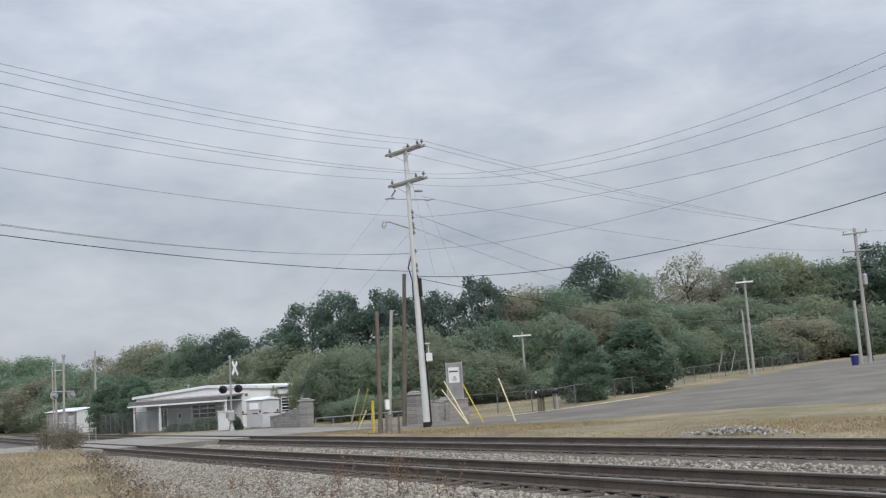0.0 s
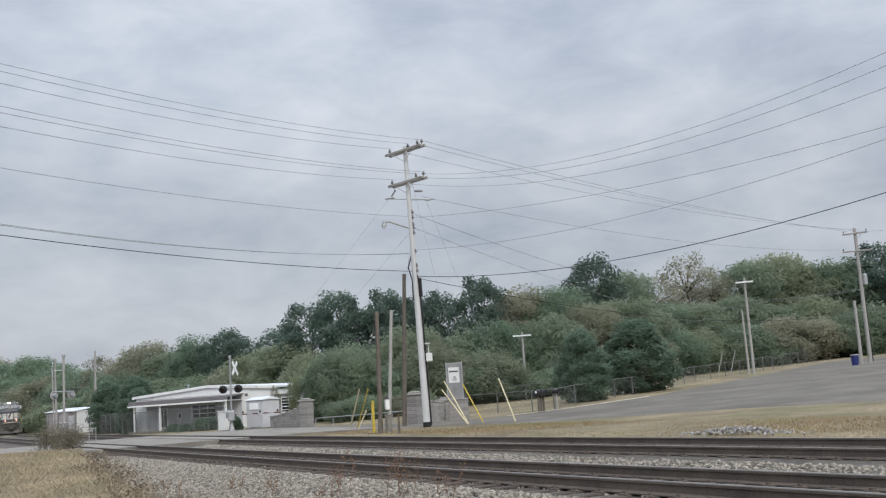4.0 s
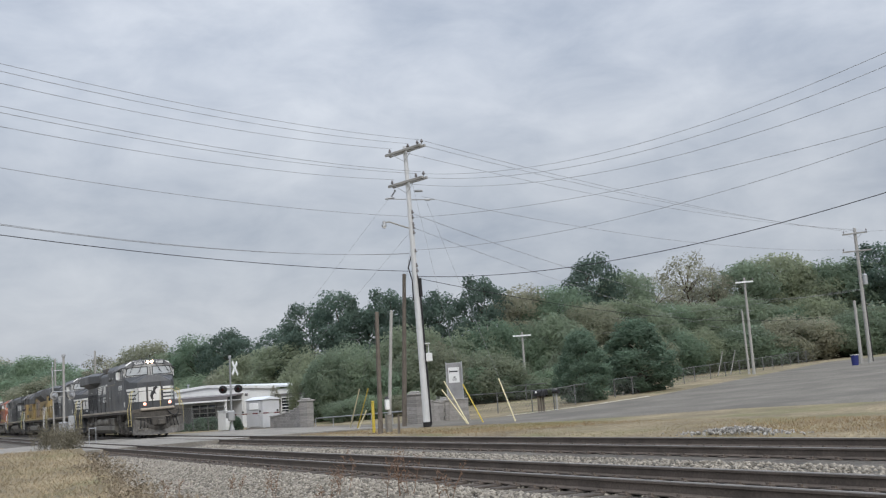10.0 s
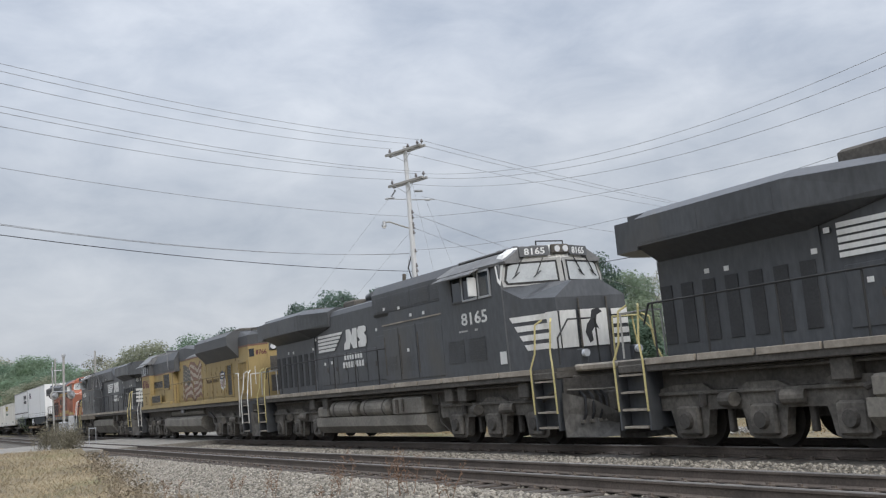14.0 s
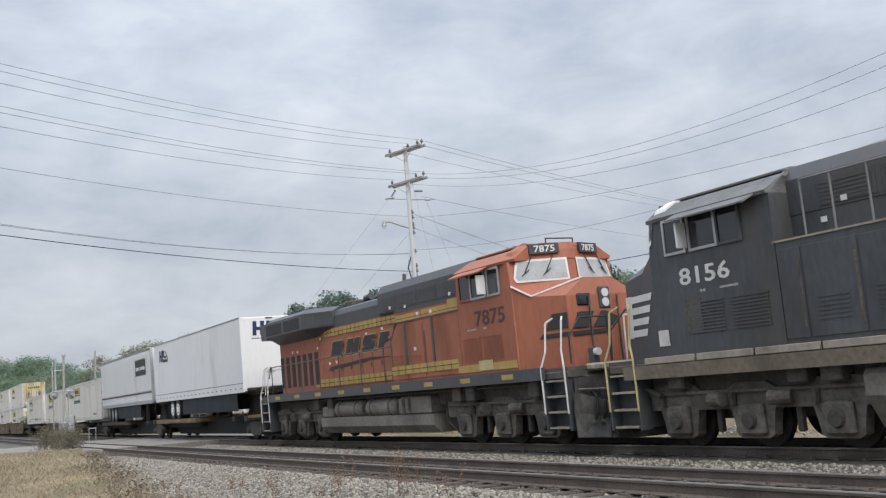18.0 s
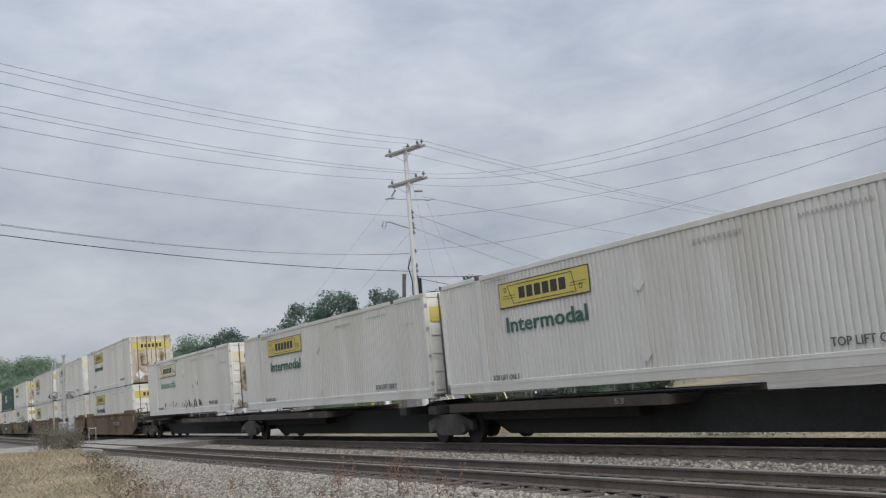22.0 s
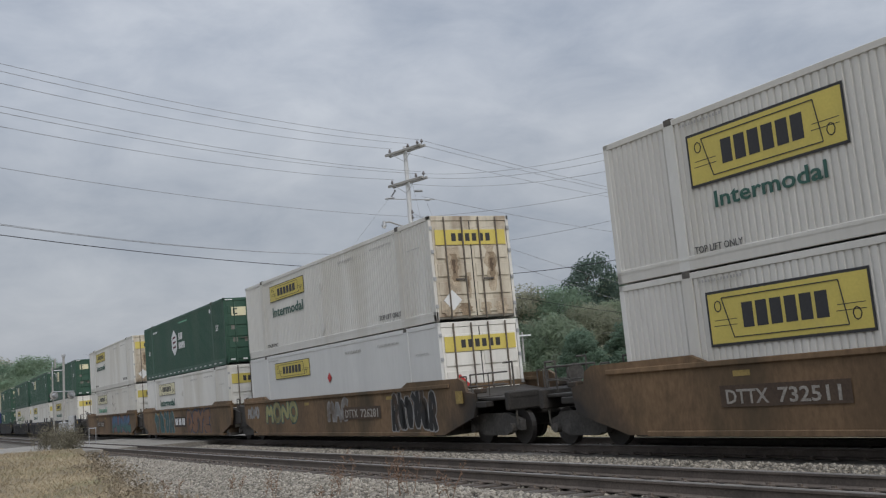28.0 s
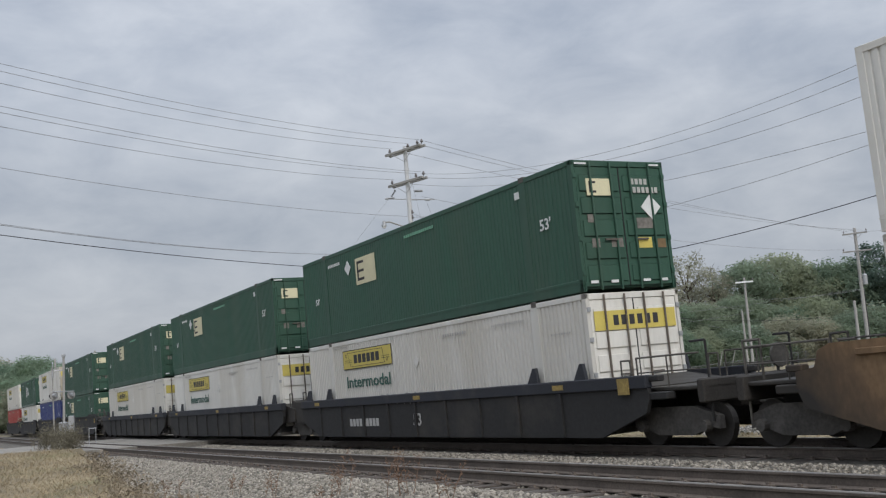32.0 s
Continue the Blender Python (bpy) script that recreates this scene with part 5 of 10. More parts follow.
M_SILL = material("dusty_tan_sill_stripe", (0.30, 0.265, 0.22), 0.8, var=0.25, scale=0.8, fine=10, bump=0.05, dirt=(0.12, 0.10, 0.085), dirt_amount=0.4)
M_TRUCK = material("grimy_black_truck_steel", (0.066, 0.061, 0.055), 0.9, var=0.35, scale=2.0, fine=14, bump=0.2, dirt=(0.06, 0.052, 0.045), dirt_amount=0.3)
M_SPINE_DARK = material("grimy_spine_car_paint", (0.046, 0.038, 0.032), 0.85, var=0.25, scale=0.7, fine=9, bump=0.08, dirt=(0.10, 0.075, 0.05), dirt_amount=0.3)
M_AWNING = material("grey_awning_paint", (0.17, 0.172, 0.175), 0.7, var=0.15, scale=2, bump=0.05)
M_FRAME = material("dusty_truck_casting", (0.122, 0.112, 0.098), 0.9, var=0.4, scale=1.6, fine=12, bump=0.25, dirt=(0.065, 0.06, 0.053), dirt_amount=0.5)
M_WHEEL = material("worn_wheel_steel", (0.04, 0.036, 0.032), 0.7, 0.2, var=0.25, scale=3, bump=0.05)
M_UP_YELLOW = material("faded_yellow_loco_paint", (0.315, 0.235, 0.105), 0.6, var=0.14, scale=0.8, fine=10, bump=0.05, dirt=(0.17, 0.12, 0.05), dirt_amount=0.35, streak=4)
M_UP_GREY = material("grey_loco_roof_paint", (0.082, 0.085, 0.09), 0.6, var=0.18, scale=1.0, bump=0.05)
M_BN_ORANGE = material("orange_loco_paint", (0.315, 0.112, 0.066), 0.6, var=0.14, scale=0.8, fine=10, bump=0.05, dirt=(0.17, 0.055, 0.025), dirt_amount=0.32, streak=4)
M_BN_YELLOW = material("yellow_loco_stripe", (0.40, 0.28, 0.085), 0.55, var=0.15, scale=2, bump=0.04, dirt=(0.25, 0.16, 0.03), dirt_amount=0.3)
M_BROWN_PRINT = material("weathered_brown_print", (0.085, 0.05, 0.042), 0.65, var=0.2, bump=0)
M_SCREEN = material("dark_intake_screen", (0.042, 0.043, 0.045), 0.8, var=0.25, scale=2, bump=0.1)
M_DEEP_RUST = material("deep_rust", (0.10, 0.06, 0.035), 0.9, var=0.4, scale=4, bump=0.1)
M_DARK_MAROON = material("dark_maroon_stripe", (0.045, 0.022, 0.028), 0.6, var=0.15, bump=0)
M_NAVY = material("navy_print", (0.02, 0.03, 0.075), 0.6, var=0.15, bump=0)
M_MAROON = material("maroon_print", (0.10, 0.02, 0.035), 0.6, var=0.15, bump=0)
M_FLAG_RED = material("faded_red_print", (0.175, 0.098, 0.072), 0.6, var=0.2, bump=0)
M_FLAG_WHITE = material("faded_white_print", (0.34, 0.29, 0.235), 0.6, var=0.2, bump=0)
M_HANDRAIL = material("yellow_handrail_paint", (0.46, 0.40, 0.19), 0.6, var=0.15, bump=0)
M_DARKRAIL = material("dark_handrail_paint", (0.03, 0.03, 0.03), 0.6, var=0.15, bump=0)
M_WINDSCREEN_TRIM = material("grimy_pale_grey_paint", (0.34, 0.34, 0.33), 0.6, var=0.15, scale=1.5, bump=0.03)
M_HEADLIGHT = material("lit_headlight_glass", (1.0, 0.72, 0.55), 0.2, var=0.02, bump=0, emit=9.0)
M_DITCH = material("lit_ditch_light_glass", (1.0, 0.42, 0.3), 0.2, var=0.02, bump=0, emit=2.4)
M_DIMLIGHT = material("unlit_headlight_glass", (0.55, 0.56, 0.58), 0.15, var=0.05, bump=0)
M_BOX_WHITE = material("white_container_paint", (0.565, 0.545, 0.50), 0.6, var=0.05, scale=0.6, fine=9, bump=0.05, dirt=(0.48, 0.455, 0.40), dirt_amount=0.36, streak=5, rand=0.06, tint=(0.58, 0.575, 0.55))
M_BOX_SMOOTH = material("plain_white_container_paint", (0.575, 0.575, 0.56), 0.55, var=0.04, scale=0.6, fine=9, bump=0.03, dirt=(0.50, 0.50, 0.49), dirt_amount=0.25, streak=5)
M_DOOR_RUSTY = material("rust_stained_door_paint", (0.50, 0.455, 0.37), 0.7, var=0.12, scale=1.1, fine=9, bump=0.06, dirt=(0.17, 0.105, 0.06), dirt_amount=0.62, streak=3)
M_BOX_DOOR = material("white_container_door_paint", (0.66, 0.645, 0.60), 0.6, var=0.08, scale=0.9, fine=9, bump=0.05, dirt=(0.20, 0.115, 0.06), dirt_amount=0.38, streak=4, rand=0.06)
M_BOX_GREEN = material("green_container_paint", (0.028, 0.077, 0.053), 0.55, var=0.12, scale=0.6, fine=9, bump=0.05, dirt=(0.045, 0.085, 0.06), dirt_amount=0.3, streak=5, rand=0.1)
M_BOX_BLUE = material("blue_container_paint", (0.03, 0.045, 0.16), 0.55, var=0.12, scale=0.6, fine=9, bump=0.05, streak=5)
M_BOX_RED = material("red_container_paint", (0.30, 0.05, 0.04), 0.55, var=0.12, scale=0.6, fine=9, bump=0.05, streak=5)
M_TRAILER = material("white_trailer_panel", (0.70, 0.705, 0.71), 0.45, var=0.04, scale=0.5, fine=9, bump=0.03, dirt=(0.52, 0.51, 0.49), dirt_amount=0.2, streak=4)
M_TRAILER_METAL = material("aluminium_trailer_rail", (0.42, 0.43, 0.44), 0.4, 0.6, var=0.12, scale=1.5, bump=0.05)
M_SIGN_YELLOW = material("yellow_container_decal", (0.53, 0.435, 0.11), 0.6, var=0.07, scale=2, bump=0, dirt=(0.45, 0.37, 0.12), dirt_amount=0.25)
M_SIGN_PALE = material("faded_pale_decal", (0.60, 0.56, 0.38), 0.6, var=0.07, scale=2, bump=0)
M_GREEN_PRINT = material("dark_green_print", (0.035, 0.10, 0.08), 0.6, var=0.12, bump=0)
M_FADED_GREEN = material("faded_green_print", (0.16, 0.36, 0.25), 0.65, var=0.12, bump=0)
M_PRINT = material("black_print", (0.035, 0.035, 0.038), 0.65, var=0.12, bump=0)
M_PRINT_WORN = material("worn_black_print", (0.10, 0.098, 0.095), 0.7, var=0.4, scale=14, bump=0)
M_PRINT_GREY = material("faded_grey_print", (0.38, 0.375, 0.36), 0.65, var=0.12, bump=0)
M_PRINT_WHITE = material("worn_white_print", (0.40, 0.40, 0.38), 0.7, var=0.15, bump=0)
M_WELL_BROWN = material("brown_well_car_paint", (0.148, 0.094, 0.052), 0.8, var=0.3, scale=0.6, fine=9, bump=0.06, dirt=(0.064, 0.047, 0.027), dirt_amount=0.5, streak=2, rand=0.12)
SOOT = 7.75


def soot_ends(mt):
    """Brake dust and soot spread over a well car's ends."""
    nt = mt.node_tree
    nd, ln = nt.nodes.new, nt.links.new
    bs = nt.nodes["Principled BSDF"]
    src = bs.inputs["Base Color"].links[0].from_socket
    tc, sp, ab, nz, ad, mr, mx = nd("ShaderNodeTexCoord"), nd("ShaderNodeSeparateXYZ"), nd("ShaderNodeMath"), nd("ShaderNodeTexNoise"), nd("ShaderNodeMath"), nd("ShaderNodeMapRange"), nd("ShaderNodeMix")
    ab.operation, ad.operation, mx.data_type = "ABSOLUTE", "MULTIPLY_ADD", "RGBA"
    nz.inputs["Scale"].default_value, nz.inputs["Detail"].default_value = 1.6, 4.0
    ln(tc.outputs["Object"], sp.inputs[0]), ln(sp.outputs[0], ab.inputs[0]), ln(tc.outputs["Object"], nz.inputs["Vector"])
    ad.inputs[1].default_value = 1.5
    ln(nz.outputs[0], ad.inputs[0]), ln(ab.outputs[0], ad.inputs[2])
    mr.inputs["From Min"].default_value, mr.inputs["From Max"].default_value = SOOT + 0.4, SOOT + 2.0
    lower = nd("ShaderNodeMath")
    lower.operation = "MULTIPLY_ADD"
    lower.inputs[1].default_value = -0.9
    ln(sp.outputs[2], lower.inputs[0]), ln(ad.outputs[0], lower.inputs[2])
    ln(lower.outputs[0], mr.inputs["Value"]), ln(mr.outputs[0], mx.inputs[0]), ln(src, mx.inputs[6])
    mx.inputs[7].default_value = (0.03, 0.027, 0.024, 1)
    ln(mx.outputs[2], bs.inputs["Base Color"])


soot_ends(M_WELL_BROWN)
M_WELL_DARK = material("sooty_navy_well_car_paint", (0.024, 0.0235, 0.0235), 0.8, var=0.25, scale=0.7, fine=9, bump=0.06, dirt=(0.05, 0.045, 0.04), dirt_amount=0.35)
M_PRINT_DULL = material("dusty_white_print", (0.27, 0.25, 0.22), 0.8, var=0.3, scale=5, bump=0)
M_WELL_BLUE = material("navy_well_car_band", (0.025, 0.027, 0.034), 0.75, var=0.2, scale=0.8, bump=0.05, dirt=(0.06, 0.055, 0.055), dirt_amount=0.35)
M_SPINE = material("tan_brown_spine_car_paint", (0.17, 0.115, 0.06), 0.85, var=0.25, scale=0.7, fine=9, bump=0.08, dirt=(0.06, 0.046, 0.036), dirt_amount=0.5)
M_PATCH = material("dark_brown_patch", (0.068, 0.046, 0.032), 0.8, var=0.25, scale=2, bump=0)
M_REFLECTOR = material("grimy_yellow_reflector", (0.27, 0.195, 0.065), 0.7, var=0.3, scale=4, bump=0)
M_PEEL = material("bare_dark_primer", (0.045, 0.032, 0.024), 0.8, var=0.2, bump=0)
M_GRAFF = [material("graffiti_" + n, c, 0.7, var=0.3, scale=1.2, bump=0, dirt=(0.095, 0.058, 0.034), dirt_amount=0.42) for n, c in (("teal", (0.042, 0.098, 0.1)), ("white", (0.26, 0.255, 0.245)), ("yellow", (0.40, 0.34, 0.06)), ("blue", (0.05, 0.085, 0.17)), ("black", (0.02, 0.02, 0.02)), ("violet", (0.15, 0.09, 0.115)), ("orange", (0.165, 0.088, 0.052)), ("lime", (0.27, 0.26, 0.12)), ("grey", (0.2, 0.2, 0.195)))]


def blended_spray(low, high, z0, z1):
    """Spray paint that goes over from one colour to another up the side of the car."""
    mt = material("graffiti_blend", low, 0.7, var=0.3, scale=1.2, bump=0)
    nt = mt.node_tree
    nd, ln = nt.nodes.new, nt.links.new
    bs = nt.nodes["Principled BSDF"]
    src = bs.inputs["Base Color"].links[0].from_socket
    tc, sp, mr, mx = nd("ShaderNodeTexCoord"), nd("ShaderNodeSeparateXYZ"), nd("ShaderNodeMapRange"), nd("ShaderNodeMix")
    mx.data_type = "RGBA"
    ln(tc.outputs["Object"], sp.inputs[0]), ln(sp.outputs[2], mr.inputs["Value"])
    mr.inputs["From Min"].default_value, mr.inputs["From Max"].default_value = z0, z1
    ln(mr.outputs[0], mx.inputs[0]), ln(src, mx.inputs[6])
    mx.inputs[7].default_value = (*high, 1)
    ln(mx.outputs[2], bs.inputs["Base Color"])
    return mt


M_GRAFF.append(blended_spray((0.045, 0.112, 0.105), (0.062, 0.112, 0.185), 0.75, 1.05))
LETTERS = {}


def text_shape(words, size, mat):
    """Flat lettering in the plane y = 0, read from -y, its lower left corner at the origin; returns mesh and width."""
    key = (words, size, mat.name)
    if key not in LETTERS:
        cu = bpy.data.curves.new("lettering", "FONT")
        cu.body, cu.size, cu.extrude, cu.resolution_u = words, size, 0.003, 2
        cu.offset = 0.016 if words[0] != "T" else 0.006
        ob = bpy.data.objects.new("lettering", cu)
        scene.collection.objects.link(ob)
        bpy.context.view_layer.update()
        me = bpy.data.meshes.new_from_object(ob.evaluated_get(bpy.context.evaluated_depsgraph_get()))
        bpy.data.objects.remove(ob)
        bpy.data.curves.remove(cu)
        me.transform(Matrix.Rotation(radians(90), 4, "X"))
        me.materials.clear()
        me.materials.append(mat)
        me.name = "lettering"
        LETTERS[key] = (me, max(v.co.x for v in me.vertices))
    return LETTERS[key]


def letter(words, x, y, z, width, height, mat, parent, side=-1):
    """Words on a side wall, from x, of the given width and height of capitals. side -1: read from -y."""
    me, w = text_shape(words, 1.0, mat)
    m = Matrix.Translation((x, y, z)) @ (Matrix.Rotation(math.pi, 4, "Z") if side > 0 else Matrix()) @ Matrix.Diagonal((width / w, 1, height / 0.72, 1))
    return part("lettering", me, None, parent, m=m)


def bars(name, parent, mat, x0, x1, y, z0, z1, count, side=-1, t=0.004, gap=0.25):
    """A word that is not spelled: a row of plain upright bars of its size."""
    sh = Shape()
    w = (x1 - x0) / count
    a, b = (y - t, y) if side < 0 else (y, y + t)
    for k in range(count):
        sh.box(x0 + k * w, x0 + (k + 1 - gap) * w, a, b, z0, z1)
    o = part(name, sh, mat, parent)
    o["kind"] = "stuff"
    return o


def plate(name, parent, mat, x0, x1, y, z0, z1, side=-1, t=0.006, label="", m=None):
    a, b = (y - t, y) if side < 0 else (y, y + t)
    return part(name, Shape().box(x0, x1, a, b, z0, z1), mat, parent, label, m)


def skewed(name, parent, mat, poly, y, side=-1, t=0.006):
    a, b = (y - t, y) if side < 0 else (y, y + t)
    return part(name, Shape().prism(poly, 1, a, b), mat, parent)


# ---- trucks and couplers ----
M_PLOUGH = material("dusty_plough_steel", (0.115, 0.11, 0.103), 0.85, var=0.4, scale=2.5, fine=14, bump=0.15, dirt=(0.05, 0.047, 0.043), dirt_amount=0.45, streak=2)
WHEEL_MESH = {}


def wheel_mesh(r):
    if r not in WHEEL_MESH:
        sh = Shape().rod((0, -0.065, 0), (0, 0.065, 0), r, r, 24)
        WHEEL_MESH[r] = sh.rod((0, -0.075, 0), (0, 0.075, 0), r * 0.35, r * 0.35, 12).mesh("wheel", M_WHEEL, False)
    return WHEEL_MESH[r]


def loco_truck(parent, xc):
    t = part("truck", Shape().box(xc - 2.6, xc + 2.6, -0.6, 0.6, 0.5, 0.95, 0.04), M_TRUCK, parent, "dusty three-axle truck")
    for s in (-1, 1):
        y0, y1 = sorted((s * 1.0, s * 1.2))
        prof = [(xc - 2.9, 0.95), (xc - 2.75, 1.12), (xc - 2.2, 1.2), (xc - 1.45, 1.2), (xc - 1.2, 1.06), (xc - 0.6, 1.06), (xc - 0.35, 1.18), (xc + 0.35, 1.18), (xc + 0.6, 1.06), (xc + 1.2, 1.06), (xc + 1.45, 1.2), (xc + 2.2, 1.2), (xc + 2.75, 1.12), (xc + 2.9, 0.95), (xc + 2.75, 0.72)]
        for k in (1, 0, -1):
            x = xc + 1.85 * k
            prof += [(x + 0.52, 0.72), (x + 0.46, 0.5), (x + 0.42, 0.26), (x + 0.3, 0.2), (x - 0.3, 0.2), (x - 0.42, 0.26), (x - 0.46, 0.5), (x - 0.52, 0.72)]
        prof.append((xc - 2.75, 0.72))
        sf = part("side_frame", Shape().prism(prof, 1, y0, y1), M_FRAME, t)
        part("frame_rib", Shape().box(xc - 2.7, xc + 2.7, *yb(s, 1.2, 1.26), 1.0, 1.07, 0.015), M_FRAME, sf)
        for k in (-1, 0, 1):
            x = xc + 1.85 * k
            part("wheel", wheel_mesh(0.52), None, t, m=Matrix.Translation((x, s * 0.76, 0.53)))
            b = part("axle_box", Shape().box(x - 0.3, x + 0.3, *yb(s, 1.18, 1.3), 0.26, 0.8, 0.04), M_FRAME, t)
            part("axle_cover", Shape().rod((x, s * 1.29, 0.53), (x, s * 1.37, 0.53), 0.17, 0.14, 14), M_TRUCK, b)
            part("spring", Shape().rod((x + 0.42, s * 1.24, 0.8), (x + 0.42, s * 1.24, 1.02), 0.08, 0.08, 8), M_TRUCK, b)
        for o in (-1, 1):
            part("brake_cylinder", Shape().rod((xc + o * 0.95, s * 1.22, 0.9), (xc + o * 0.55, s * 1.34, 0.9), 0.13, 0.13, 12), M_FRAME, t)
            part("brake_hanger", Shape().box(xc + o * 0.93 - 0.06, xc + o * 0.93 + 0.06, *yb(s, 1.0, 1.12), 0.3, 0.8, 0.02), M_TRUCK, t)
        part("damper", Shape().rod((xc + 2.2, s * 1.3, 1.0), (xc + 3.0, s * 1.3, 1.3), 0.06, 0.05, 8), M_TRUCK, t)
        part("sand_pipe", Shape().pipe([(xc - 2.8, s * 1.25, 1.35), (xc - 2.85, s * 1.2, 0.6), (xc - 2.5, s * 0.9, 0.15)], 0.025, 5), M_UNDER, t)
    return t


def car_truck(parent, xc, r=0.42):
    t = part("truck", Shape().box(xc - 0.25, xc + 0.25, -1.0, 1.0, 0.38, 0.72, 0.04), M_TRUCK, parent, "dark two-axle freight truck")
    for s in (-1, 1):
        y0, y1 = sorted((s * 0.93, s * 1.08))
        prof = [(xc - 1.2, 0.36), (xc - 1.2, 0.6), (xc - 0.6, 0.78), (xc + 0.6, 0.78), (xc + 1.2, 0.6), (xc + 1.2, 0.36), (xc + 0.95, 0.4), (xc + 0.5, 0.24), (xc - 0.5, 0.24), (xc - 0.95, 0.4)]
        part("side_frame", Shape().prism(prof, 1, y0, y1), M_TRUCK, t)
        for k in (-1, 1):
            x = xc + 0.89 * k
            part("wheel", wheel_mesh(r), None, t, m=Matrix.Translation((x, s * 0.76, r + 0.01)))
            part("bearing", Shape().rod((x, s * 1.06, r), (x, s * 1.2, r), 0.12, 0.11, 10), M_TRUCK, t)
        sp = Shape()
        for k in (-0.14, 0, 0.14):
            sp.rod((xc + k, s * 1.0, 0.3), (xc + k, s * 1.0, 0.55), 0.06, 0.06, 8)
        part("spring", sp, M_TRUCK, t)
    return t


def coupler(parent, x, d):
    return part("coupler", Shape().box(min(x, x - d * 0.7), max(x, x - d * 0.7), -0.1, 0.1, 0.78, 1.0, 0.02).box(min(x + d * 0.02, x - d * 0.25), max(x + d * 0.02, x - d * 0.25), -0.2, 0.2, 0.72, 1.05, 0.05), M_UNDER, parent)


# ---- locomotives ----
def handrail(parent, pts, posts, mat, z0):
    part("handrail", Shape().pipe(pts, 0.02, 6), mat, parent)
    for x, y, z in posts:
        part("stanchion", Shape().rod((x, y, z0), (x, y, z), 0.02, 0.02, 6), mat, parent)


def steps(parent, x, s, mat):
    """A stairwell at a corner of the walkway, with grab irons."""
    st = part("step_well", Shape().box(x - 0.42, x + 0.42, min(s * 0.9, s * 1.3), max(s * 0.9, s * 1.3), 0.4, 1.68, 0.02), M_LOCO_BLACK, parent)
    for k in range(4):
        part("step", Shape().box(x - 0.36, x + 0.36, min(s * 1.3, s * 1.54), max(s * 1.3, s * 1.54), 0.42 + k * 0.34, 0.46 + k * 0.34), M_SILL, st)
    for o in (-0.44, 0.44):
        part("step_side", Shape().box(x + o - 0.02, x + o + 0.02, min(s * 1.28, s * 1.55), max(s * 1.28, s * 1.55), 0.38, 1.62), M_LOCO_BLACK, st)
        part("grab_iron", Shape().pipe([(x + o, s * 1.56, 0.75), (x + o, s * 1.57, 1.75), (x + o * 0.7, s * 1.5, 2.1), (x + o * 0.7, s * 1.42, 2.75), (x + o * 0.4, s * 1.3, 2.85)], 0.022, 6), mat, st)


def pilot(parent, x, d, mat):
    """End sheet with a low plough, hoses and cut bars."""
    p = part("pilot", Shape().prism([(-1.42, 0.3), (1.42, 0.3), (1.45, 0.6), (1.42, 1.5), (-1.42, 1.5), (-1.45, 0.6)], 0, min(x, x + d * 0.06), max(x, x + d * 0.06)), M_TRUCK, parent, "grimy dark pilot sheet")
    outer = [(-1.52, 0.24, 0.02, 1.2), (-0.85, 0.18, 0.34, 0.98), (-0.32, 0.16, 0.6, 0.66), (0.32, 0.16, 0.6, 0.66), (0.85, 0.18, 0.34, 0.98), (1.52, 0.24, 0.02, 1.2)]
    v = []
    for y, zb, f0, zt in outer:
        v += [(x + d * (0.08 + f0), y, zb), (x + d * (0.02 + f0 * 0.55), y, zb + (zt - zb) * 0.55), (x + d * (0.07 + f0 * 0.7), y, zt), (x + d * 0.05, y, zb)]
    f = []
    for k in range(5):
        a, b = 4 * k, 4 * k + 4
        f += [(a, b, b + 1, a + 1), (a + 1, b + 1, b + 2, a + 2), (a + 2, b + 2, b + 3, a + 3), (a + 3, b + 3, b, a)]
    part("plough", Shape().add(v, [q if d > 0 else q[::-1] for q in f]), M_PLOUGH, p, "dusty grey snow plough")
    part("draft_pocket", Shape().box(min(x, x + d * 0.35), max(x, x + d * 0.35), -0.42, 0.42, 0.68, 1.18, 0.06), M_TRUCK, p)
    part("cut_bar", Shape().pipe([(x + d * 0.12, -1.4, 1.25), (x + d * 0.2, -0.5, 1.2), (x + d * 0.42, -0.1, 1.2), (x + d * 0.2, 0.5, 1.2), (x + d * 0.12, 1.4, 1.25)], 0.02, 5), M_TANK, p)
    for y in (-1.05, -0.85, -0.65, -0.5, 0.5, 0.65, 0.85, 1.05):
        part("air_hose", Shape().pipe([(x + d * 0.08, y, 1.2), (x + d * 0.26, y, 1.05), (x + d * 0.32, y * 1.05, 0.72), (x + d * 0.26, y * 1.1, 0.55)], 0.03, 6), M_BLACK, p)
        part("glad_hand", Shape().box(min(x + d * 0.2, x + d * 0.3), max(x + d * 0.2, x + d * 0.3), y * 1.1 - 0.04, y * 1.1 + 0.04, 0.5, 0.58, 0.01), M_TANK, p)
    part("jumper_cable", Shape().pipe([(x + d * 0.1, 0.5, 1.62), (x + d * 0.22, 0.75, 1.3), (x + d * 0.24, 1.0, 1.2), (x + d * 0.2, 1.2, 1.35), (x + d * 0.1, 1.25, 1.6)], 0.035, 6), M_BLACK, p)
    return p


def yb(s, a, b):
    """The two bounds across the car of a plate on the side s, in order."""
    return (s * a, s * b) if s > 0 else (-b, -a) if a < b else (s * a, s * b)


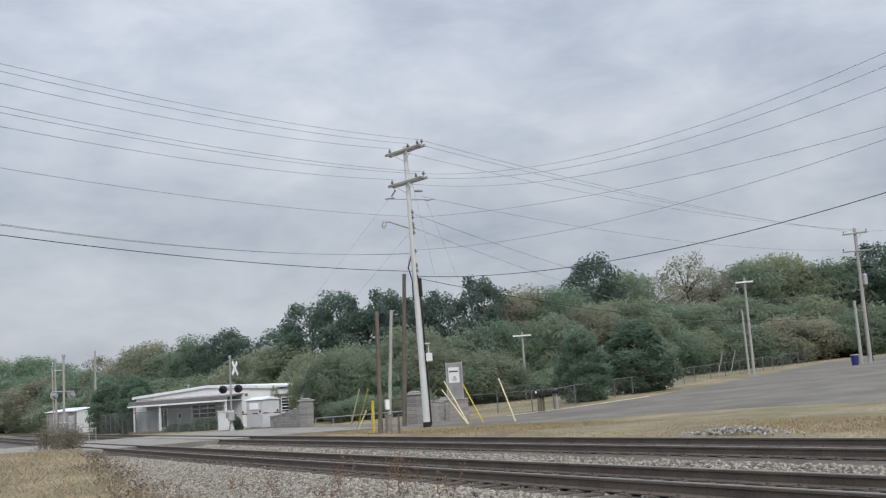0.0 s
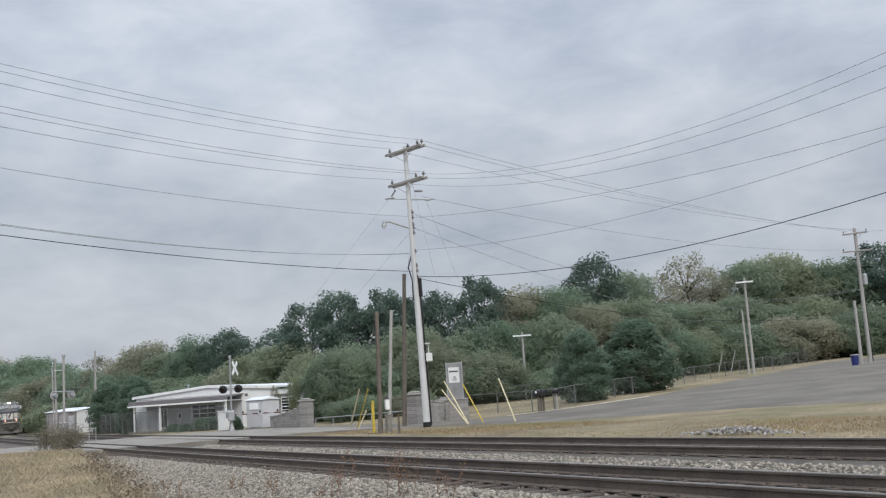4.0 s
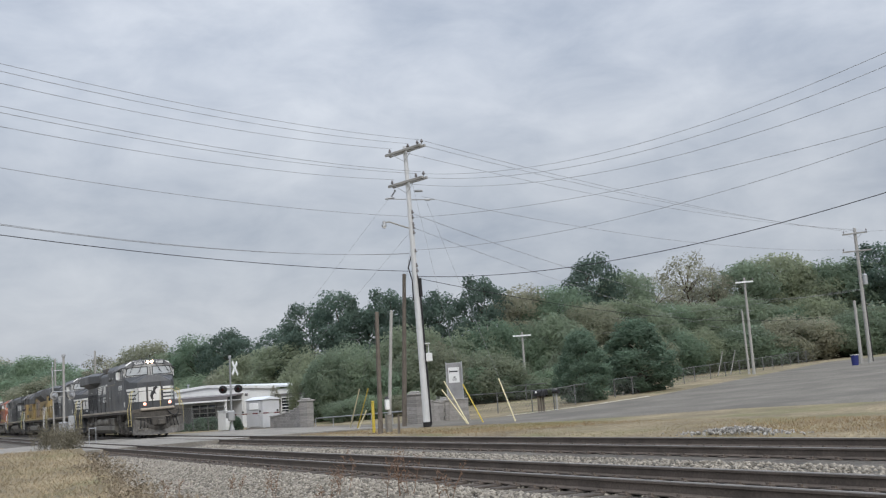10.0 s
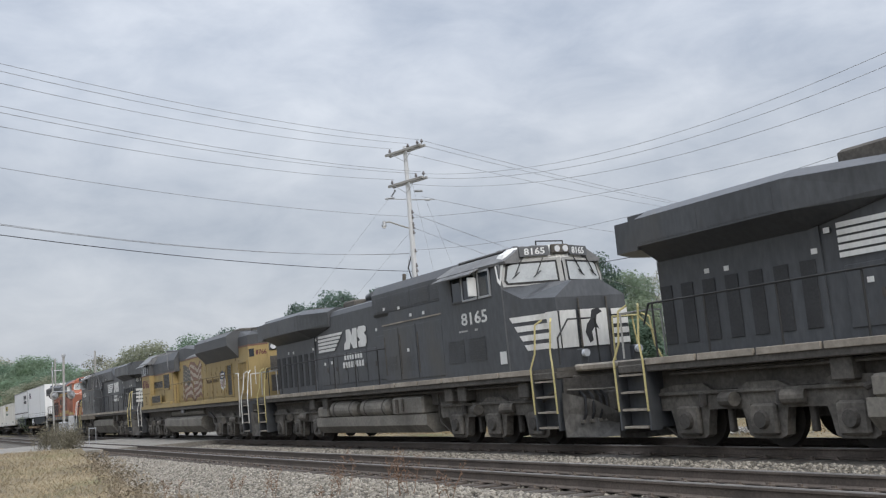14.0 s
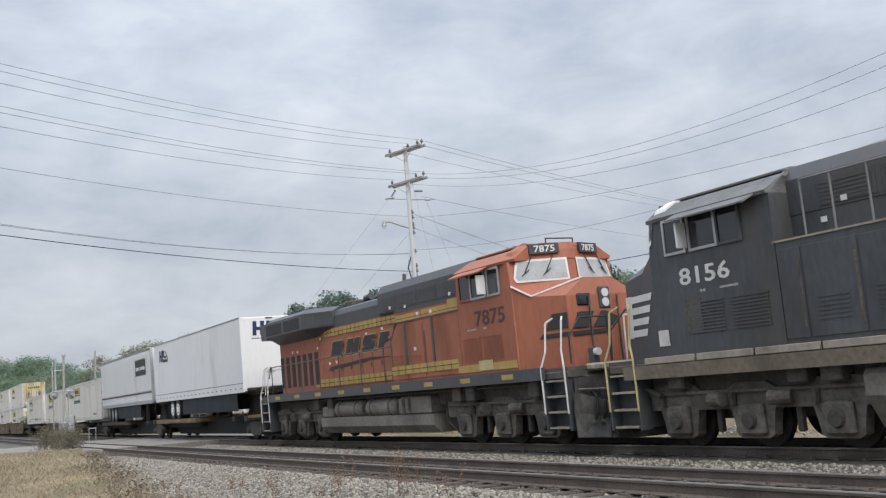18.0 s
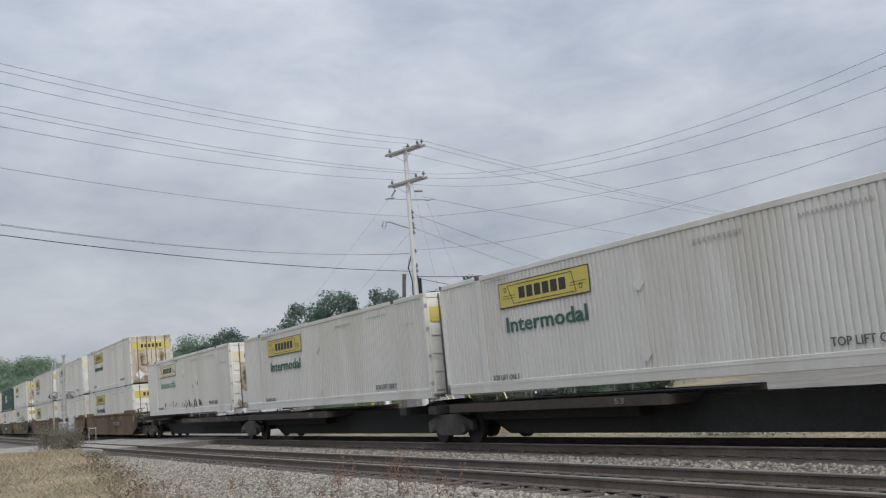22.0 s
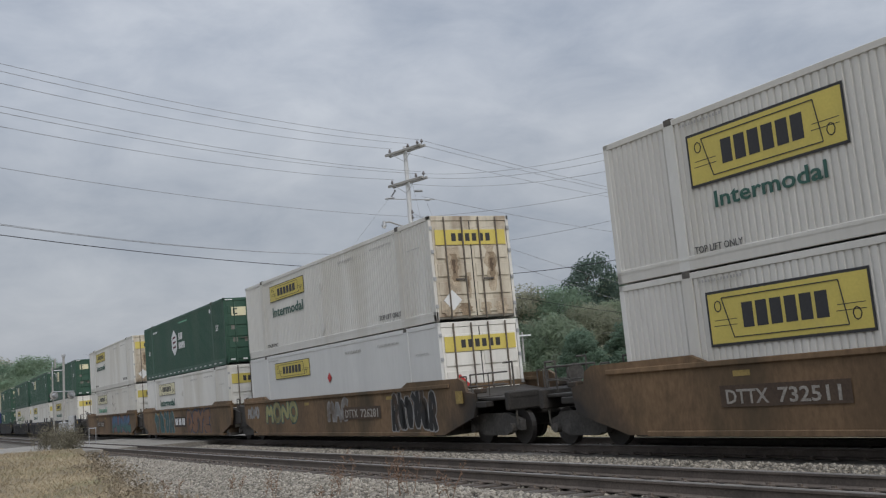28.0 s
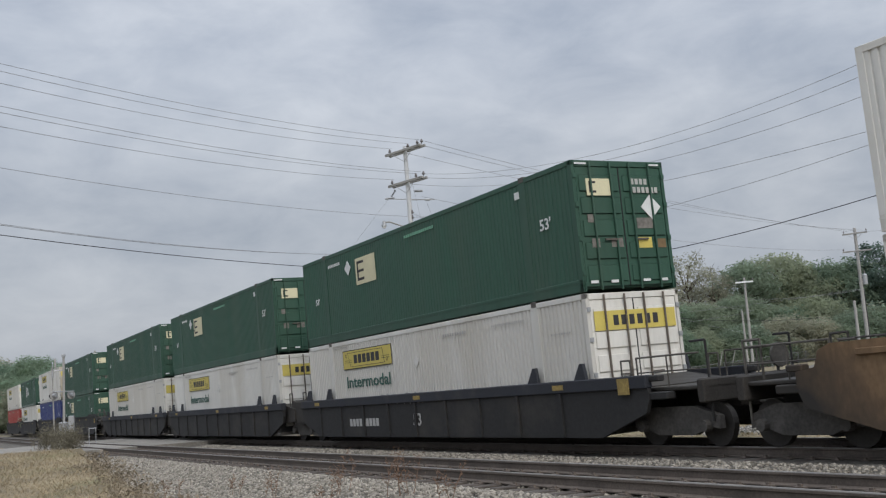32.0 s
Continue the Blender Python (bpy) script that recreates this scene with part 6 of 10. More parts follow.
def loft(rings, ends=True):
    """Skin over rings of points that match one another."""
    n = len(rings[0])
    v = [p for r in rings for p in r]
    f = [(k * n + i, k * n + (i + 1) % n, (k + 1) * n + (i + 1) % n, (k + 1) * n + i) for k in range(len(rings) - 1) for i in range(n)]
    if ends:
        f += [tuple(range(n - 1, -1, -1)), tuple(range((len(rings) - 1) * n, len(rings) * n))]
    return Shape().add(v, f)


def mirrored(half, x):
    """A closed ring across the car at x from the outline (y, z) of its +y half, from the bottom up."""
    return [(x, y, z) for y, z in half] + [(x, -y, z) for y, z in half[::-1]]


def side_rect(name, parent, mat, s, x0, x1, y, z0, z1, t=0.008, label="", c=0.0):
    a, b = sorted((s * y, s * (y + t)))
    return part(name, Shape().box(x0, x1, a, b, z0, z1, c), mat, parent, label)


def owner_blocks(parent, s, y, mat, edge):
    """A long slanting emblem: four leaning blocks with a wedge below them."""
    def lean(pts, x):
        return [(x + a + b * 0.55, 2.84 + b) for a, b in pts]
    blocks = ([(0, 0), (0.86, 0), (1.0, 0.16), (0.88, 0.26), (0.98, 0.38), (0.85, 0.51), (0, 0.51)], [(0, 0), (0.32, 0), (0.4, 0.2), (0.56, 0), (1.0, 0), (1.0, 0.51), (0.66, 0.51), (0.6, 0.3), (0.44, 0.51), (0, 0.51)],
              [(0, 0), (0.9, 0), (1.0, 0.14), (1.0, 0.3), (0.62, 0.36), (1.0, 0.4), (0.92, 0.51), (0.1, 0.51), (0, 0.38), (0, 0.24), (0.4, 0.17), (0, 0.12)], [(0, 0), (0.4, 0), (0.4, 0.16), (0.84, 0.22), (0.6, 0.34), (1.0, 0.38), (1.0, 0.51), (0, 0.51)])
    for k, b in enumerate(blocks):
        pts = lean(b, -4.42 + 1.27 * k)
        pts = pts if s < 0 else [(-p[0] - 3.4, p[1]) for p in pts]
        mx, mz = sum(p[0] for p in pts) / len(pts), sum(p[1] for p in pts) / len(pts)
        skewed("emblem_edge", parent, edge, [(mx + (p[0] - mx) * 1.06, mz + (p[1] - mz) * 1.12) for p in pts], s * y, s, 0.003)
        skewed("emblem_block", parent, mat, pts, s * (y + 0.003), s, 0.004)
    w = [(-4.7, 2.4), (-1.2, 2.56), (0.35, 2.58), (-1.2, 2.66), (-4.45, 2.52)]
    skewed("emblem_wedge", parent, mat, w if s < 0 else [(-p[0] - 3.4, p[1]) for p in w], s * y, s, 0.006)


def ge_loco(pal, lit, number, label, view=-1, fwd=0.0, wing=-10.4, stack=(-4.0, -2.7, 0.14), step=True):
    """A six-axle road locomotive with a wide nose, its front at +x. view: the side with its lettering; fwd: how far the cab stands
    forward; wing: the rear end of the radiator roof; stack: the exhaust box; step: an upright step up to the blower housing."""
    hood_m, cab_m, roof_m, rail_m = pal["hood"], pal["cab"], pal["roof"], pal["rail"]
    black = pal["band"] is None
    X = fwd
    R = 5.0 if black else 5.5
    C0 = 1.36 if view < 0 else 2.85
    W = 1.05
    e = thing("locomotive", label, "locomotive", group="locomotives")
    part("frame", Shape().box(-10.35, 10.05 + X * 0.4, -1.1, 1.1, 1.05, 1.55, 0.03).box(-10.3, 10.0 + X * 0.4, -1.52, 1.52, 1.5, 1.66, 0.02), M_UNDER, e)
    part("walkway", Shape().box(-10.3, 10.0 + X * 0.4, -1.5, 1.5, 1.66, 1.74), M_UNDER, e)
    for s in (-1, 1):
        for k in range(13 if s == view else 1):
            n = 13 if s == view else 1
            w = 18.5 / n
            side_rect("sill_stripe", e, pal["sill"], s, -9.4 + w * k, -9.4 + w * (k + 1) - (0.07 if n > 1 else 0), 1.5, 1.635, 1.76, 0.06, "", 0.008)
    coupler(e, 11.12 if not X else 10.9, 1), coupler(e, -11.12, -1)
    pilot(e, 10.05 + X * 0.4, 1, M_TANK), pilot(e, -10.35, -1, M_TANK)
    for s in (-1, 1):
        steps(e, 9.5 + X * 0.6, s, rail_m), steps(e, -9.9, s, rail_m)
    loco_truck(e, 6.75), loco_truck(e, -6.85)
    # tank and reservoirs between the trucks
    if view < 0:
        part("fuel_tank", Shape().prism([(-1.42, 0.55), (-1.2, 0.32), (1.2, 0.32), (1.42, 0.5), (1.42, 0.84), (-1.42, 0.84)], 0, -4.6, 3.5), M_TANK, e, "dusty grey fuel tank")
        part("tank_block", Shape().box(1.35, 3.3, -1.41, 1.41, 0.84, 1.34, 0.05), M_TANK, e)
        part("tank_block", Shape().box(-4.5, -3.6, -1.41, 1.41, 0.84, 1.2, 0.05), M_TANK, e)
        part("filler_pipe", Shape().rod((1.75, -1.44, 0.9), (1.75, -1.44, 1.28), 0.06).rod((2.1, -1.44, 0.95), (2.1, -1.44, 1.3), 0.04), M_UNDER, e)
        for x in (-3.45, -1.0):
            r = part("air_reservoir", Shape().rod((x, -1.18, 1.08), (x + 0.14, -1.18, 1.08), 0.17, 0.27, 18).rod((x + 0.14, -1.18, 1.08), (x + 1.95, -1.18, 1.08), 0.27, 0.27, 18).rod((x + 1.95, -1.18, 1.08), (x + 2.1, -1.18, 1.08), 0.27, 0.17, 18), M_TANK, e, "dusty air reservoir")
            for o in (0.4, 1.7):
                part("strap", Shape().rod((x + o, -1.18, 1.08), (x + o + 0.07, -1.18, 1.08), 0.282, 0.282, 18), M_UNDER, r)
    else:
        part("fuel_tank", Shape().prism([(-1.42, 0.87), (-1.1, 0.36), (1.1, 0.36), (1.42, 0.87), (1.42, 1.2), (1.34, 1.28), (-1.34, 1.28), (-1.42, 1.2)], 0, -3.45, 4.2), M_TANK, e, "long dusty grey fuel tank")
    pipes = Shape()
    for z, y in ((1.42, 1.3), (1.46, 1.2)):
        pipes.rod((-9.0, view * y, z), (9.0, view * y, z), 0.03, 0.03, 6)
    part("train_pipe", pipes, M_UNDER, e)
    for x in (-5.2, -4.0, 4.6, 5.3, 8.2):
        part("underframe_box", Shape().box(x, x + 0.42, min(view * 1.0, view * 1.42), max(view * 1.0, view * 1.42), 1.12, 1.5, 0.03), M_UNDER, e)
    # engine hood with rounded shoulders
    part("main_hood", Shape().prism([(-0.95, 1.74), (0.95, 1.74), (0.95, 4.22), (0.86, 4.38), (0.62, 4.46), (-0.62, 4.46), (-0.86, 4.38), (-0.95, 4.22)], 0, -5.6, C0 + 0.04), hood_m, e)
    top = [(0.95, 3.83), (0.965, 4.22), (0.875, 4.39), (0.63, 4.475)]
    if not black:
        part("hood_top", loft([mirrored(top, -5.6), mirrored(top, C0 + 0.04)]), roof_m, e)
    # full-width equipment cabinet behind the cab, the blower housing above it
    part("equipment_cabinet", Shape().box(C0, R + 0.05 + X, -1.5, 1.5, 1.74, 3.47, 0.02), hood_m, e)
    low = [(0.98, 3.82), (W, 3.9), (W, 4.5), (W - 0.16, 4.74), (0.6, 4.78)]
    fade = [(0.97, 3.82), (0.98, 3.9), (0.98, 4.2), (0.9, 4.38), (0.6, 4.47)]
    if step:
        part("blower_housing", loft([mirrored(low, -0.2), mirrored(low, R + 0.15 + X)]), roof_m if not black else hood_m, e)
    else:
        part("blower_housing", loft([mirrored(fade, -2.1), mirrored(low, -1.7), mirrored(low, R + 0.15 + X)]), roof_m if not black else hood_m, e)
    part("upper_cabinet", Shape().box(C0 - 0.5, R + 0.1 + X, 0.015 - W, W - 0.015, 3.46, 3.95, 0.01), hood_m, e)
    # radiator: flared under a deep roof that ends behind the hood
    small = [(0.98, 3.9), (1.0, 4.0), (1.02, 4.4), (0.7, 4.55)]
    large = [(1.0, 3.62), (1.515, 3.93), (1.515, 4.47), (1.16, 4.64)]
    plan = [(-5.4, 0.98), (-9.37, 0.98), (-10.05, 0.36), (-10.05, -0.36), (-9.37, -0.98), (-5.4, -0.98)]
    part("rear_hood", Shape().prism(plan, 2, 1.74, 4.2), hood_m, e)
    part("radiator_roof", loft([mirrored(large, -9.3), mirrored(large, -5.6), mirrored(small, -3.9)]), roof_m, e, "dark flared radiator roof")
    slab = [(-9.28, 1.52), (wing + 0.5, 1.52), (wing, 0.72), (wing, -0.72), (wing + 0.5, -1.52), (-9.28, -1.52)]
    part("rear_overhang", Shape().prism(slab, 2, 3.86, 4.46), roof_m, e)
    part("rear_cap", Shape().prism([(-9.28, 1.2), (wing + 0.55, 1.2), (wing + 0.2, 0.6), (wing + 0.2, -0.6), (wing + 0.55, -1.2), (-9.28, -1.2)], 2, 4.46, 4.62), roof_m, e)
    part("radiator_vent", Shape().box(-9.4, -5.6, -0.8, 0.8, 4.62, 4.7, 0.02), M_UNDER, e)
    for s in (-1, 1):
        for x0, x1 in ((-9.3, -7.6), (-7.4, -5.8)):
            side_rect("radiator_screen", e, M_LOCO_BLACK if black else M_SCREEN, s, x0, x1, 1.514, 3.98, 4.38)
    part("exhaust_box", Shape().box(stack[0], stack[1], -0.55, 0.55, 4.44, 4.62 + stack[2], 0.05), M_UNDER, e, "sooty exhaust box")
    hx = stack[1] + 0.5
    h = part("horn", Shape().box(hx, hx + 0.15, -0.35, 0.35, 4.45, 4.56), M_LOCO_BLACK, e)
    for y, d in ((-0.3, 1), (-0.1, -1), (0.1, 1), (0.3, -1)):
        part("bell", Shape().rod((hx + 0.07 - 0.15 * d, y, 4.66), (hx + 0.07 + 0.42 * d, y, 4.69), 0.04, 0.12, 10), M_LOCO_BLACK, h)
    for s in (-1, 1):
        n = 8 if s == view else 0
        for k in range(n):
            x = -5.0 + k * 0.79
            d = side_rect("hood_door", e, hood_m, s, x, x + 0.745, 0.95, 1.92, 2.93 if k < 6 else 3.25, 0.022, "", 0.006)
            part("latch", Shape().box(x + 0.64, x + 0.69, *yb(s, 0.972, 0.99), 2.35, 2.5), M_UNDER, d)
        for k in range(7):
            x = -9.35 + k * 0.58
            side_rect("screen_door", e, M_SCREEN, s, x, x + 0.32, 0.98, 1.98, 3.12, 0.02, "", 0.006)
        if s != view:
            continue
        for x in (-0.05, 1.25, 2.5, 3.75):
            d = side_rect("louvre_panel", e, M_LOCO_BLACK, s, x, x + 1.12, W, 3.94, 4.38, 0.012, "", 0.005)
            lv = Shape()
            for k in range(6):
                lv.box(x + 0.06, x + 1.06, *yb(s, W + 0.012, W + 0.023), 3.97 + k * 0.065, 4.0 + k * 0.065)
            part("louvre", lv, roof_m, d)["kind"] = "stuff"
        for x0, x1 in ((C0 + 0.06, C0 + 1.0), (C0 + 1.06, C0 + 2.1), (C0 + 2.16, R - 0.02 + X)):
            side_rect("cabinet_door", e, hood_m, s, x0, x1, 1.5, 1.84, 3.32, 0.018, "", 0.006)
            side_rect("hinge", e, M_UNDER, s, x0 + 0.02, x0 + 0.07, 1.515, 2.0, 3.1, 0.014)
        for x, z0 in ((C0 + 0.2, 2.15), (C0 + 1.3, 2.1)):
            lv = Shape()
            for k in range(6):
                lv.box(x, x + 0.6, *yb(s, 1.518, 1.53), z0 + k * 0.07, z0 + 0.035 + k * 0.07)
            part("louvre", lv, hood_m, e)["kind"] = "stuff"
        side_rect("cabinet_rim", e, M_SILL if black else roof_m, s, C0, R + 0.05 + X, 1.5, 3.44, 3.475, 0.02)
        for x, z, y in ((0.6, 3.96, W + 0.015), (1.6, 3.9, W + 0.015), (2.3, 3.62, W), (3.1, 3.6, W), (4.3, 3.95, W + 0.015), (4.75, 3.68, W), (-0.3, 3.42, 0.95), (-1.5, 3.35, 0.95), (-5.3, 3.5, 0.98), (-5.6, 3.2, 0.98), (-7.6, 3.2, 0.98), (-8.1, 3.22, 0.98), (2.9, 2.6, 1.52), (-4.6, 2.6, 0.975), (-4.0, 2.62, 0.975)):
            side_rect("notice", e, M_LOCO_WHITE, s, x, x + 0.12, y, z, z + 0.09, 0.012)
    # cab, swept back on both sides of a central edge
    def ring(x_mid, x_out, y_out, z, back=R):
        return [(back + X, -y_out, z), (x_out + X, -y_out, z), (x_mid + X, -0.12, z), (x_mid + X, 0.12, z), (x_out + X, y_out, z), (back + X, y_out, z)]
    cab = part("cab", loft([ring(8.35, 8.1, 1.52, 1.74), ring(8.55, 8.08, 1.52, 3.72), ring(8.48, 8.0, 1.5, 4.3), ring(8.38, 7.95, 1.1, 4.6)]), cab_m, e)
    roof_c = M_CABROOF if black else cab_m
    part("cab_roof", loft([mirrored([(1.56, 4.3), (1.58, 4.36), (1.04, 4.66), (0.6, 4.74)], R + X), mirrored([(1.56, 4.3), (1.58, 4.36), (1.04, 4.66), (0.6, 4.74)], 7.75 + X), mirrored([(1.4, 4.32), (1.42, 4.38), (1.0, 4.66), (0.6, 4.74)], 8.2 + X)]), roof_c, cab, "cab roof with the sky's sheen in its grey" if black else "")
    part("roof_deck", Shape().box(R + 0.1 + X, 7.9 + X, -0.9, 0.9, 4.72, 4.765, 0.01), roof_c, cab)
    brow = part("brow", loft([ring(8.5, 8.02, 1.42, 4.32, 7.72), ring(8.46, 8.0, 1.3, 4.56, 7.72), ring(8.4, 7.96, 1.0, 4.72, 7.72)]), pal["brow"], cab, "pale panel over the windscreen" if black else "")
    for s in (-1, 1):
        ss = 1 if s > 0 else -1

        def screen(a, z, lift):
            """A place on the swept windscreen: a metres from the middle."""
            return (8.55 - 0.34 * (a - 0.12) - 0.12 * (z - 3.72) + lift + X, s * a, z)

        def pane(pts, lift):
            return Shape().add([screen(a, z, lift) for a, z in pts], [tuple(range(len(pts)))[::ss]])
        if black:
            part("windscreen_surround", pane([(0.02, 3.76), (1.46, 3.76), (1.5, 4.0), (1.36, 4.4), (0.02, 4.4)], 0.022), M_WINDSCREEN_TRIM, cab, "pale grey panel round the windscreen")
            part("corner_panel", Shape().add([(8.1 + X, s * 1.535, 3.8), (7.98 + X, s * 1.535, 3.9), (7.9 + X, s * 1.525, 4.28), (8.04 + X, s * 1.4, 4.4), (8.12 + X, s * 1.42, 4.3)], [(0, 1, 2, 3, 4)[::ss]]), M_LOCO_WHITE, cab, "white cab corner panel")
        part("gasket", pane([(0.13, 3.8), (1.38, 3.8), (1.43, 3.9), (1.34, 4.28), (1.26, 4.34), (0.13, 4.34)], 0.03), M_BLACK if black else M_LOCO_WHITE, cab)
        part("windscreen", pane([(0.18, 3.85), (1.34, 3.85), (1.38, 3.92), (1.29, 4.25), (1.22, 4.29), (0.18, 4.29)], 0.038), M_WINDSCREEN, cab, "windscreen with a pale sky reflection in its colour")
        for a in (0.45, 0.95):
            part("wiper", Shape().rod(screen(a, 4.42, 0.06), screen(a + 0.22, 4.02, 0.07), 0.013, 0.015, 5).rod(screen(a + 0.1, 4.1, 0.07), screen(a + 0.3, 3.95, 0.07), 0.012, 0.012, 4), M_BLACK, cab)
        nb = part("number_board", Shape().add([screen(a, z, d) for d in (0.02, 0.09) for a, z in ((0.3, 4.46), (1.0, 4.46), (1.0, 4.7), (0.3, 4.7))], [(0, 1, 2, 3), (7, 6, 5, 4), (0, 4, 5, 1), (1, 5, 6, 2), (2, 6, 7, 3), (3, 7, 4, 0)]), M_INK if not black else M_UP_GREY, brow)
        me, w = text_shape(number, 1.0, M_SIGNFACE)
        turn = math.atan2(0.34, 1.0)
        m = Matrix.Translation(screen(0.9 if s < 0 else 0.38, 4.5, 0.094)) @ Matrix.Rotation(radians(90) - s * -turn, 4, "Z") @ Matrix.Diagonal((0.52 / w, 1, 0.16 / 0.72, 1))
        part("lettering", me, None, nb, m=m)
        for x0, x1 in ((5.72, 6.2), (6.3, 6.92), (7.1, 7.58)):
            wn = side_rect("side_window", cab, GLASS, s, x0 + X, x1 + X, 1.522, 3.66, 4.24, 0.012)
            a, b = sorted((s * 1.52, s * 1.556))
            fr = Shape()
            fr.box(x0 - 0.05 + X, x1 + 0.05 + X, a, b, 4.24, 4.29).box(x0 - 0.05 + X, x1 + 0.05 + X, a, b, 3.61, 3.66).box(x0 - 0.05 + X, x0 + X, a, b, 3.66, 4.24).box(x1 + X, x1 + 0.05 + X, a, b, 3.66, 4.24)
            part("window_frame", fr, M_TRAILER_METAL if x0 > 6.2 else cab_m, wn)
        part("awning", Shape().add([(x + X, s * y, z - d) for d in (0, 0.03) for x, y, z in ((R + 0.25, 1.54, 4.36), (7.2, 1.54, 4.36), (7.2, 1.86, 4.22), (R + 0.25, 1.86, 4.22))], [(0, 1, 2, 3), (7, 6, 5, 4), (0, 4, 5, 1), (1, 5, 6, 2), (2, 6, 7, 3), (3, 7, 4, 0)]), roof_c, cab)
        part("mirror", Shape().box(6.98 + X, 7.03 + X, *yb(s, 1.56, 1.8), 3.68, 4.15, 0.01), M_SIGNFACE, cab)
        if s == view:
            for x0 in ((5.25, 6.3) if black else (5.65, 6.65)):
                sd = Shape()
                for k in range(10):
                    sd.box(x0 + X, x0 + 0.85 + X, *yb(s, 1.522, 1.54), 2.12 + k * 0.06, 2.15 + k * 0.06)
                part("louvre", sd, cab_m, cab)["kind"] = "stuff"
            a, b, c, d = (6.06 + X, 7.34 + X, 3.03, 0.31) if black else (6.3, 7.72, 2.96, 0.37)
            letter(number, a if s < 0 else b, s * 1.526, c, b - a, d, pal["num"], cab, s)
            bars("stencil_print", cab, M_PRINT_GREY, 5.9 + X, 6.35 + X, s * 1.524, 2.86, 2.9, 8, s)
            bars("stencil_print", cab, M_PRINT_GREY, 6.7 + X, 6.85 + X, s * 1.524, 2.85, 2.9, 2, s)
    # nose: hollow below the windscreens, ridge along the middle
    N = [(8.06, 1.5, 1.74), (9.56, 0.98, 1.74), (9.5, 1.0, 3.34), (8.6, 1.3, 3.42), (8.06, 1.505, 3.72), (8.5, 0.4, 3.8), (9.38, 0.4, 3.74)]
    v = [(x + X, -y, z) for x, y, z in N] + [(x + X, y, z) for x, y, z in N]
    f = [(0, 1, 2, 3), (0, 3, 4), (3, 5, 4), (3, 2, 6), (3, 6, 5)]
    nose = part("nose", Shape().add(v, f + [tuple(i + 7 for i in q[::-1]) for q in f] + [(1, 8, 9, 2), (2, 9, 13, 6), (6, 13, 12, 5)]), pal["nose"], e)

    def flank(x, z, s, lift=0.012):
        """A place on the tapering side of the nose."""
        k = (x - 8.06) / 1.5
        return (x + X, s * (1.5 - 0.52 * k + lift), z)
    if black:
        for k in range(4):
            z0 = 2.2 + k * 0.225
            z1 = z0 + 0.135
            for s in (-1, 1):
                a = 8.62 - 0.12 * k
                q = [flank(a + 0.03, z0, s), flank(9.32, z0, s), flank(9.32, z1, s), flank(a - 0.05, z1, s)]
                part("nose_stripe", Shape().add(q, [(0, 1, 2, 3) if s < 0 else (3, 2, 1, 0)]), M_LOCO_WHITE, nose)
            part("nose_stripe", Shape().box(9.57 + X, 9.582 + X, 0.5, 0.97, z0, z1), M_LOCO_WHITE, nose)
        for s in (-1, 1):
            q = [flank(9.32, 2.18, s, 0.014), flank(9.56, 2.18, s, 0.014), flank(9.54, 3.03, s, 0.014), flank(9.22, 3.03, s, 0.014)]
            part("nose_panel", Shape().add(q, [(0, 1, 2, 3) if s < 0 else (3, 2, 1, 0)]), M_LOCO_WHITE, nose)
        part("nose_panel", Shape().box(9.565 + X, 9.582 + X, -0.97, -0.52, 2.18, 3.03), M_LOCO_WHITE, nose, "white nose panel")
        part("nose_panel", Shape().box(9.565 + X, 9.582 + X, -0.44, 0.36, 2.18, 3.03), M_LOCO_WHITE, nose, "white nose panel with a dark emblem")
        part("emblem", Shape().prism([(-0.2, 2.25), (-0.1, 2.3), (-0.12, 2.5), (-0.02, 2.62), (0.1, 2.55), (0.02, 2.72), (0.06, 2.88), (0.22, 2.95), (0.12, 3.05), (-0.08, 3.0), (-0.12, 2.8), (-0.24, 2.68), (-0.3, 2.5)], 0, 9.582 + X, 9.588 + X), M_PRINT, nose)
        side_rect("cab_notice", e, M_LOCO_WHITE, view, 7.78 + X, 8.06 + X, 1.53, 1.95, 2.25)
    else:
        for s in (-1, 1):
            part("nose_line", Shape().pipe([(8.1 + X, s * 1.52, 3.72), (8.6 + X, s * 1.31, 3.43), (9.4 + X, s * 0.4, 3.755)], 0.025, 5), M_LOCO_WHITE, nose, "white line along the nose edge")
            q = [flank(8.72, 2.42, s), flank(9.5, 2.42, s), flank(9.5, 2.52, s), flank(8.8, 2.52, s)]
            part("emblem", Shape().add(q, [(0, 1, 2, 3) if s < 0 else (3, 2, 1, 0)]), M_PRINT, nose)
            q = [flank(8.9, 2.6, s), flank(9.5, 2.6, s), flank(9.5, 2.96, s), flank(9.1, 2.96, s)]
            part("emblem", Shape().add(q, [(0, 1, 2, 3) if s < 0 else (3, 2, 1, 0)]), M_PRINT, nose)
        part("emblem", Shape().prism([(-0.95, 2.42), (0.1, 2.46), (0.1, 2.54), (-0.95, 2.52)], 0, 9.56, 9.572), M_PRINT, nose)
        part("emblem", Shape().prism([(-0.9, 2.6), (-0.5, 2.6), (-0.3, 2.95), (-0.75, 2.95)], 0, 9.56, 9.572), M_PRINT, nose)
        part("emblem", Shape().prism([(-0.35, 2.6), (0.25, 2.6), (0.4, 2.78), (0.0, 2.95), (-0.1, 2.95)], 0, 9.56, 9.572), M_PRINT, nose)
        part("nose_window", Shape().box(9.5, 9.545, -0.72, -0.34, 3.1, 3.36, 0.02), GLASS, nose)
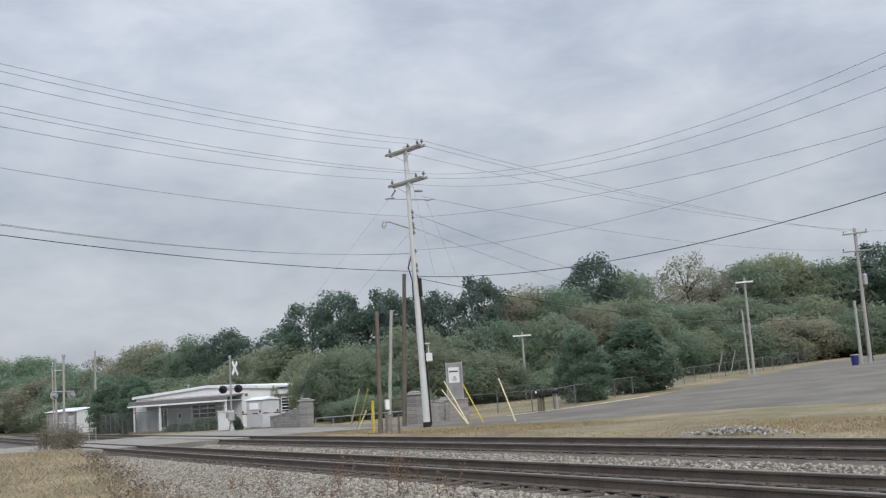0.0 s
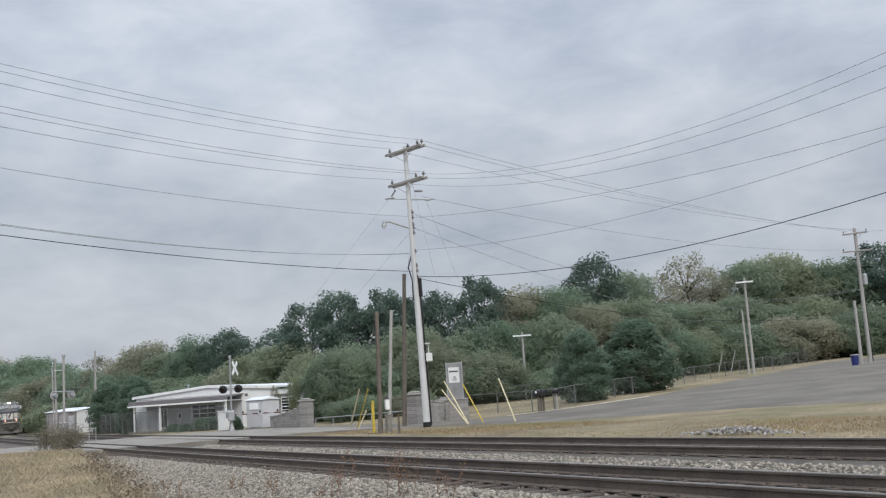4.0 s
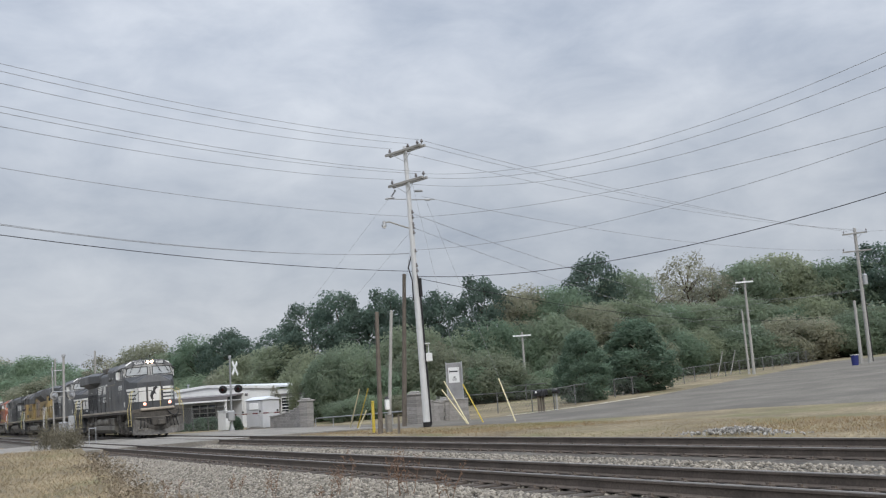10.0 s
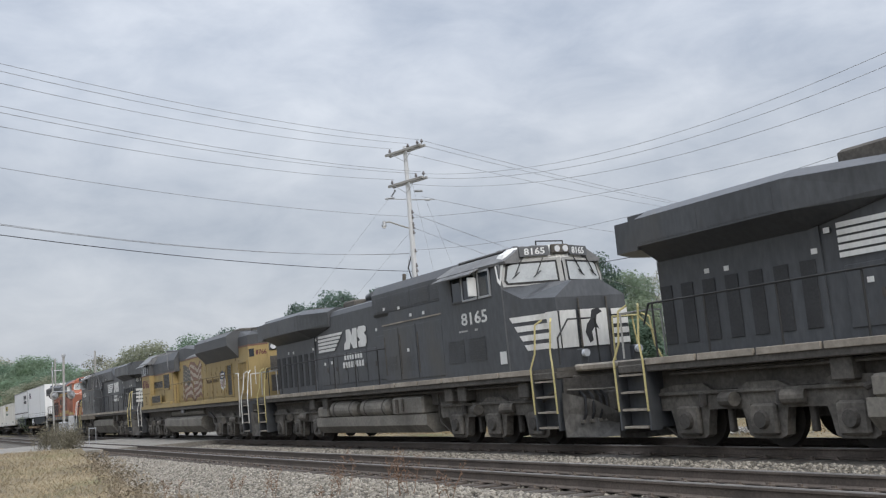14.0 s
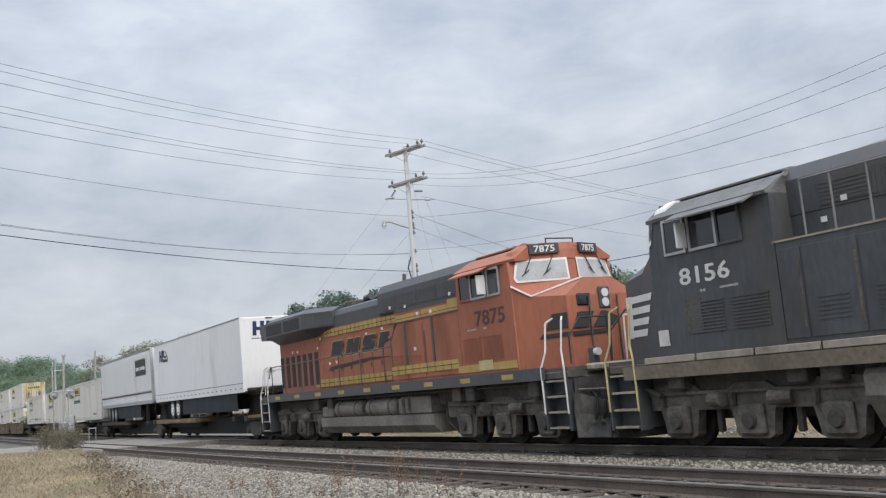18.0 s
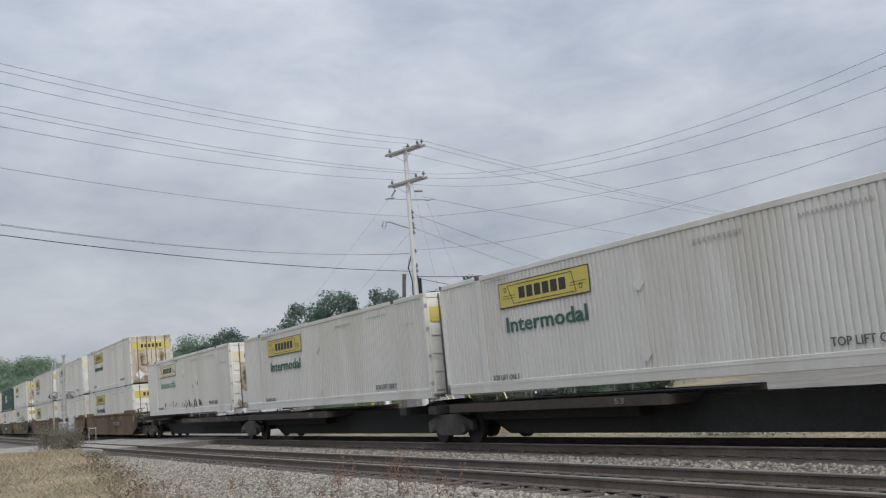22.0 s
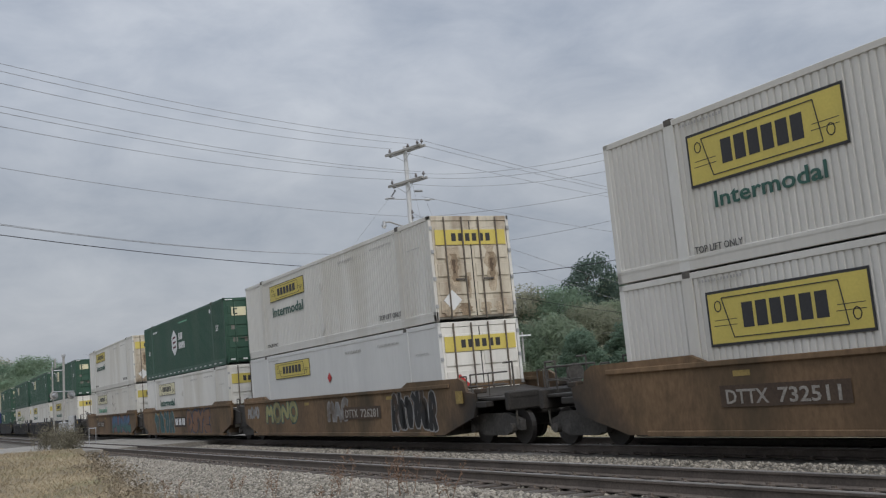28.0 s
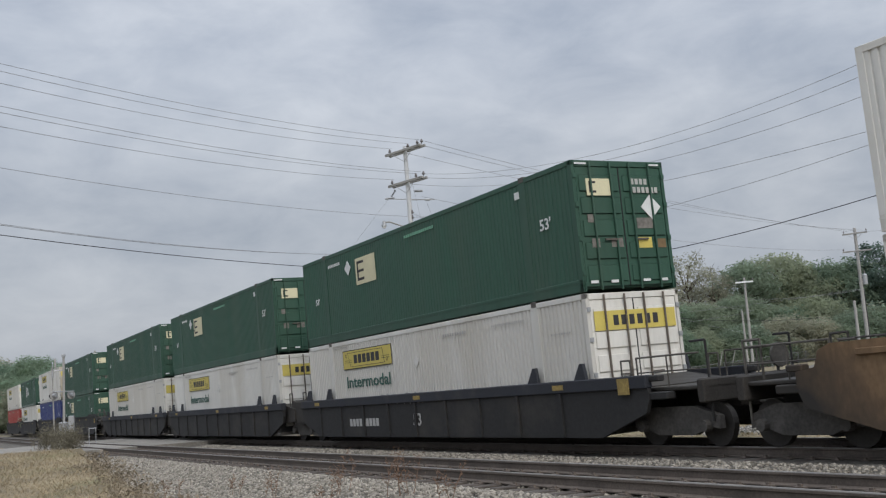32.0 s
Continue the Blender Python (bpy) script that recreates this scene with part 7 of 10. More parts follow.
        part("headlight_panel", Shape().box(9.49, 9.545, -0.1, 0.22, 3.0, 3.5, 0.02), M_LOCO_BLACK, nose)
    part("nose_door", Shape().box(9.56 + X, 9.6 + X, -0.44, -0.41, 1.8, 3.3).box(9.56 + X, 9.6 + X, 0.36, 0.39, 1.8, 3.3), M_UNDER, nose)
    hl = M_HEADLIGHT if lit else M_DIMLIGHT
    if black:
        part("lamp_housing", Shape().box(8.44 + X, 8.56 + X, -0.26, 0.26, 4.48, 4.72, 0.03), M_UNDER, brow)
        for y in (-0.12, 0.12):
            part("headlight", Shape().rod((8.55 + X, y, 4.6), (8.58 + X, y, 4.6), 0.08, 0.08, 14), hl, brow, "twin headlight lamp")
    else:
        for z in (3.14, 3.36):
            part("headlight", Shape().rod((9.54, 0.06, z), (9.57, 0.06, z), 0.1, 0.1, 14), hl, nose, "twin headlight lamp")
    for s in (-1, 1):
        dl = part("ditch_light", Shape().rod((10.06 + X * 0.4, s * 0.75, 2.02), (10.16 + X * 0.4, s * 0.75, 2.02), 0.085, 0.085, 14), (M_DITCH if lit else M_DIMLIGHT), e, "ditch light lamp")
        part("bracket", Shape().box(9.9 + X * 0.4, 10.06 + X * 0.4, s * 0.75 - 0.1, s * 0.75 + 0.1, 1.72, 2.12, 0.02), M_LOCO_BLACK, dl)
        part("rear_lamp", Shape().rod((-10.04, s * 0.13, 3.72), (-10.1, s * 0.13, 3.72), 0.1, 0.1, 14), M_DIMLIGHT, e)
    part("anticlimber", Shape().box(9.9 + X * 0.4, 10.2 + X * 0.4, -1.0, 1.0, 1.62, 1.78, 0.04), M_SILL, e)
    # rails along the walkway
    for s in (-1, 1):
        z = 2.8
        post_m = M_DARKRAIL if black else M_LOCO_BLACK
        pr = [(x, s * 1.48, z - 0.02) for x in ((0.8, -0.9, -2.6, -4.3, -6.0, -7.7, -9.1) if s == view else (0.8, -4.3, -9.1))]
        pts = [(C0 + 0.5, s * 1.53, 3.46), (C0, s * 1.5, z + 0.02)] if not black else [(C0, s * 1.5, z)]
        handrail(e, pts + [(-9.2, s * 1.48, z), (-9.4, s * 1.48, z - 0.4)], pr, post_m, 1.74)
        handrail(e, [(10.0 + X * 0.4, s * 1.4, 1.8), (9.98 + X * 0.4, s * 1.38, 2.4), (9.9 + X * 0.4, s * 1.0, 2.8), (9.9 + X * 0.4, s * 0.25, 2.8), (9.9 + X * 0.4, s * 0.22, 1.8)], [], M_DARKRAIL if s == view else rail_m, 1.74)
        handrail(e, [(-10.2, s * 1.4, 1.8), (-10.2, s * 1.38, 2.7), (-10.2, s * 0.6, 2.75), (-10.2, s * 0.3, 2.75), (-10.2, s * 0.28, 1.8)], [], M_WINDSCREEN_TRIM if black else rail_m, 1.74)
        if s == view and not step:
            handrail(e, [(5.0, s * 1.3, 4.42), (2.6, s * 1.3, 4.42), (2.35, s * 1.3, 4.36), (2.05, s * 1.2, 3.4), (1.9, s * 1.1, 2.8)], [(x, s * 1.3, 4.42) for x in (3.0, 3.7, 4.4, 5.0)], M_AWNING, 3.46)
            handrail(e, [(-9.5, s * 1.5, 2.72), (-8.9, s * 1.5, 2.8)], [(-9.5, s * 1.5, 2.75), (-8.75, s * 1.5, 2.62)], M_AWNING, 1.74)
    part("antenna", Shape().dome((6.3 + X, 0.3, 4.78), 0.22, 0.22, 0.1), M_UP_GREY, cab)
    part("antenna", Shape().dome((7.3 + X, -0.3, 4.78), 0.15, 0.15, 0.08), M_UP_GREY, cab)
    part("roof_box", Shape().box(R + 0.3 + X, R + 1.0 + X, -0.5, 0.5, 4.76, 4.86, 0.03), M_UP_GREY if black else M_AWNING, cab)
    for x in (6.8, 7.1, 7.5):
        part("roof_lug", Shape().box(x + X, x + 0.16 + X, -0.75, -0.6, 4.7, 4.82, 0.02), M_UP_GREY, cab)
    part("roof_grab", Shape().pipe([(8.1 + X, -0.4, 4.72), (8.1 + X, -0.4, 4.86), (8.1 + X, 0.4, 4.86), (8.1 + X, 0.4, 4.72)], 0.018, 5), M_DARKRAIL, cab)
    s = view

    def bevel(k, z, s):
        """A place on the bevelled corner at the rear end of the hood."""
        if k < 0:
            return (-9.37 - k, s * 0.987, z)
        return (-9.37 - 0.68 * k - 0.006, s * (0.98 - 0.62 * k + 0.006), z)
    y = s * 0.974
    if black:
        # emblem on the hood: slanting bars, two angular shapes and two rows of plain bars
        for k in range(5):
            z0 = 3.06 + k * 0.122
            a = -5.05
            poly = [(a, z0), (a + 1.45 + 0.16 * k, z0), (a + 1.52 + 0.17 * k, z0 + 0.085), (a, z0 + 0.085)]
            skewed("emblem_stripe", e, M_LOCO_WHITE, [(p[0] if s < 0 else -p[0] - 4.7, p[1]) for p in poly], y, s)
        for poly in ([(-2.8, 3.02), (-2.34, 3.02), (-2.24, 3.24), (-2.06, 3.02), (-1.74, 3.02), (-1.68, 3.66), (-2.02, 3.66), (-2.1, 3.44), (-2.26, 3.66), (-2.56, 3.66), (-2.6, 3.3), (-2.76, 3.2)],
                     [(-1.62, 3.02), (-1.1, 3.02), (-0.98, 3.14), (-0.98, 3.34), (-1.16, 3.44), (-0.98, 3.5), (-0.98, 3.62), (-1.08, 3.68), (-1.52, 3.68), (-1.64, 3.57), (-1.64, 3.36), (-1.46, 3.26), (-1.64, 3.2)]):
            skewed("emblem", e, M_LOCO_WHITE, [(p[0] if s < 0 else -p[0] - 4.7, p[1]) for p in poly], y, s)
        for a, b, z, n in ((-2.85, -1.35, 2.68, 7), (-3.0, -1.25, 2.42, 8)):
            bars("owner_print", e, M_LOCO_WHITE, a if s < 0 else -b - 4.7, b if s < 0 else -a - 4.7, s * 0.974, z, z + 0.19, n, s, 0.004, 0.3)
        for k in range(4):
            z0 = 2.2 + 0.225 * k
            q = [bevel(-0.02 - 0.05 * k, z0, s), bevel(0.0, z0, s), bevel(0.78, z0, s), bevel(0.78, z0 + 0.135, s), bevel(0.0, z0 + 0.135, s), bevel(-0.08 - 0.05 * k, z0 + 0.135, s)]
            part("rear_stripe", Shape().add(q, [(0, 1, 4, 5)[::s], (1, 2, 3, 4)[::s]]), M_LOCO_WHITE, e)
        q = [bevel(0.78, 2.2, s), bevel(1.0, 2.2, s), bevel(1.0, 3.01, s), bevel(0.78, 3.01, s)]
        part("rear_panel", Shape().add(q, [(0, 1, 2, 3)[::s]]), M_LOCO_WHITE, e)
        part("rear_panel", Shape().box(-10.07, -10.052, -0.3, 0.3, 2.2, 3.01), M_LOCO_WHITE, e, "white end panel with a dark emblem")
        part("emblem", Shape().prism([(-0.15, 2.3), (-0.05, 2.3), (-0.02, 2.55), (0.12, 2.6), (0.05, 2.75), (0.12, 2.95), (-0.05, 2.92), (-0.1, 2.7), (-0.2, 2.55)], 0, -10.078, -10.07), M_PRINT, e)
        me, w = text_shape(number, 1.0, M_LOCO_WHITE)
        dx, dy = (-0.68, -0.62) if s > 0 else (0.68, -0.62)
        part("lettering", me, None, e, m=Matrix.Translation(bevel(0.04 if s > 0 else 0.96, 3.44, s)) @ Matrix.Rotation(math.atan2(dy, dx), 4, "Z") @ Matrix.Diagonal((0.84 / w, 1, 0.22 / 0.72, 1)))
        part("rear_window", Shape().box(-10.07, -10.052, -0.25, 0.25, 3.2, 3.5), GLASS, e)
        if s > 0:
            side_rect("dirty_skirt", e, M_SILL_DARK, s, 2.85, 9.2 + X, 1.52, 1.36, 1.62, 0.05, "dust-stained sill below the cab")
            side_rect("cab_vent", e, M_UNDER, s, 7.35, 7.75, 1.53, 2.15, 2.75)
    else:
        n = 17
        for k in range(n):
            x = -4.9 + k * 5.74 / n
            side_rect("yellow_band", e, pal["band"], s, x, x + 5.74 / n - 0.05, 0.966, 3.57, 3.8, 0.014)
        for x0, x1, z1 in ((0.9, 2.55, 3.72), (2.6, 4.1, 3.74), (4.14, 4.8, 3.86), (4.84, 5.48, 3.76)):
            side_rect("yellow_band", e, pal["band"], s, x0, x1, W - 0.014, 3.5, z1, 0.014)
        side_rect("band_line", e, M_LOCO_BLACK, s, 0.9, 5.48, W, 3.6, 3.618, 0.004)
        side_rect("band_line", e, M_LOCO_BLACK, s, 0.86, 5.5, W - 0.014, 3.8, 3.93, 0.008, "black upper edge")
        side_rect("band_line", e, M_BROWN_PRINT, s, -4.9, 0.84, 0.98, 3.67, 3.69, 0.004)
        side_rect("band_line", e, M_BROWN_PRINT, s, -5.9, 1.3, 0.994, 1.99, 2.01, 0.004)
        side_rect("band_line", e, M_BROWN_PRINT, s, 1.42, 5.3, 1.534, 2.09, 2.11, 0.004)
        for k in range(18):
            x = -5.9 + k * 0.415
            side_rect("yellow_band", e, pal["band"], s, x, x + 0.36, 0.98, 1.88, 2.13, 0.014)
        for k in range(9):
            x = 1.42 + k * 0.44
            side_rect("yellow_band", e, pal["band"], s, x, x + 0.4, 1.522, 1.98, 2.22, 0.012)
        side_rect("yellow_band", e, pal["band"], s, 5.3, 8.06, 1.524, 1.84, 2.02, 0.012)
        side_rect("cab_panel", cab, M_BN_PALE, s, 6.35, 7.0, 1.53, 1.86, 2.1, 0.012)
        side_rect("sill_band", e, M_LOCO_BLACK, s, -9.4, 9.2, 1.56, 1.5, 1.78, 0.02, "black sill")
        for k in range(9):
            side_rect("sill_reflector", e, pal["band"], s, -8.6 + 2.0 * k, -8.1 + 2.0 * k, 1.58, 1.58, 1.7)
        for x in (2.35, 4.0):
            side_rect("door_post", e, M_LOCO_BLACK, s, x, x + 0.1, 1.52, 2.25, 3.4, 0.03)
        owner_blocks(e, s, 0.976, M_PRINT, pal["band"])
    return e


# Sky sheen on the dark cab roof, painted in as grey; specular is off.
M_CABROOF = material("weathered_grey_roof_paint", (0.17, 0.172, 0.175), 0.85, var=0.2, scale=1.4, bump=0.05, dirt=(0.06, 0.06, 0.06), dirt_amount=0.35)
M_CABROOF.node_tree.nodes["Principled BSDF"].inputs["Specular IOR Level"].default_value = 0.0
M_SILL_DARK = material("dust_stained_sill", (0.15, 0.125, 0.095), 0.85, var=0.3, scale=0.8, fine=9, bump=0.06, dirt=(0.07, 0.062, 0.053), dirt_amount=0.4)
M_BN_PALE = material("faded_cream_panel", (0.46, 0.38, 0.2), 0.6, var=0.15, bump=0)
# The pale base colour stands for sky mirrored in the glass.
M_WINDSCREEN = material("bright_windscreen", (0.37, 0.39, 0.40), 0.15, var=0.12, scale=2, bump=0)
M_NS = {"hood": M_LOCO_BLACK, "cab": M_LOCO_BLACK, "roof": M_LOCO_BLACK, "nose": M_LOCO_BLACK, "brow": M_LOCO_WHITE, "rail": M_HANDRAIL, "sill": M_SILL, "num": M_LOCO_WHITE, "band": None}
M_BN = {"hood": M_BN_ORANGE, "cab": M_BN_ORANGE, "roof": M_LOCO_BLACK, "nose": M_BN_ORANGE, "brow": M_BN_ORANGE, "rail": M_LOCO_WHITE, "sill": M_LOCO_BLACK, "num": M_BROWN_PRINT, "band": M_BN_YELLOW}


def emd_loco(number, label):
    """A yellow six-axle locomotive with a grey roof and flared rear radiators, its front at +x; 22.6 m long. Its lettered side is +y."""
    e = thing("locomotive", label, "locomotive", group="locomotives")
    v = 1
    part("frame", Shape().box(-10.7, 10.6, -1.1, 1.1, 1.05, 1.55, 0.03).box(-10.6, 10.5, -1.52, 1.52, 1.5, 1.64, 0.02), M_UNDER, e)
    part("walkway", Shape().box(-10.6, 10.5, -1.5, 1.5, 1.64, 1.72), M_UNDER, e)
    for s in (-1, 1):
        side_rect("sill_stripe", e, M_UP_YELLOW, s, -9.4, 9.6, 1.5, 1.68, 1.85, 0.06, "yellow sill edge", 0.008)
        steps(e, 10.15, s, M_LOCO_WHITE), steps(e, -10.2, s, M_LOCO_WHITE)
    coupler(e, 11.3, 1), coupler(e, -11.3, -1)
    pilot(e, 10.6, 1, M_TANK), pilot(e, -10.75, -1, M_TANK)
    loco_truck(e, 6.9), loco_truck(e, -6.9)
    part("fuel_tank", Shape().prism([(-1.45, 0.7), (-1.05, 0.36), (1.05, 0.36), (1.45, 0.7), (1.45, 1.02), (1.3, 1.14), (-1.3, 1.14), (-1.45, 1.02)], 0, -2.9, 4.45), M_TANK, e, "long dusty grey fuel tank")
    part("air_tank", Shape().rod((-2.6, 1.1, 1.33), (3.8, 1.1, 1.33), 0.13, 0.13, 12), M_TANK, e)
    part("filler_box", Shape().box(0.2, 0.62, 1.36, 1.5, 1.32, 1.62, 0.03), M_AWNING, e)
    # engine hood with a pale rounded roof
    part("main_hood", Shape().box(-2.8, 2.95, -0.98, 0.98, 1.72, 4.0, 0.02), M_UP_YELLOW, e)
    part("hood_top", loft([mirrored([(0.99, 3.98), (0.97, 4.08), (0.8, 4.24), (0.4, 4.32)], -2.9), mirrored([(0.99, 3.98), (0.97, 4.08), (0.8, 4.24), (0.4, 4.32)], 1.4)]), M_AWNING, e, "pale grey rounded hood roof")
    # full-width section behind the cab, yellow below and grey above
    part("inverter_hood", Shape().box(2.9, 7.3, -1.25, 1.25, 1.72, 3.5, 0.03), M_UP_YELLOW, e)
    part("front_panel", Shape().box(3.2, 7.3, -1.42, 1.42, 1.72, 1.98, 0.02), M_UP_YELLOW, e)
    part("blower_hood", loft([mirrored([(1.26, 3.48), (1.26, 4.1), (1.0, 4.52), (0.6, 4.6)], 2.45), mirrored([(1.26, 3.48), (1.26, 4.1), (1.0, 4.52), (0.6, 4.6)], 7.3)]), M_UP_GREY, e, "grey upper half of the hood")
    part("exhaust_housing", loft([mirrored([(0.85, 4.1), (0.85, 4.4), (0.7, 4.5)], -0.35), mirrored([(1.0, 3.97), (1.0, 4.58), (0.85, 4.71)], 1.3), mirrored([(1.0, 3.97), (1.0, 4.56), (0.85, 4.67)], 2.5)]), M_UP_GREY, e)
    # flared radiator and plain rear hood
    plan = [(-2.75, 1.0), (-9.32, 1.0), (-9.95, 0.34), (-9.95, -0.34), (-9.32, -1.0), (-2.75, -1.0)]
    part("rear_hood", Shape().prism(plan, 2, 1.72, 3.98), M_UP_YELLOW, e)
    flare = [(1.0, 3.52), (1.5, 4.05), (1.5, 4.46), (1.2, 4.66)]
    part("radiator_hood", loft([mirrored(flare, -8.0), mirrored(flare, -2.68)]), M_UP_GREY, e, "dark grey flared radiator")
    part("rear_roof", loft([mirrored([(0.345, 3.95), (0.345, 4.4), (0.3, 4.48)], -9.955), mirrored([(1.005, 3.95), (1.005, 4.36), (0.8, 4.52)], -9.32), mirrored([(1.005, 3.95), (1.005, 4.36), (0.85, 4.62)], -7.95)]), M_UP_GREY, e)

    def bevel(k, z):
        """A place on the bevelled corner at the rear end of the hood."""
        return (-9.32 - 0.63 * k - 0.006, 1.0 - 0.66 * k + 0.006, z)
    for x0, x1 in ((-4.7, -3.55), (-6.2, -4.95), (-7.6, -6.4)):
        part("roof_fan", Shape().box(x0, x1, -0.75, 0.75, 4.64, 4.8, 0.05), M_UNDER, e)
    part("roof_rail", Shape().pipe([(-9.9, 0.7, 4.45), (-9.9, 0.7, 4.62), (-9.1, 0.7, 4.64), (-9.1, 0.7, 4.5)], 0.02, 5), M_DARKRAIL, e)
    h = part("horn", Shape().box(-0.55, -0.35, -0.3, 0.3, 4.3, 4.56), M_LOCO_BLACK, e)
    for y, d in ((-0.25, 1), (0.25, -1), (0.0, 1)):
        part("bell", Shape().rod((-0.45 - 0.1 * d, y, 4.7), (-0.45 + 0.5 * d, y, 4.74), 0.06, 0.16, 12), M_LOCO_BLACK, h)
    s = v
    for k in range(8):
        x = -2.66 + k * 0.69
        d = side_rect("hood_door", e, M_UP_YELLOW, s, x, x + 0.65, 0.98, 1.95, 3.72, 0.018, "", 0.006)
        for z in (2.05, 2.75, 3.45):
            part("hinge", Shape().box(x + 0.02, x + 0.07, *yb(s, 0.998, 1.014), z, z + 0.14), M_SPINE, d)
    for k in range(4):
        x = -5.9 + k * 0.76
        d = side_rect("hood_door", e, M_UP_YELLOW, s, x, x + 0.72, 1.0, 1.95, 3.3, 0.018, "", 0.006)
        for z in (2.1, 2.95):
            part("hinge", Shape().box(x + 0.02, x + 0.07, *yb(s, 1.018, 1.03), z, z + 0.14), M_SPINE, d)
    for x0, x1, z0, z1, y, mt in ((5.12, 7.25, 2.78, 3.12, 1.25, M_UNDER), (5.08, 7.25, 2.0, 2.35, 1.42, M_UNDER), (3.55, 4.9, 2.7, 3.42, 1.25, M_UNDER), (-6.85, -6.2, 1.97, 3.26, 1.0, M_UNDER), (-9.1, -7.95, 1.98, 3.26, 1.0, M_SPINE)):
        fr = Shape()
        a, b = sorted((s * y, s * (y + 0.05)))
        fr.box(x0 - 0.06, x1 + 0.06, a, b, z1, z1 + 0.06).box(x0 - 0.06, x1 + 0.06, a, b, z0 - 0.06, z0).box(x0 - 0.06, x0, a, b, z0, z1).box(x1, x1 + 0.06, a, b, z0, z1)
        g = side_rect("grille", e, mt, s, x0, x1, y, z0, z1, 0.012)
        part("grille_frame", fr, M_UP_YELLOW, g)
        bar = Shape()
        if mt == M_SPINE:
            for k in range(9):
                bar.box(x0 + 0.05 + k * 0.125, x0 + 0.09 + k * 0.125, *yb(s, y + 0.012, y + 0.04), z0, z1)
            bar.box(x0, x1, *yb(s, y + 0.012, y + 0.045), 2.58, 2.66)
        else:
            for k in range(int((z1 - z0) / 0.07)):
                bar.box(x0, x1, *yb(s, y + 0.012, y + 0.03), z0 + 0.03 + k * 0.07, z0 + 0.055 + k * 0.07)
        part("grille_bar", bar, M_UP_YELLOW if mt == M_SPINE else M_LOCO_BLACK, g)["kind"] = "stuff"
    for x in (2.95, 4.95):
        side_rect("panel_joint", e, M_SPINE, s, x, x + 0.05, 1.25, 1.74, 3.46, 0.014)
    for x0, x1, z0, z1 in ((2.7, 3.4, 3.62, 4.1), (3.7, 4.6, 3.6, 4.0), (4.9, 6.0, 3.65, 4.1), (6.2, 6.9, 3.6, 4.1)):
        side_rect("side_panel", e, M_UP_GREY, s, x0, x1, 1.258, z0, z1, 0.014, "", 0.006)
    part("roof_handrail", Shape().pipe([(7.1, s * 1.36, 4.1), (7.1, s * 1.36, 4.45), (3.6, s * 1.36, 4.5), (3.5, s * 1.36, 4.4), (3.4, s * 1.36, 3.6)], 0.022, 6), M_AWNING, e)
    # waving flag on the hood: stripes, a dark field with pale dots
    def wave(x, k):
        return 0.13 * math.sin((x - 0.2) * 3.3 + 0.25 * k) * min(1.0, (2.1 - x) / 1.2) + 0.05 * math.sin(x * 7.1)
    y = s * 1.003
    for k in range(11):
        z0 = 1.98 + k * 0.158
        x1 = 1.95 - 0.03 * k
        x0 = -1.75 + 0.1 * math.sin(k * 1.3)
        n = 22
        sh = Shape()
        for i in range(n):
            a, b = x0 + (x1 - x0) * i / n, x0 + (x1 - x0) * (i + 1) / n
            q = [(a, y, z0 + wave(a, k)), (b, y, z0 + wave(b, k)), (b, y, z0 + 0.158 + wave(b, k + 1)), (a, y, z0 + 0.158 + wave(a, k + 1))]
            sh.add(q, [(3, 2, 1, 0)])
        part("flag_stripe", sh, M_FLAG_RED if k % 2 == 0 else M_FLAG_WHITE, e)
    poly = [(1.78, 2.72), (1.2, 2.85), (0.75, 2.62), (0.28, 2.8), (0.3, 3.4), (0.85, 3.62), (1.6, 3.74)]
    skewed("flag_field", e, M_FLAG_BLUE, poly, s * 1.004, s, 0.004)
    dots = Shape()
    for i in range(5):
        for j in range(4):
            dots.rod((0.5 + 0.26 * i, s * 1.008, 2.86 + 0.19 * j + 0.05 * math.sin(i * 2.0)), (0.5 + 0.26 * i, s * 1.011, 2.86 + 0.19 * j + 0.05 * math.sin(i * 2.0)), 0.045, 0.045, 6)
    part("flag_dots", dots, M_FLAG_WHITE, e)["kind"] = "stuff"
    shield = [(-5.41, 2.22), (-5.1, 2.32), (-4.99, 2.55), (-5.02, 2.85), (-4.98, 3.02), (-5.15, 3.0), (-5.41, 3.1), (-5.67, 3.0), (-5.84, 3.02), (-5.8, 2.85), (-5.83, 2.55), (-5.72, 2.32)]
    skewed("shield", e, M_SIGNFACE, shield, s * 1.02, s)
    skewed("shield_band", e, M_NAVY, [(-5.0, 2.72), (-4.98, 3.02), (-5.15, 3.0), (-5.41, 3.1), (-5.67, 3.0), (-5.84, 3.02), (-5.82, 2.72)], s * 1.026, s, 0.004)
    for k in range(4):
        side_rect("shield_bar", e, M_FLAG_DEEP, s, -5.74 + k * 0.19, -5.65 + k * 0.19, 1.026, 2.32 + 0.04 * abs(k - 1.5), 2.7, 0.004)
    for z in (2.78, 2.9):
        bars("shield_print", e, M_SIGNFACE, -5.7, -5.12, s * 1.03, z, z + 0.08, 5, s)
    side_rect("red_line", e, M_FLAG_RED, s, 2.45, 7.3, 1.262, 3.46, 3.52, 0.006)
    side_rect("red_line", e, M_FLAG_RED, s, -2.7, 2.45, 0.985, 3.95, 4.01, 0.012)
    side_rect("red_line", e, M_FLAG_RED, s, -9.32, -8.0, 1.005, 3.9, 3.97, 0.006)
    part("red_line", Shape().add([bevel(0, 3.9), bevel(1, 3.9), bevel(1, 3.97), bevel(0, 3.97)], [(3, 2, 1, 0)]), M_FLAG_RED, e)
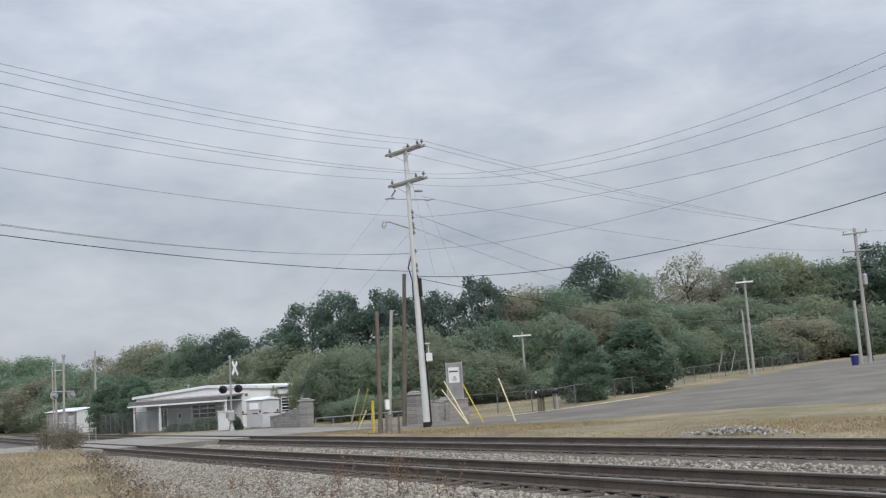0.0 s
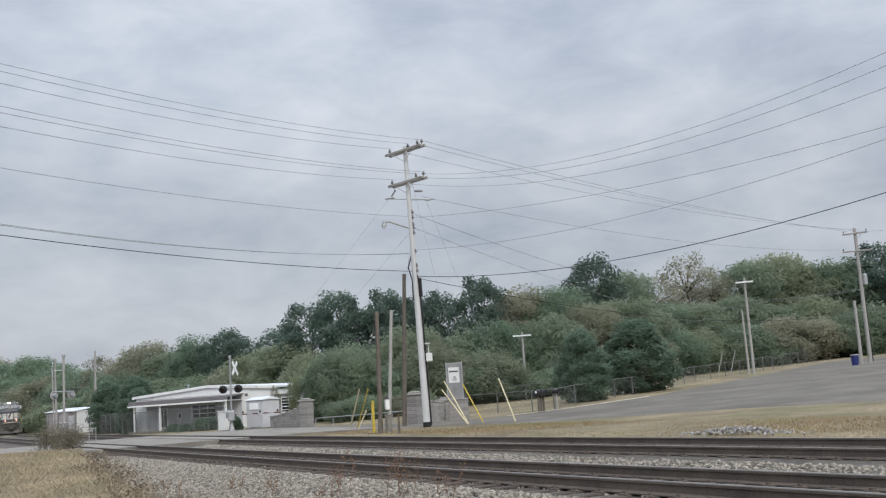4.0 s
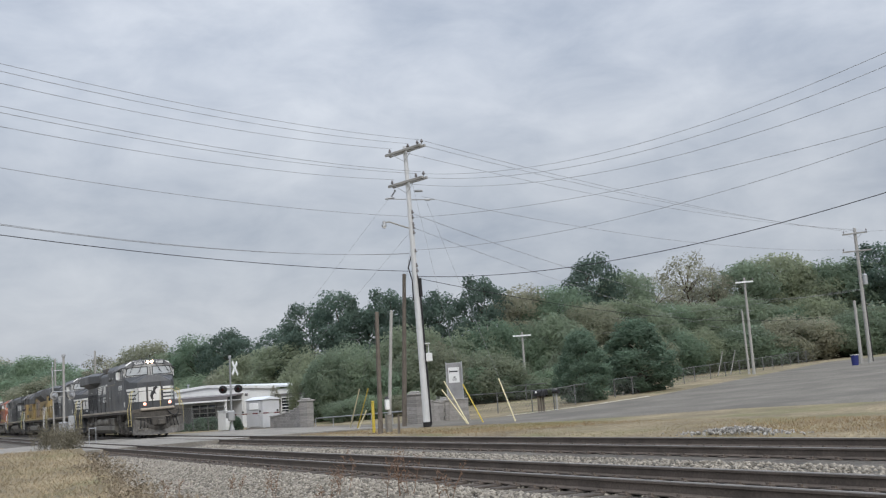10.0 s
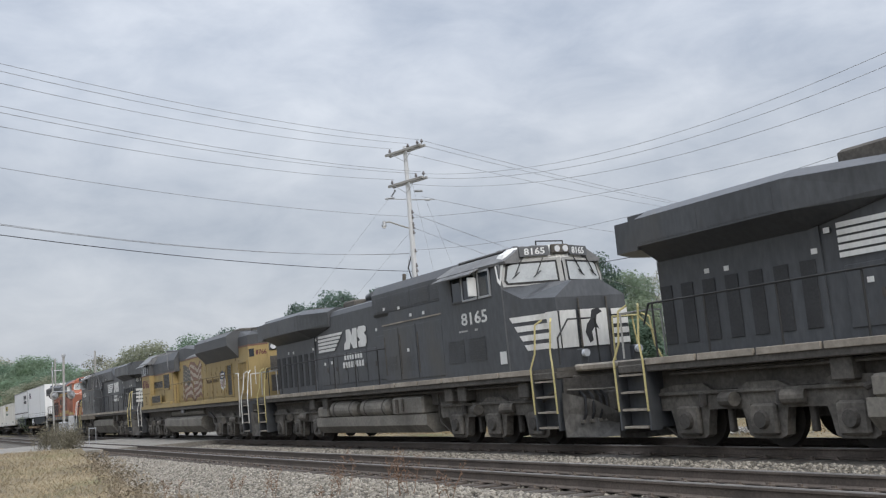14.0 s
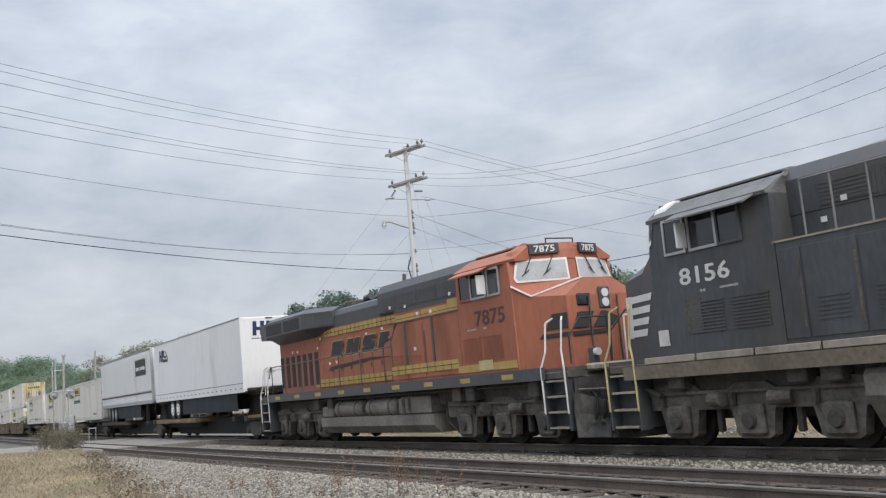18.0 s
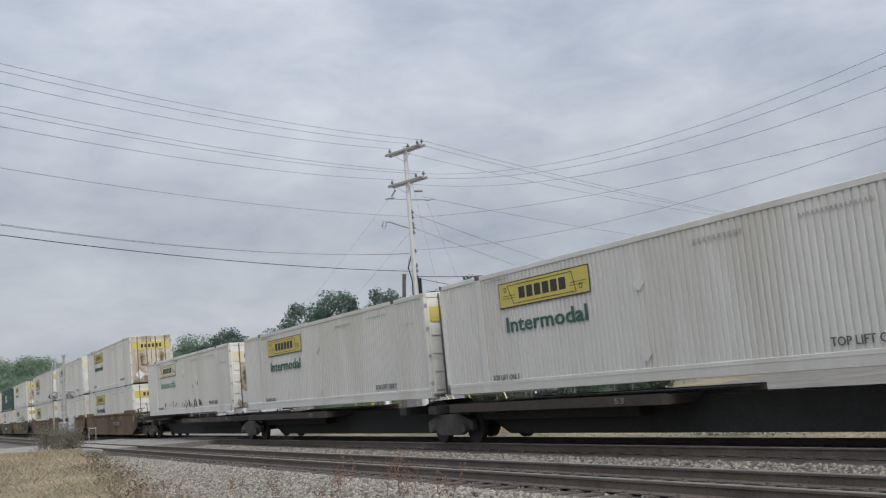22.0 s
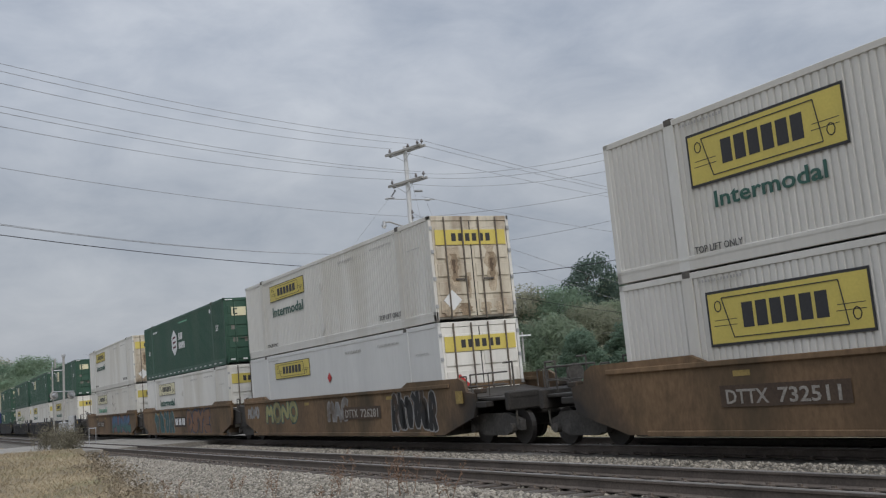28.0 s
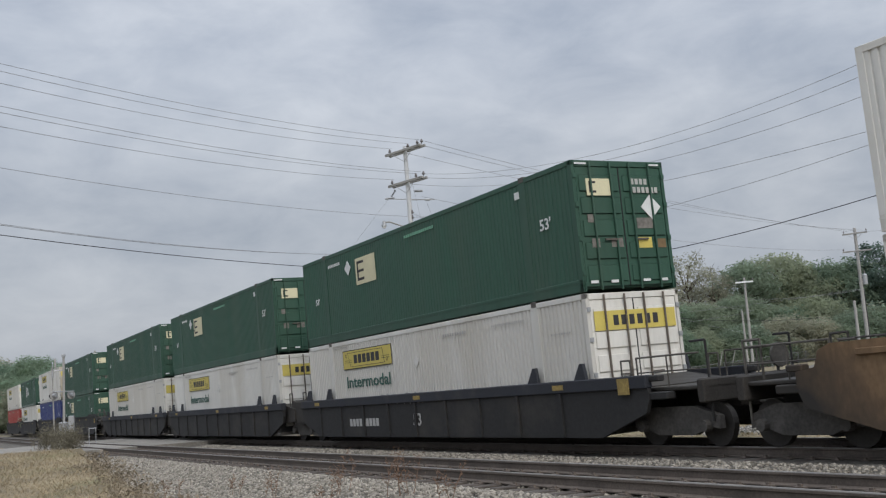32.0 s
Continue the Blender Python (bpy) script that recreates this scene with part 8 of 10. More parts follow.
    letter("BUILDING AMERICA", -2.7 if s > 0 else -4.85, s * 1.02, 2.62, 2.12, 0.17, M_MAROON_DIM, e, s)
    me, w = text_shape(number, 1.0, M_MAROON)
    part("lettering", me, None, e, m=Matrix.Translation(bevel(0.38, 3.52)) @ Matrix.Rotation(math.atan2(-0.66, -0.63), 4, "Z") @ Matrix.Diagonal((0.5 / w, 1, 0.2 / 0.72, 1)))
    for k0, k1, z in ((0.5, 0.95, 3.0), (0.5, 0.95, 2.66)):
        part("grab_iron", Shape().pipe([bevel(k0, z + 0.06), bevel(k0 + 0.02, z), bevel(k1 - 0.02, z), bevel(k1, z + 0.06)], 0.014, 5), M_UP_YELLOW, e)
    part("grab_iron", Shape().rod(bevel(0.3, 3.05), bevel(0.3, 2.3), 0.016), M_LOCO_WHITE, e)
    part("rear_window", Shape().add([bevel(0.05, 3.45), bevel(0.3, 3.45), bevel(0.3, 3.78), bevel(0.05, 3.78)], [(3, 2, 1, 0)]), GLASS, e)
    stain_ = random.Random(12)
    for k in range(16):
        x, z = stain_.uniform(-9.0, 7.0), stain_.uniform(2.1, 3.4)
        yy = 1.272 if x > 2.9 else 1.02
        side_rect("rust_stain", e, M_DEEP_RUST, s, x, x + 0.05, yy, z, z + stain_.uniform(0.06, 0.16), 0.003)
    pr = [(x, s * 1.48, 2.8) for x in (1.4, -0.3, -2.0, -3.7, -5.4, -7.1, -8.6)]
    handrail(e, [(2.85, s * 1.48, 2.6), (2.7, s * 1.48, 2.82), (-9.1, s * 1.48, 2.82)], pr, M_RAIL_OCHRE, 1.72)
    handrail(e, [(-9.0, s * 1.5, 2.8), (-9.45, s * 1.52, 2.8), (-9.5, s * 1.54, 2.6), (-9.4, s * 1.55, 1.0)], [], M_LOCO_WHITE, 1.72)
    for q in (-1, 1):
        handrail(e, [(-10.65, q * 1.4, 1.8), (-10.65, q * 1.38, 2.7), (-10.65, q * 0.3, 2.75), (-10.65, q * 0.28, 1.8)], [], M_LOCO_WHITE, 1.72)
        part("rear_lamp", Shape().rod((-9.96, q * 0.13, 3.8), (-10.03, q * 0.13, 3.8), 0.12, 0.12, 14), M_DIMLIGHT, e)
    part("lamp_panel", Shape().box(-9.99, -9.94, -0.3, 0.3, 3.65, 3.95, 0.02), M_LOCO_BLACK, e)
    for z0, z1 in ((1.95, 2.62), (2.75, 3.4)):
        part("end_grille", Shape().box(-9.98, -9.94, -0.28, 0.28, z0, z1, 0.01), M_UNDER, e)
    # cab
    cab = part("cab", loft([mirrored([(1.5, 1.72), (1.5, 4.15), (0.98, 4.6)], 7.3), mirrored([(1.5, 1.72), (1.5, 4.15), (0.98, 4.6)], 9.3), mirrored([(1.4, 1.72), (1.4, 4.1), (0.9, 4.5)], 9.45)]), M_UP_YELLOW, e)
    part("cab_roof", loft([mirrored([(1.6, 4.14), (1.62, 4.2), (1.0, 4.66), (0.5, 4.74)], 7.2), mirrored([(1.6, 4.14), (1.62, 4.2), (1.0, 4.66), (0.5, 4.74)], 9.4), mirrored([(1.5, 4.1), (1.5, 4.16), (0.9, 4.56), (0.5, 4.62)], 9.6)]), M_AWNING, cab, "pale grey cab roof")
    part("cab_band", loft([mirrored([(1.508, 3.52), (1.508, 4.15), (0.98, 4.55)], 7.29), mirrored([(1.508, 3.52), (1.508, 4.15), (0.98, 4.55)], 9.31)]), M_UP_GREY, cab, "grey upper half of the cab")
    nose = part("nose", Shape().add([(9.4, -1.47, 1.72), (9.4, 1.47, 1.72), (9.4, 1.47, 3.55), (9.4, -1.47, 3.55), (10.5, -1.15, 1.72), (10.5, 1.15, 1.72), (10.4, 1.05, 3.3), (10.4, -1.05, 3.3)],
                                    [(4, 5, 6, 7), (1, 2, 6, 5), (2, 3, 7, 6), (3, 0, 4, 7), (0, 1, 5, 4)]), M_UP_YELLOW, e)
    for q in (-1, 1):
        part("windscreen", Shape().add([(9.47, q * 0.1, 3.6), (9.47, q * 1.3, 3.6), (9.47, q * 1.2, 4.1), (9.47, q * 0.1, 4.15)], [(0, 1, 2, 3) if q > 0 else (3, 2, 1, 0)]), M_WINDSCREEN, cab)
        for x0, x1 in ((7.5, 7.9), (8.05, 8.5), (8.6, 9.0)):
            wn = side_rect("side_window", cab, GLASS, q, x0, x1, 1.51, 3.62, 4.12, 0.01)
            a, b = sorted((q * 1.508, q * 1.54))
            part("window_frame", Shape().box(x0 - 0.05, x1 + 0.05, a, b, 3.57, 3.62).box(x0 - 0.05, x0, a, b, 3.62, 4.12).box(x1, x1 + 0.05, a, b, 3.62, 4.12), M_TRAILER_METAL if x0 > 8 else M_UP_GREY, wn)
        part("sun_visor", Shape().add([(x, q * yy, z - d) for d in (0, 0.03) for x, yy, z in ((7.35, 1.52, 4.2), (9.2, 1.52, 4.2), (9.2, 1.84, 4.06), (7.35, 1.84, 4.06))], [(0, 1, 2, 3), (7, 6, 5, 4), (0, 4, 5, 1), (1, 5, 6, 2), (2, 6, 7, 3), (3, 7, 4, 0)]), M_AWNING, cab)
        part("number_box", Shape().box(9.3, 9.6, min(q * 0.5, q * 0.95), max(q * 0.5, q * 0.95), 4.3, 4.55, 0.03), M_INK, cab)
    letter(number, 9.08 if s > 0 else 7.5, s * 1.506, 2.86, 1.52, 0.44, M_MAROON, cab, s)
    hd = side_rect("cab_door", cab, M_UP_YELLOW, s, 7.55, 8.7, 1.5, 1.85, 2.5, 0.018, "", 0.008)
    lv = Shape()
    for k in range(6):
        lv.box(8.1, 8.45, *yb(s, 1.518, 1.535), 1.95 + k * 0.08, 1.99 + k * 0.08)
    part("louvre", lv, M_SPINE, hd)
    side_rect("door_joint", cab, M_SPINE, s, 7.55, 8.8, 1.503, 2.52, 2.55, 0.016)
    side_rect("roof_joint", cab, M_FLAG_RED, s, 7.3, 9.3, 1.512, 3.5, 3.55, 0.006)
    part("headlight", Shape().rod((10.45, -0.12, 3.0), (10.55, -0.12, 3.0), 0.1, 0.1).rod((10.45, 0.12, 3.0), (10.55, 0.12, 3.0), 0.1, 0.1), M_DIMLIGHT, nose)
    part("antenna", Shape().dome((8.2, 0.0, 4.74), 0.25, 0.25, 0.1), M_UP_GREY, cab)
    part("roof_box", Shape().box(7.3, 7.8, -0.4, 0.4, 4.7, 4.84, 0.03), M_UP_GREY, cab)
    return e


M_FLAG_BLUE = material("faded_blue_print", (0.085, 0.085, 0.078), 0.6, var=0.25, bump=0)
M_FLAG_DEEP = material("deep_red_print", (0.15, 0.05, 0.045), 0.6, var=0.2, bump=0)
M_MAROON_DIM = material("faded_brown_print", (0.075, 0.05, 0.03), 0.65, var=0.25, bump=0)
M_RAIL_OCHRE = material("grimy_ochre_rail", (0.17, 0.125, 0.06), 0.7, var=0.2, bump=0)


# ---- containers and trailers: origin at the middle of the floor ----
LB, WB, HB = 16.154, 2.591, 2.896


def corrugated(x0, x1, y, z0, z1, pitch, depth, s):
    """A wall of upright ribs on the side s, its outer skin at y."""
    n = max(1, int(round((x1 - x0) / pitch)))
    p = (x1 - x0) / n
    prof = []
    for k in range(n):
        a = x0 + k * p
        prof += [(a, y), (a + p * 0.55, y), (a + p * 0.65, y - s * depth), (a + p * 0.9, y - s * depth)]
    prof.append((x1, y))
    sh = Shape()
    v = [(a, b, z) for a, b in prof for z in (z0, z1)]
    f = [(2 * i, 2 * i + 2, 2 * i + 3, 2 * i + 1) for i in range(len(prof) - 1)]
    return sh.add(v, [q if s < 0 else q[::-1] for q in f])


M_ROD = material("rusty_lock_rod", (0.13, 0.11, 0.09), 0.75, var=0.3, scale=5, bump=0.05)


def container(name, label, body, door, style, ribs=0.21, depth=0.028):
    c = thing(name, label, "container", group="domestic containers")
    h = LB / 2
    part("core", Shape().box(-h + 0.06, h - 0.08, -WB / 2 + 0.05, WB / 2 - 0.05, 0.06, HB - 0.05), body, c)
    for s in (-1, 1):
        y = s * WB / 2
        part("side_panel", corrugated(-h + 0.14, h - 0.14, y - s * 0.012, 0.16, HB - 0.12, ribs, depth, s), body, c)
        part("top_rail", Shape().box(-h, h, min(y, y - s * 0.07), max(y, y - s * 0.07), HB - 0.12, HB, 0.008), body, c)
        part("bottom_rail", Shape().box(-h, h, min(y, y - s * 0.07), max(y, y - s * 0.07), 0.0, 0.27, 0.01), body, c)
        part("lower_line", Shape().box(-h, h, min(y + s * 0.001, y + s * 0.006), max(y + s * 0.001, y + s * 0.006), 0.19, 0.215), body, c)
        for x in (-6.1, 6.1):
            part("lift_post", Shape().box(x - 0.14, x + 0.14, min(y + s * 0.002, y - s * 0.05), max(y + s * 0.002, y - s * 0.05), 0.0, HB, 0.006), body, c)
            part("corner_casting", Shape().box(x - 0.11, x + 0.11, min(y + s * 0.006, y - s * 0.16), max(y + s * 0.006, y - s * 0.16), HB - 0.1, HB + 0.035, 0.01), M_UNDER, c)
        for x in (-h + 0.07, h - 0.07):
            part("corner_post", Shape().box(x - 0.07, x + 0.07, min(y, y - s * 0.09), max(y, y - s * 0.09), 0.0, HB, 0.008), body, c)
    part("roof", Shape().box(-h + 0.05, h - 0.05, -WB / 2 + 0.05, WB / 2 - 0.05, HB - 0.05, HB - 0.012), body, c)
    part("rear_wall", Shape().box(-h, -h + 0.06, -WB / 2 + 0.09, WB / 2 - 0.09, 0.0, HB - 0.02), body, c)
    part("door_header", Shape().box(h - 0.06, h + 0.004, -WB / 2 + 0.09, WB / 2 - 0.09, HB - 0.14, HB - 0.004, 0.008), door, c)
    for s in (-1, 1):
        a, b = sorted((s * 0.012, s * (WB / 2 - 0.1)))
        d = part("door", Shape().box(h - 0.05, h - 0.012, a, b, 0.1, HB - 0.15, 0.008), door, c)
        for k in range(5):
            z = 0.2 + k * 0.5
            part("door_panel", Shape().box(h - 0.012, h + 0.014, a + 0.07, b - 0.05, z, z + 0.36, 0.012), door, d)
        for y in (0.27, 0.83):
            part("lock_rod", Shape().rod((h + 0.045, s * y, 0.02), (h + 0.045, s * y, HB - 0.04), 0.024, 0.024, 8), M_ROD if style != "green" else body, d)
        part("lock_handle", Shape().box(h + 0.03, h + 0.07, min(s * 0.27, s * 0.6), max(s * 0.27, s * 0.6), 1.1, 1.14), M_UNDER, d)
        for z in (0.35, 1.1, 1.85, 2.5):
            part("hinge", Shape().box(h - 0.02, h + 0.03, min(s * 1.2, s * 1.285), max(s * 1.2, s * 1.285), z, z + 0.1), M_STEEL if style != "green" else body, d)
    part("door_gasket", Shape().box(h - 0.03, h - 0.008, -0.012, 0.012, 0.1, HB - 0.15), M_BLACK, c)
    return c


def sign_panel(c, s, x0, x1, z0, z1, face, border, ink, t=0.05):
    y = s * (WB / 2 + 0.003)
    p = plate("sign_panel", c, border, x0, x1, y, z0, z1, s, 0.004, "printed rectangular owner sign")
    y2 = y + s * 0.004
    plate("sign_face", p, face, x0 + t, x1 - t, y2, z0 + t, z1 - t, s, 0.003)
    w, h = x1 - x0, z1 - z0
    bars("sign_print", p, ink, x0 + w * 0.24, x0 + w * 0.78, y2 + s * 0.003, z0 + h * 0.29, z0 + h * 0.73, 6, s, 0.003, 0.22)
    for a, b in ((0.04, 0.2), (0.8, 0.96)):
        sh = Shape()
        for k in range(2):
            sh.box(x0 + w * a + 0.03 * k, x0 + w * b, min(y2 + s * 0.003, y2 + s * 0.006), max(y2 + s * 0.003, y2 + s * 0.006), z0 + h * (0.36 + 0.1 * k), z0 + h * (0.36 + 0.1 * k) + 0.012)
        part("sign_scroll", sh, ink, p)["kind"] = "stuff"
    yl = y2 + s * 0.003
    edge = [(x0 + w * 0.17, z0 + h * 0.14), (x0 + w * 0.86, z0 + h * 0.14), (x0 + w * 0.83, z0 + h * 0.86), (x0 + w * 0.11, z0 + h * 0.86)]
    part("scroll_outline", Shape().pipe([(a, yl, b) for a, b in edge + edge[:1]], 0.006 + h * 0.006, 4), ink, p)
    for a, b in ((0.08, 0.72), (0.91, 0.3)):
        ring = [(x0 + w * a + h * 0.08 * math.cos(0.785 * k), yl, z0 + h * b + h * 0.1 * math.sin(0.785 * k)) for k in range(9)]
        part("scroll_end", Shape().pipe(ring, 0.005 + h * 0.006, 4), ink, p)


def white_box(label, big=False, faded=False, word=True, wordmat=None, small_marks=True, pale=False, diamond=False, door=None, pale_door=False):
    c = container("container", label, M_BOX_WHITE if not diamond else M_BOX_SMOOTH, door or M_BOX_DOOR, "white", 0.155 if not diamond else 1.25, 0.024 if not diamond else 0.004)
    h = LB / 2
    for s in (-1,):
        y = s * (WB / 2 + 0.004)
        if big:
            x0, x1, z0, z1 = -h + 2.42, -h + 5.97, 1.48, 2.48
            tz, th = 1.04, 0.30
        else:
            x0, x1, z0, z1 = -h + 2.95, -h + 6.55, 1.97, 2.58
            tz, th = 1.40, 0.36
        sign_panel(c, s, x0, x1, z0, z1, M_SIGN_YELLOW if not pale else M_SIGN_PALE, M_PRINT, M_PRINT, 0.05 if big else 0.025)
        if word:
            wx0, wx1 = x0 + (0.5 if big else 0.15), x1 - (0.5 if big else 0.2)
            letter("Intermodal", wx0 if s < 0 else wx1, y, tz, wx1 - wx0, th, wordmat or M_GREEN_PRINT, c, s)
        if small_marks:
            letter("TOP LIFT ONLY", (h - 3.6) if s < 0 else (h - 2.1), y, 0.36, 1.5, 0.15, M_PRINT_WORN, c, s)
            letter("TOP LIFT ONLY", (-h + 2.3) if s < 0 else (-h + 3.5), y, 0.28, 1.2, 0.13, M_PRINT_WORN, c, s)
            bars("stencil_print", c, M_PRINT_GREY, h - 3.9, h - 2.4, y, 2.52, 2.58, 16, s, 0.004, 0.5)
            bars("stencil_print", c, M_PRINT_GREY, -h + 2.3, -h + 3.4, y, 2.67, 2.72, 14, s, 0.004, 0.5)
            bars("stencil_print", c, M_PRINT_GREY, h - 1.4, h - 0.6, y, 2.1, 2.14, 8, s, 0.004, 0.5)
            bars("number_print", c, M_PRINT_GREY, h - 6.4, h - 5.1, y, 2.48, 2.56, 10, s, 0.004, 0.5)
        for x, z in (((-h + 8.1, 1.95), (-h + 8.1, 0.55)) if not diamond else ((-h + 8.3, 1.8),)):
            part("placard_holder", Shape().box(-0.12, 0.12, min(s * 0.002, s * 0.01), max(s * 0.002, s * 0.01), -0.12, 0.12), M_RED if diamond else M_BOX_WHITE, c, "diamond placard holder", Matrix.Translation((x, y, z)) @ Matrix.Rotation(radians(45), 4, "Y"))
    hx = h + 0.016
    p = part("door_sign", Shape().box(hx, hx + 0.006, -1.13, 1.13, 2.08, 2.5), M_SIGN_PALE if pale_door else M_SIGN_YELLOW, c, "bleached door sign" if pale_door else "yellow door sign")
    sh = Shape()
    for k in range(6):
        sh.box(hx + 0.006, hx + 0.01, -0.62 + 0.22 * k, -0.48 + 0.22 * k, 2.18, 2.4)
    part("sign_print", sh, M_PRINT, p)["kind"] = "stuff"
    part("placard_holder", Shape().box(hx, hx + 0.01, -0.2, 0.2, -0.2, 0.2), M_SIGNFACE if not diamond else M_RED, c, "", Matrix.Translation((0, -0.75, 1.2 if diamond else 0.55)) @ Matrix.Rotation(radians(45), 4, "X"))
    return c


def stain(c, count, seed, x0, x1, z0, z1, size, s=-1):
    """Bare patches where the paint has come off."""
    rng = random.Random(seed)
    for _ in range(count):
        x, z, r = rng.uniform(x0, x1), rng.uniform(z0, z1), size * rng.uniform(0.35, 1.2)
        poly = [(x + math.cos(a) * r * rng.uniform(0.5, 1.1) * 0.6, z + math.sin(a) * r * rng.uniform(0.6, 1.3)) for a in (0, 0.9, 1.8, 2.7, 3.6, 4.5, 5.4)]
        skewed("bare_patch", c, M_PEEL, poly, s * (WB / 2 + 0.006), s, 0.002)


RUSTS = [material("door_rust_" + n, c, 0.9, var=0.35, scale=5, fine=30, bump=0.08) for n, c in (("pale", (0.36, 0.30, 0.225)), ("middle", (0.23, 0.175, 0.12)), ("deep", (0.11, 0.078, 0.055)))]


def rust_run(c, rng, y, z, wide, tall, k):
    """One ragged run of rust on the doors, wider at its top; k: how deep its brown is."""
    h = LB / 2 + 0.016 + 0.002 * k
    n = 9
    w = [wide * rng.uniform(0.55, 1.1) * (1.0 - 0.6 * abs(q / (n - 1) - 0.4)) for q in range(n)]
    lean = [y + rng.uniform(-0.02, 0.02) for _ in range(n)]
    poly = [(lean[q] - w[q], z - tall * q / (n - 1)) for q in range(n)] + [(lean[q] + w[q] * 0.85, z - tall * q / (n - 1)) for q in range(n - 1, -1, -1)]
    part("rust_stain", Shape().prism(poly, 0, h, h + 0.002), RUSTS[k], c)


def door_rust(c, seed):
    """Rust runs down the door panels, each with a paler rim."""
    rng = random.Random(seed)
    for y, z, wide, tall in ((-0.62, 2.02, 0.26, 1.25), (0.62, 2.06, 0.24, 1.3), (-0.2, 1.3, 0.1, 0.7)):
        for k, f in ((0, 1.0), (1, 0.62), (2, 0.3)):
            rust_run(c, rng, y + rng.uniform(-0.03, 0.03), z - tall * (1 - f) * 0.4, wide * f, tall * f, k)
    for y in (-0.85, -0.35, 0.3, 0.8):
        rust_run(c, rng, y, 0.46, 0.25, 0.34, rng.choice((0, 0, 1)))


def green_box(label, maker, blue=None):
    m = blue or M_BOX_GREEN
    c = container("container", label, m, m, "green", 0.155, 0.013)
    h = LB / 2
    for s in (-1,):
        y = s * (WB / 2 + 0.004)
        if maker == "square":
            p = plate("emblem_panel", c, M_SIGN_PALE, -h + 4.5, -h + 5.95, y, 1.62, 2.45, s)
            sh = Shape()
            y2 = y + s * 0.006
            a, b = sorted((y2, y2 + s * 0.003))
            for z in (1.74, 2.0, 2.27):
                sh.box(-h + 4.62, -h + 5.12, a, b, z, z + 0.08)
            sh.box(-h + 4.62, -h + 4.72, a, b, 1.74, 2.35)
            part("emblem", sh, M_PRINT, p)
            part("placard_holder", Shape().box(-0.17, 0.17, min(0, s * 0.008), max(0, s * 0.008), -0.17, 0.17), M_SIGNFACE, c, "", Matrix.Translation((-h + 3.9, y, 2.25)) @ Matrix.Rotation(radians(45), 4, "Y"))
        elif maker == "hexagon":
            cx, cz = -h + 7.0, 1.62
            hexa = [(cx + 0.62 * math.sin(k * 1.0472), cz + 0.66 * math.cos(k * 1.0472)) for k in range(6)]
            skewed("emblem_panel", c, M_SIGNFACE, hexa, y, s)
            y2 = y + s * 0.006
            for k in range(3):
                z = cz - 0.3 + 0.24 * k
                skewed("emblem", c, M_MAROON, [(cx - 0.3, z), (cx + 0.3, z + 0.06), (cx + 0.3, z + 0.17), (cx - 0.3, z + 0.11)], y2, s, 0.003)
            bars("owner_print", c, M_SIGNFACE, cx + 0.95, cx + 1.75, y, 1.72, 2.05, 3, s)
            bars("owner_print", c, M_SIGNFACE, cx + 0.9, cx + 2.15, y, 1.26, 1.58, 5, s)
            sh = Shape()
            for k in range(18):
                sh.box(-h + 0.6 + 0.85 * k, -h + 0.95 + 0.85 * k, min(y, y + s * 0.004), max(y, y + s * 0.004), 0.1, 0.14)
            part("reflector_strip", sh, M_SIGNFACE, c)["kind"] = "stuff"
        letter("53'", (h - 1.4) if s < 0 else (h - 0.9), y, 1.55, 0.45, 0.26, M_SIGNFACE, c, s)
        letter("53'", (-h + 1.0) if s < 0 else (-h + 1.4), y, 1.35, 0.35, 0.2, M_SIGNFACE, c, s)
        bars("number_print", c, M_SIGNFACE, -h + 2.3, -h + 3.3, y, 2.45, 2.54, 8, s)
        bars("stencil_print", c, M_FADED_GREEN, -h + 8.0, -h + 9.8, y, 2.52, 2.6, 14, s)
        part("notice", Shape().box(h - 2.3, h - 2.1, min(y, y + s * 0.004), max(y, y + s * 0.004), 2.45, 2.62), M_SIGNFACE, c)
    hx = h + 0.016
    for y0, y1, z0, z1, mt in ((-0.95, -0.3, 2.1, 2.48, M_SIGN_PALE), (-1.0, -0.84, 1.5, 1.68, M_PRINT_DIM), (0.35, 0.8, 1.36, 1.6, M_PRINT_DIM), (-0.95, -0.74, 0.95, 1.15, M_PRINT_DIM), (-0.42, -0.1, 0.95, 1.15, M_PRINT_DIM), (0.34, 0.72, 0.92, 1.16, M_SIGN_YELLOW), (0.86, 1.12, 0.92, 1.12, M_SPINE)):
        d = part("door_decal", Shape().box(hx, hx + 0.006, y0, y1, z0, z1), mt, c)
        if mt == M_SIGN_PALE:
            part("emblem", Shape().box(hx + 0.006, hx + 0.009, y0 + 0.07, y0 + 0.12, z0 + 0.06, z1 - 0.06).box(hx + 0.006, hx + 0.009, y0 + 0.12, y0 + 0.26, z0 + 0.06, z0 + 0.11).box(hx + 0.006, hx + 0.009, y0 + 0.12, y0 + 0.26, z1 - 0.11, z1 - 0.06), M_PRINT, d)
    for z, a, n in ((2.36, 0.3, 4), (2.17, 0.34, 6)):
        for k in range(n):
            part("number_bar", Shape().box(hx, hx + 0.006, a + 0.125 * k, a + 0.085 + 0.125 * k, z, z + 0.13), M_PRINT_WHITE, c)
    for y in (-1.0, -0.45, 0.45, 0.95):
        part("door_notice", Shape().box(hx + 0.002, hx + 0.008, y - 0.1, y + 0.1, 0.17, 0.23), M_SIGNFACE, c)
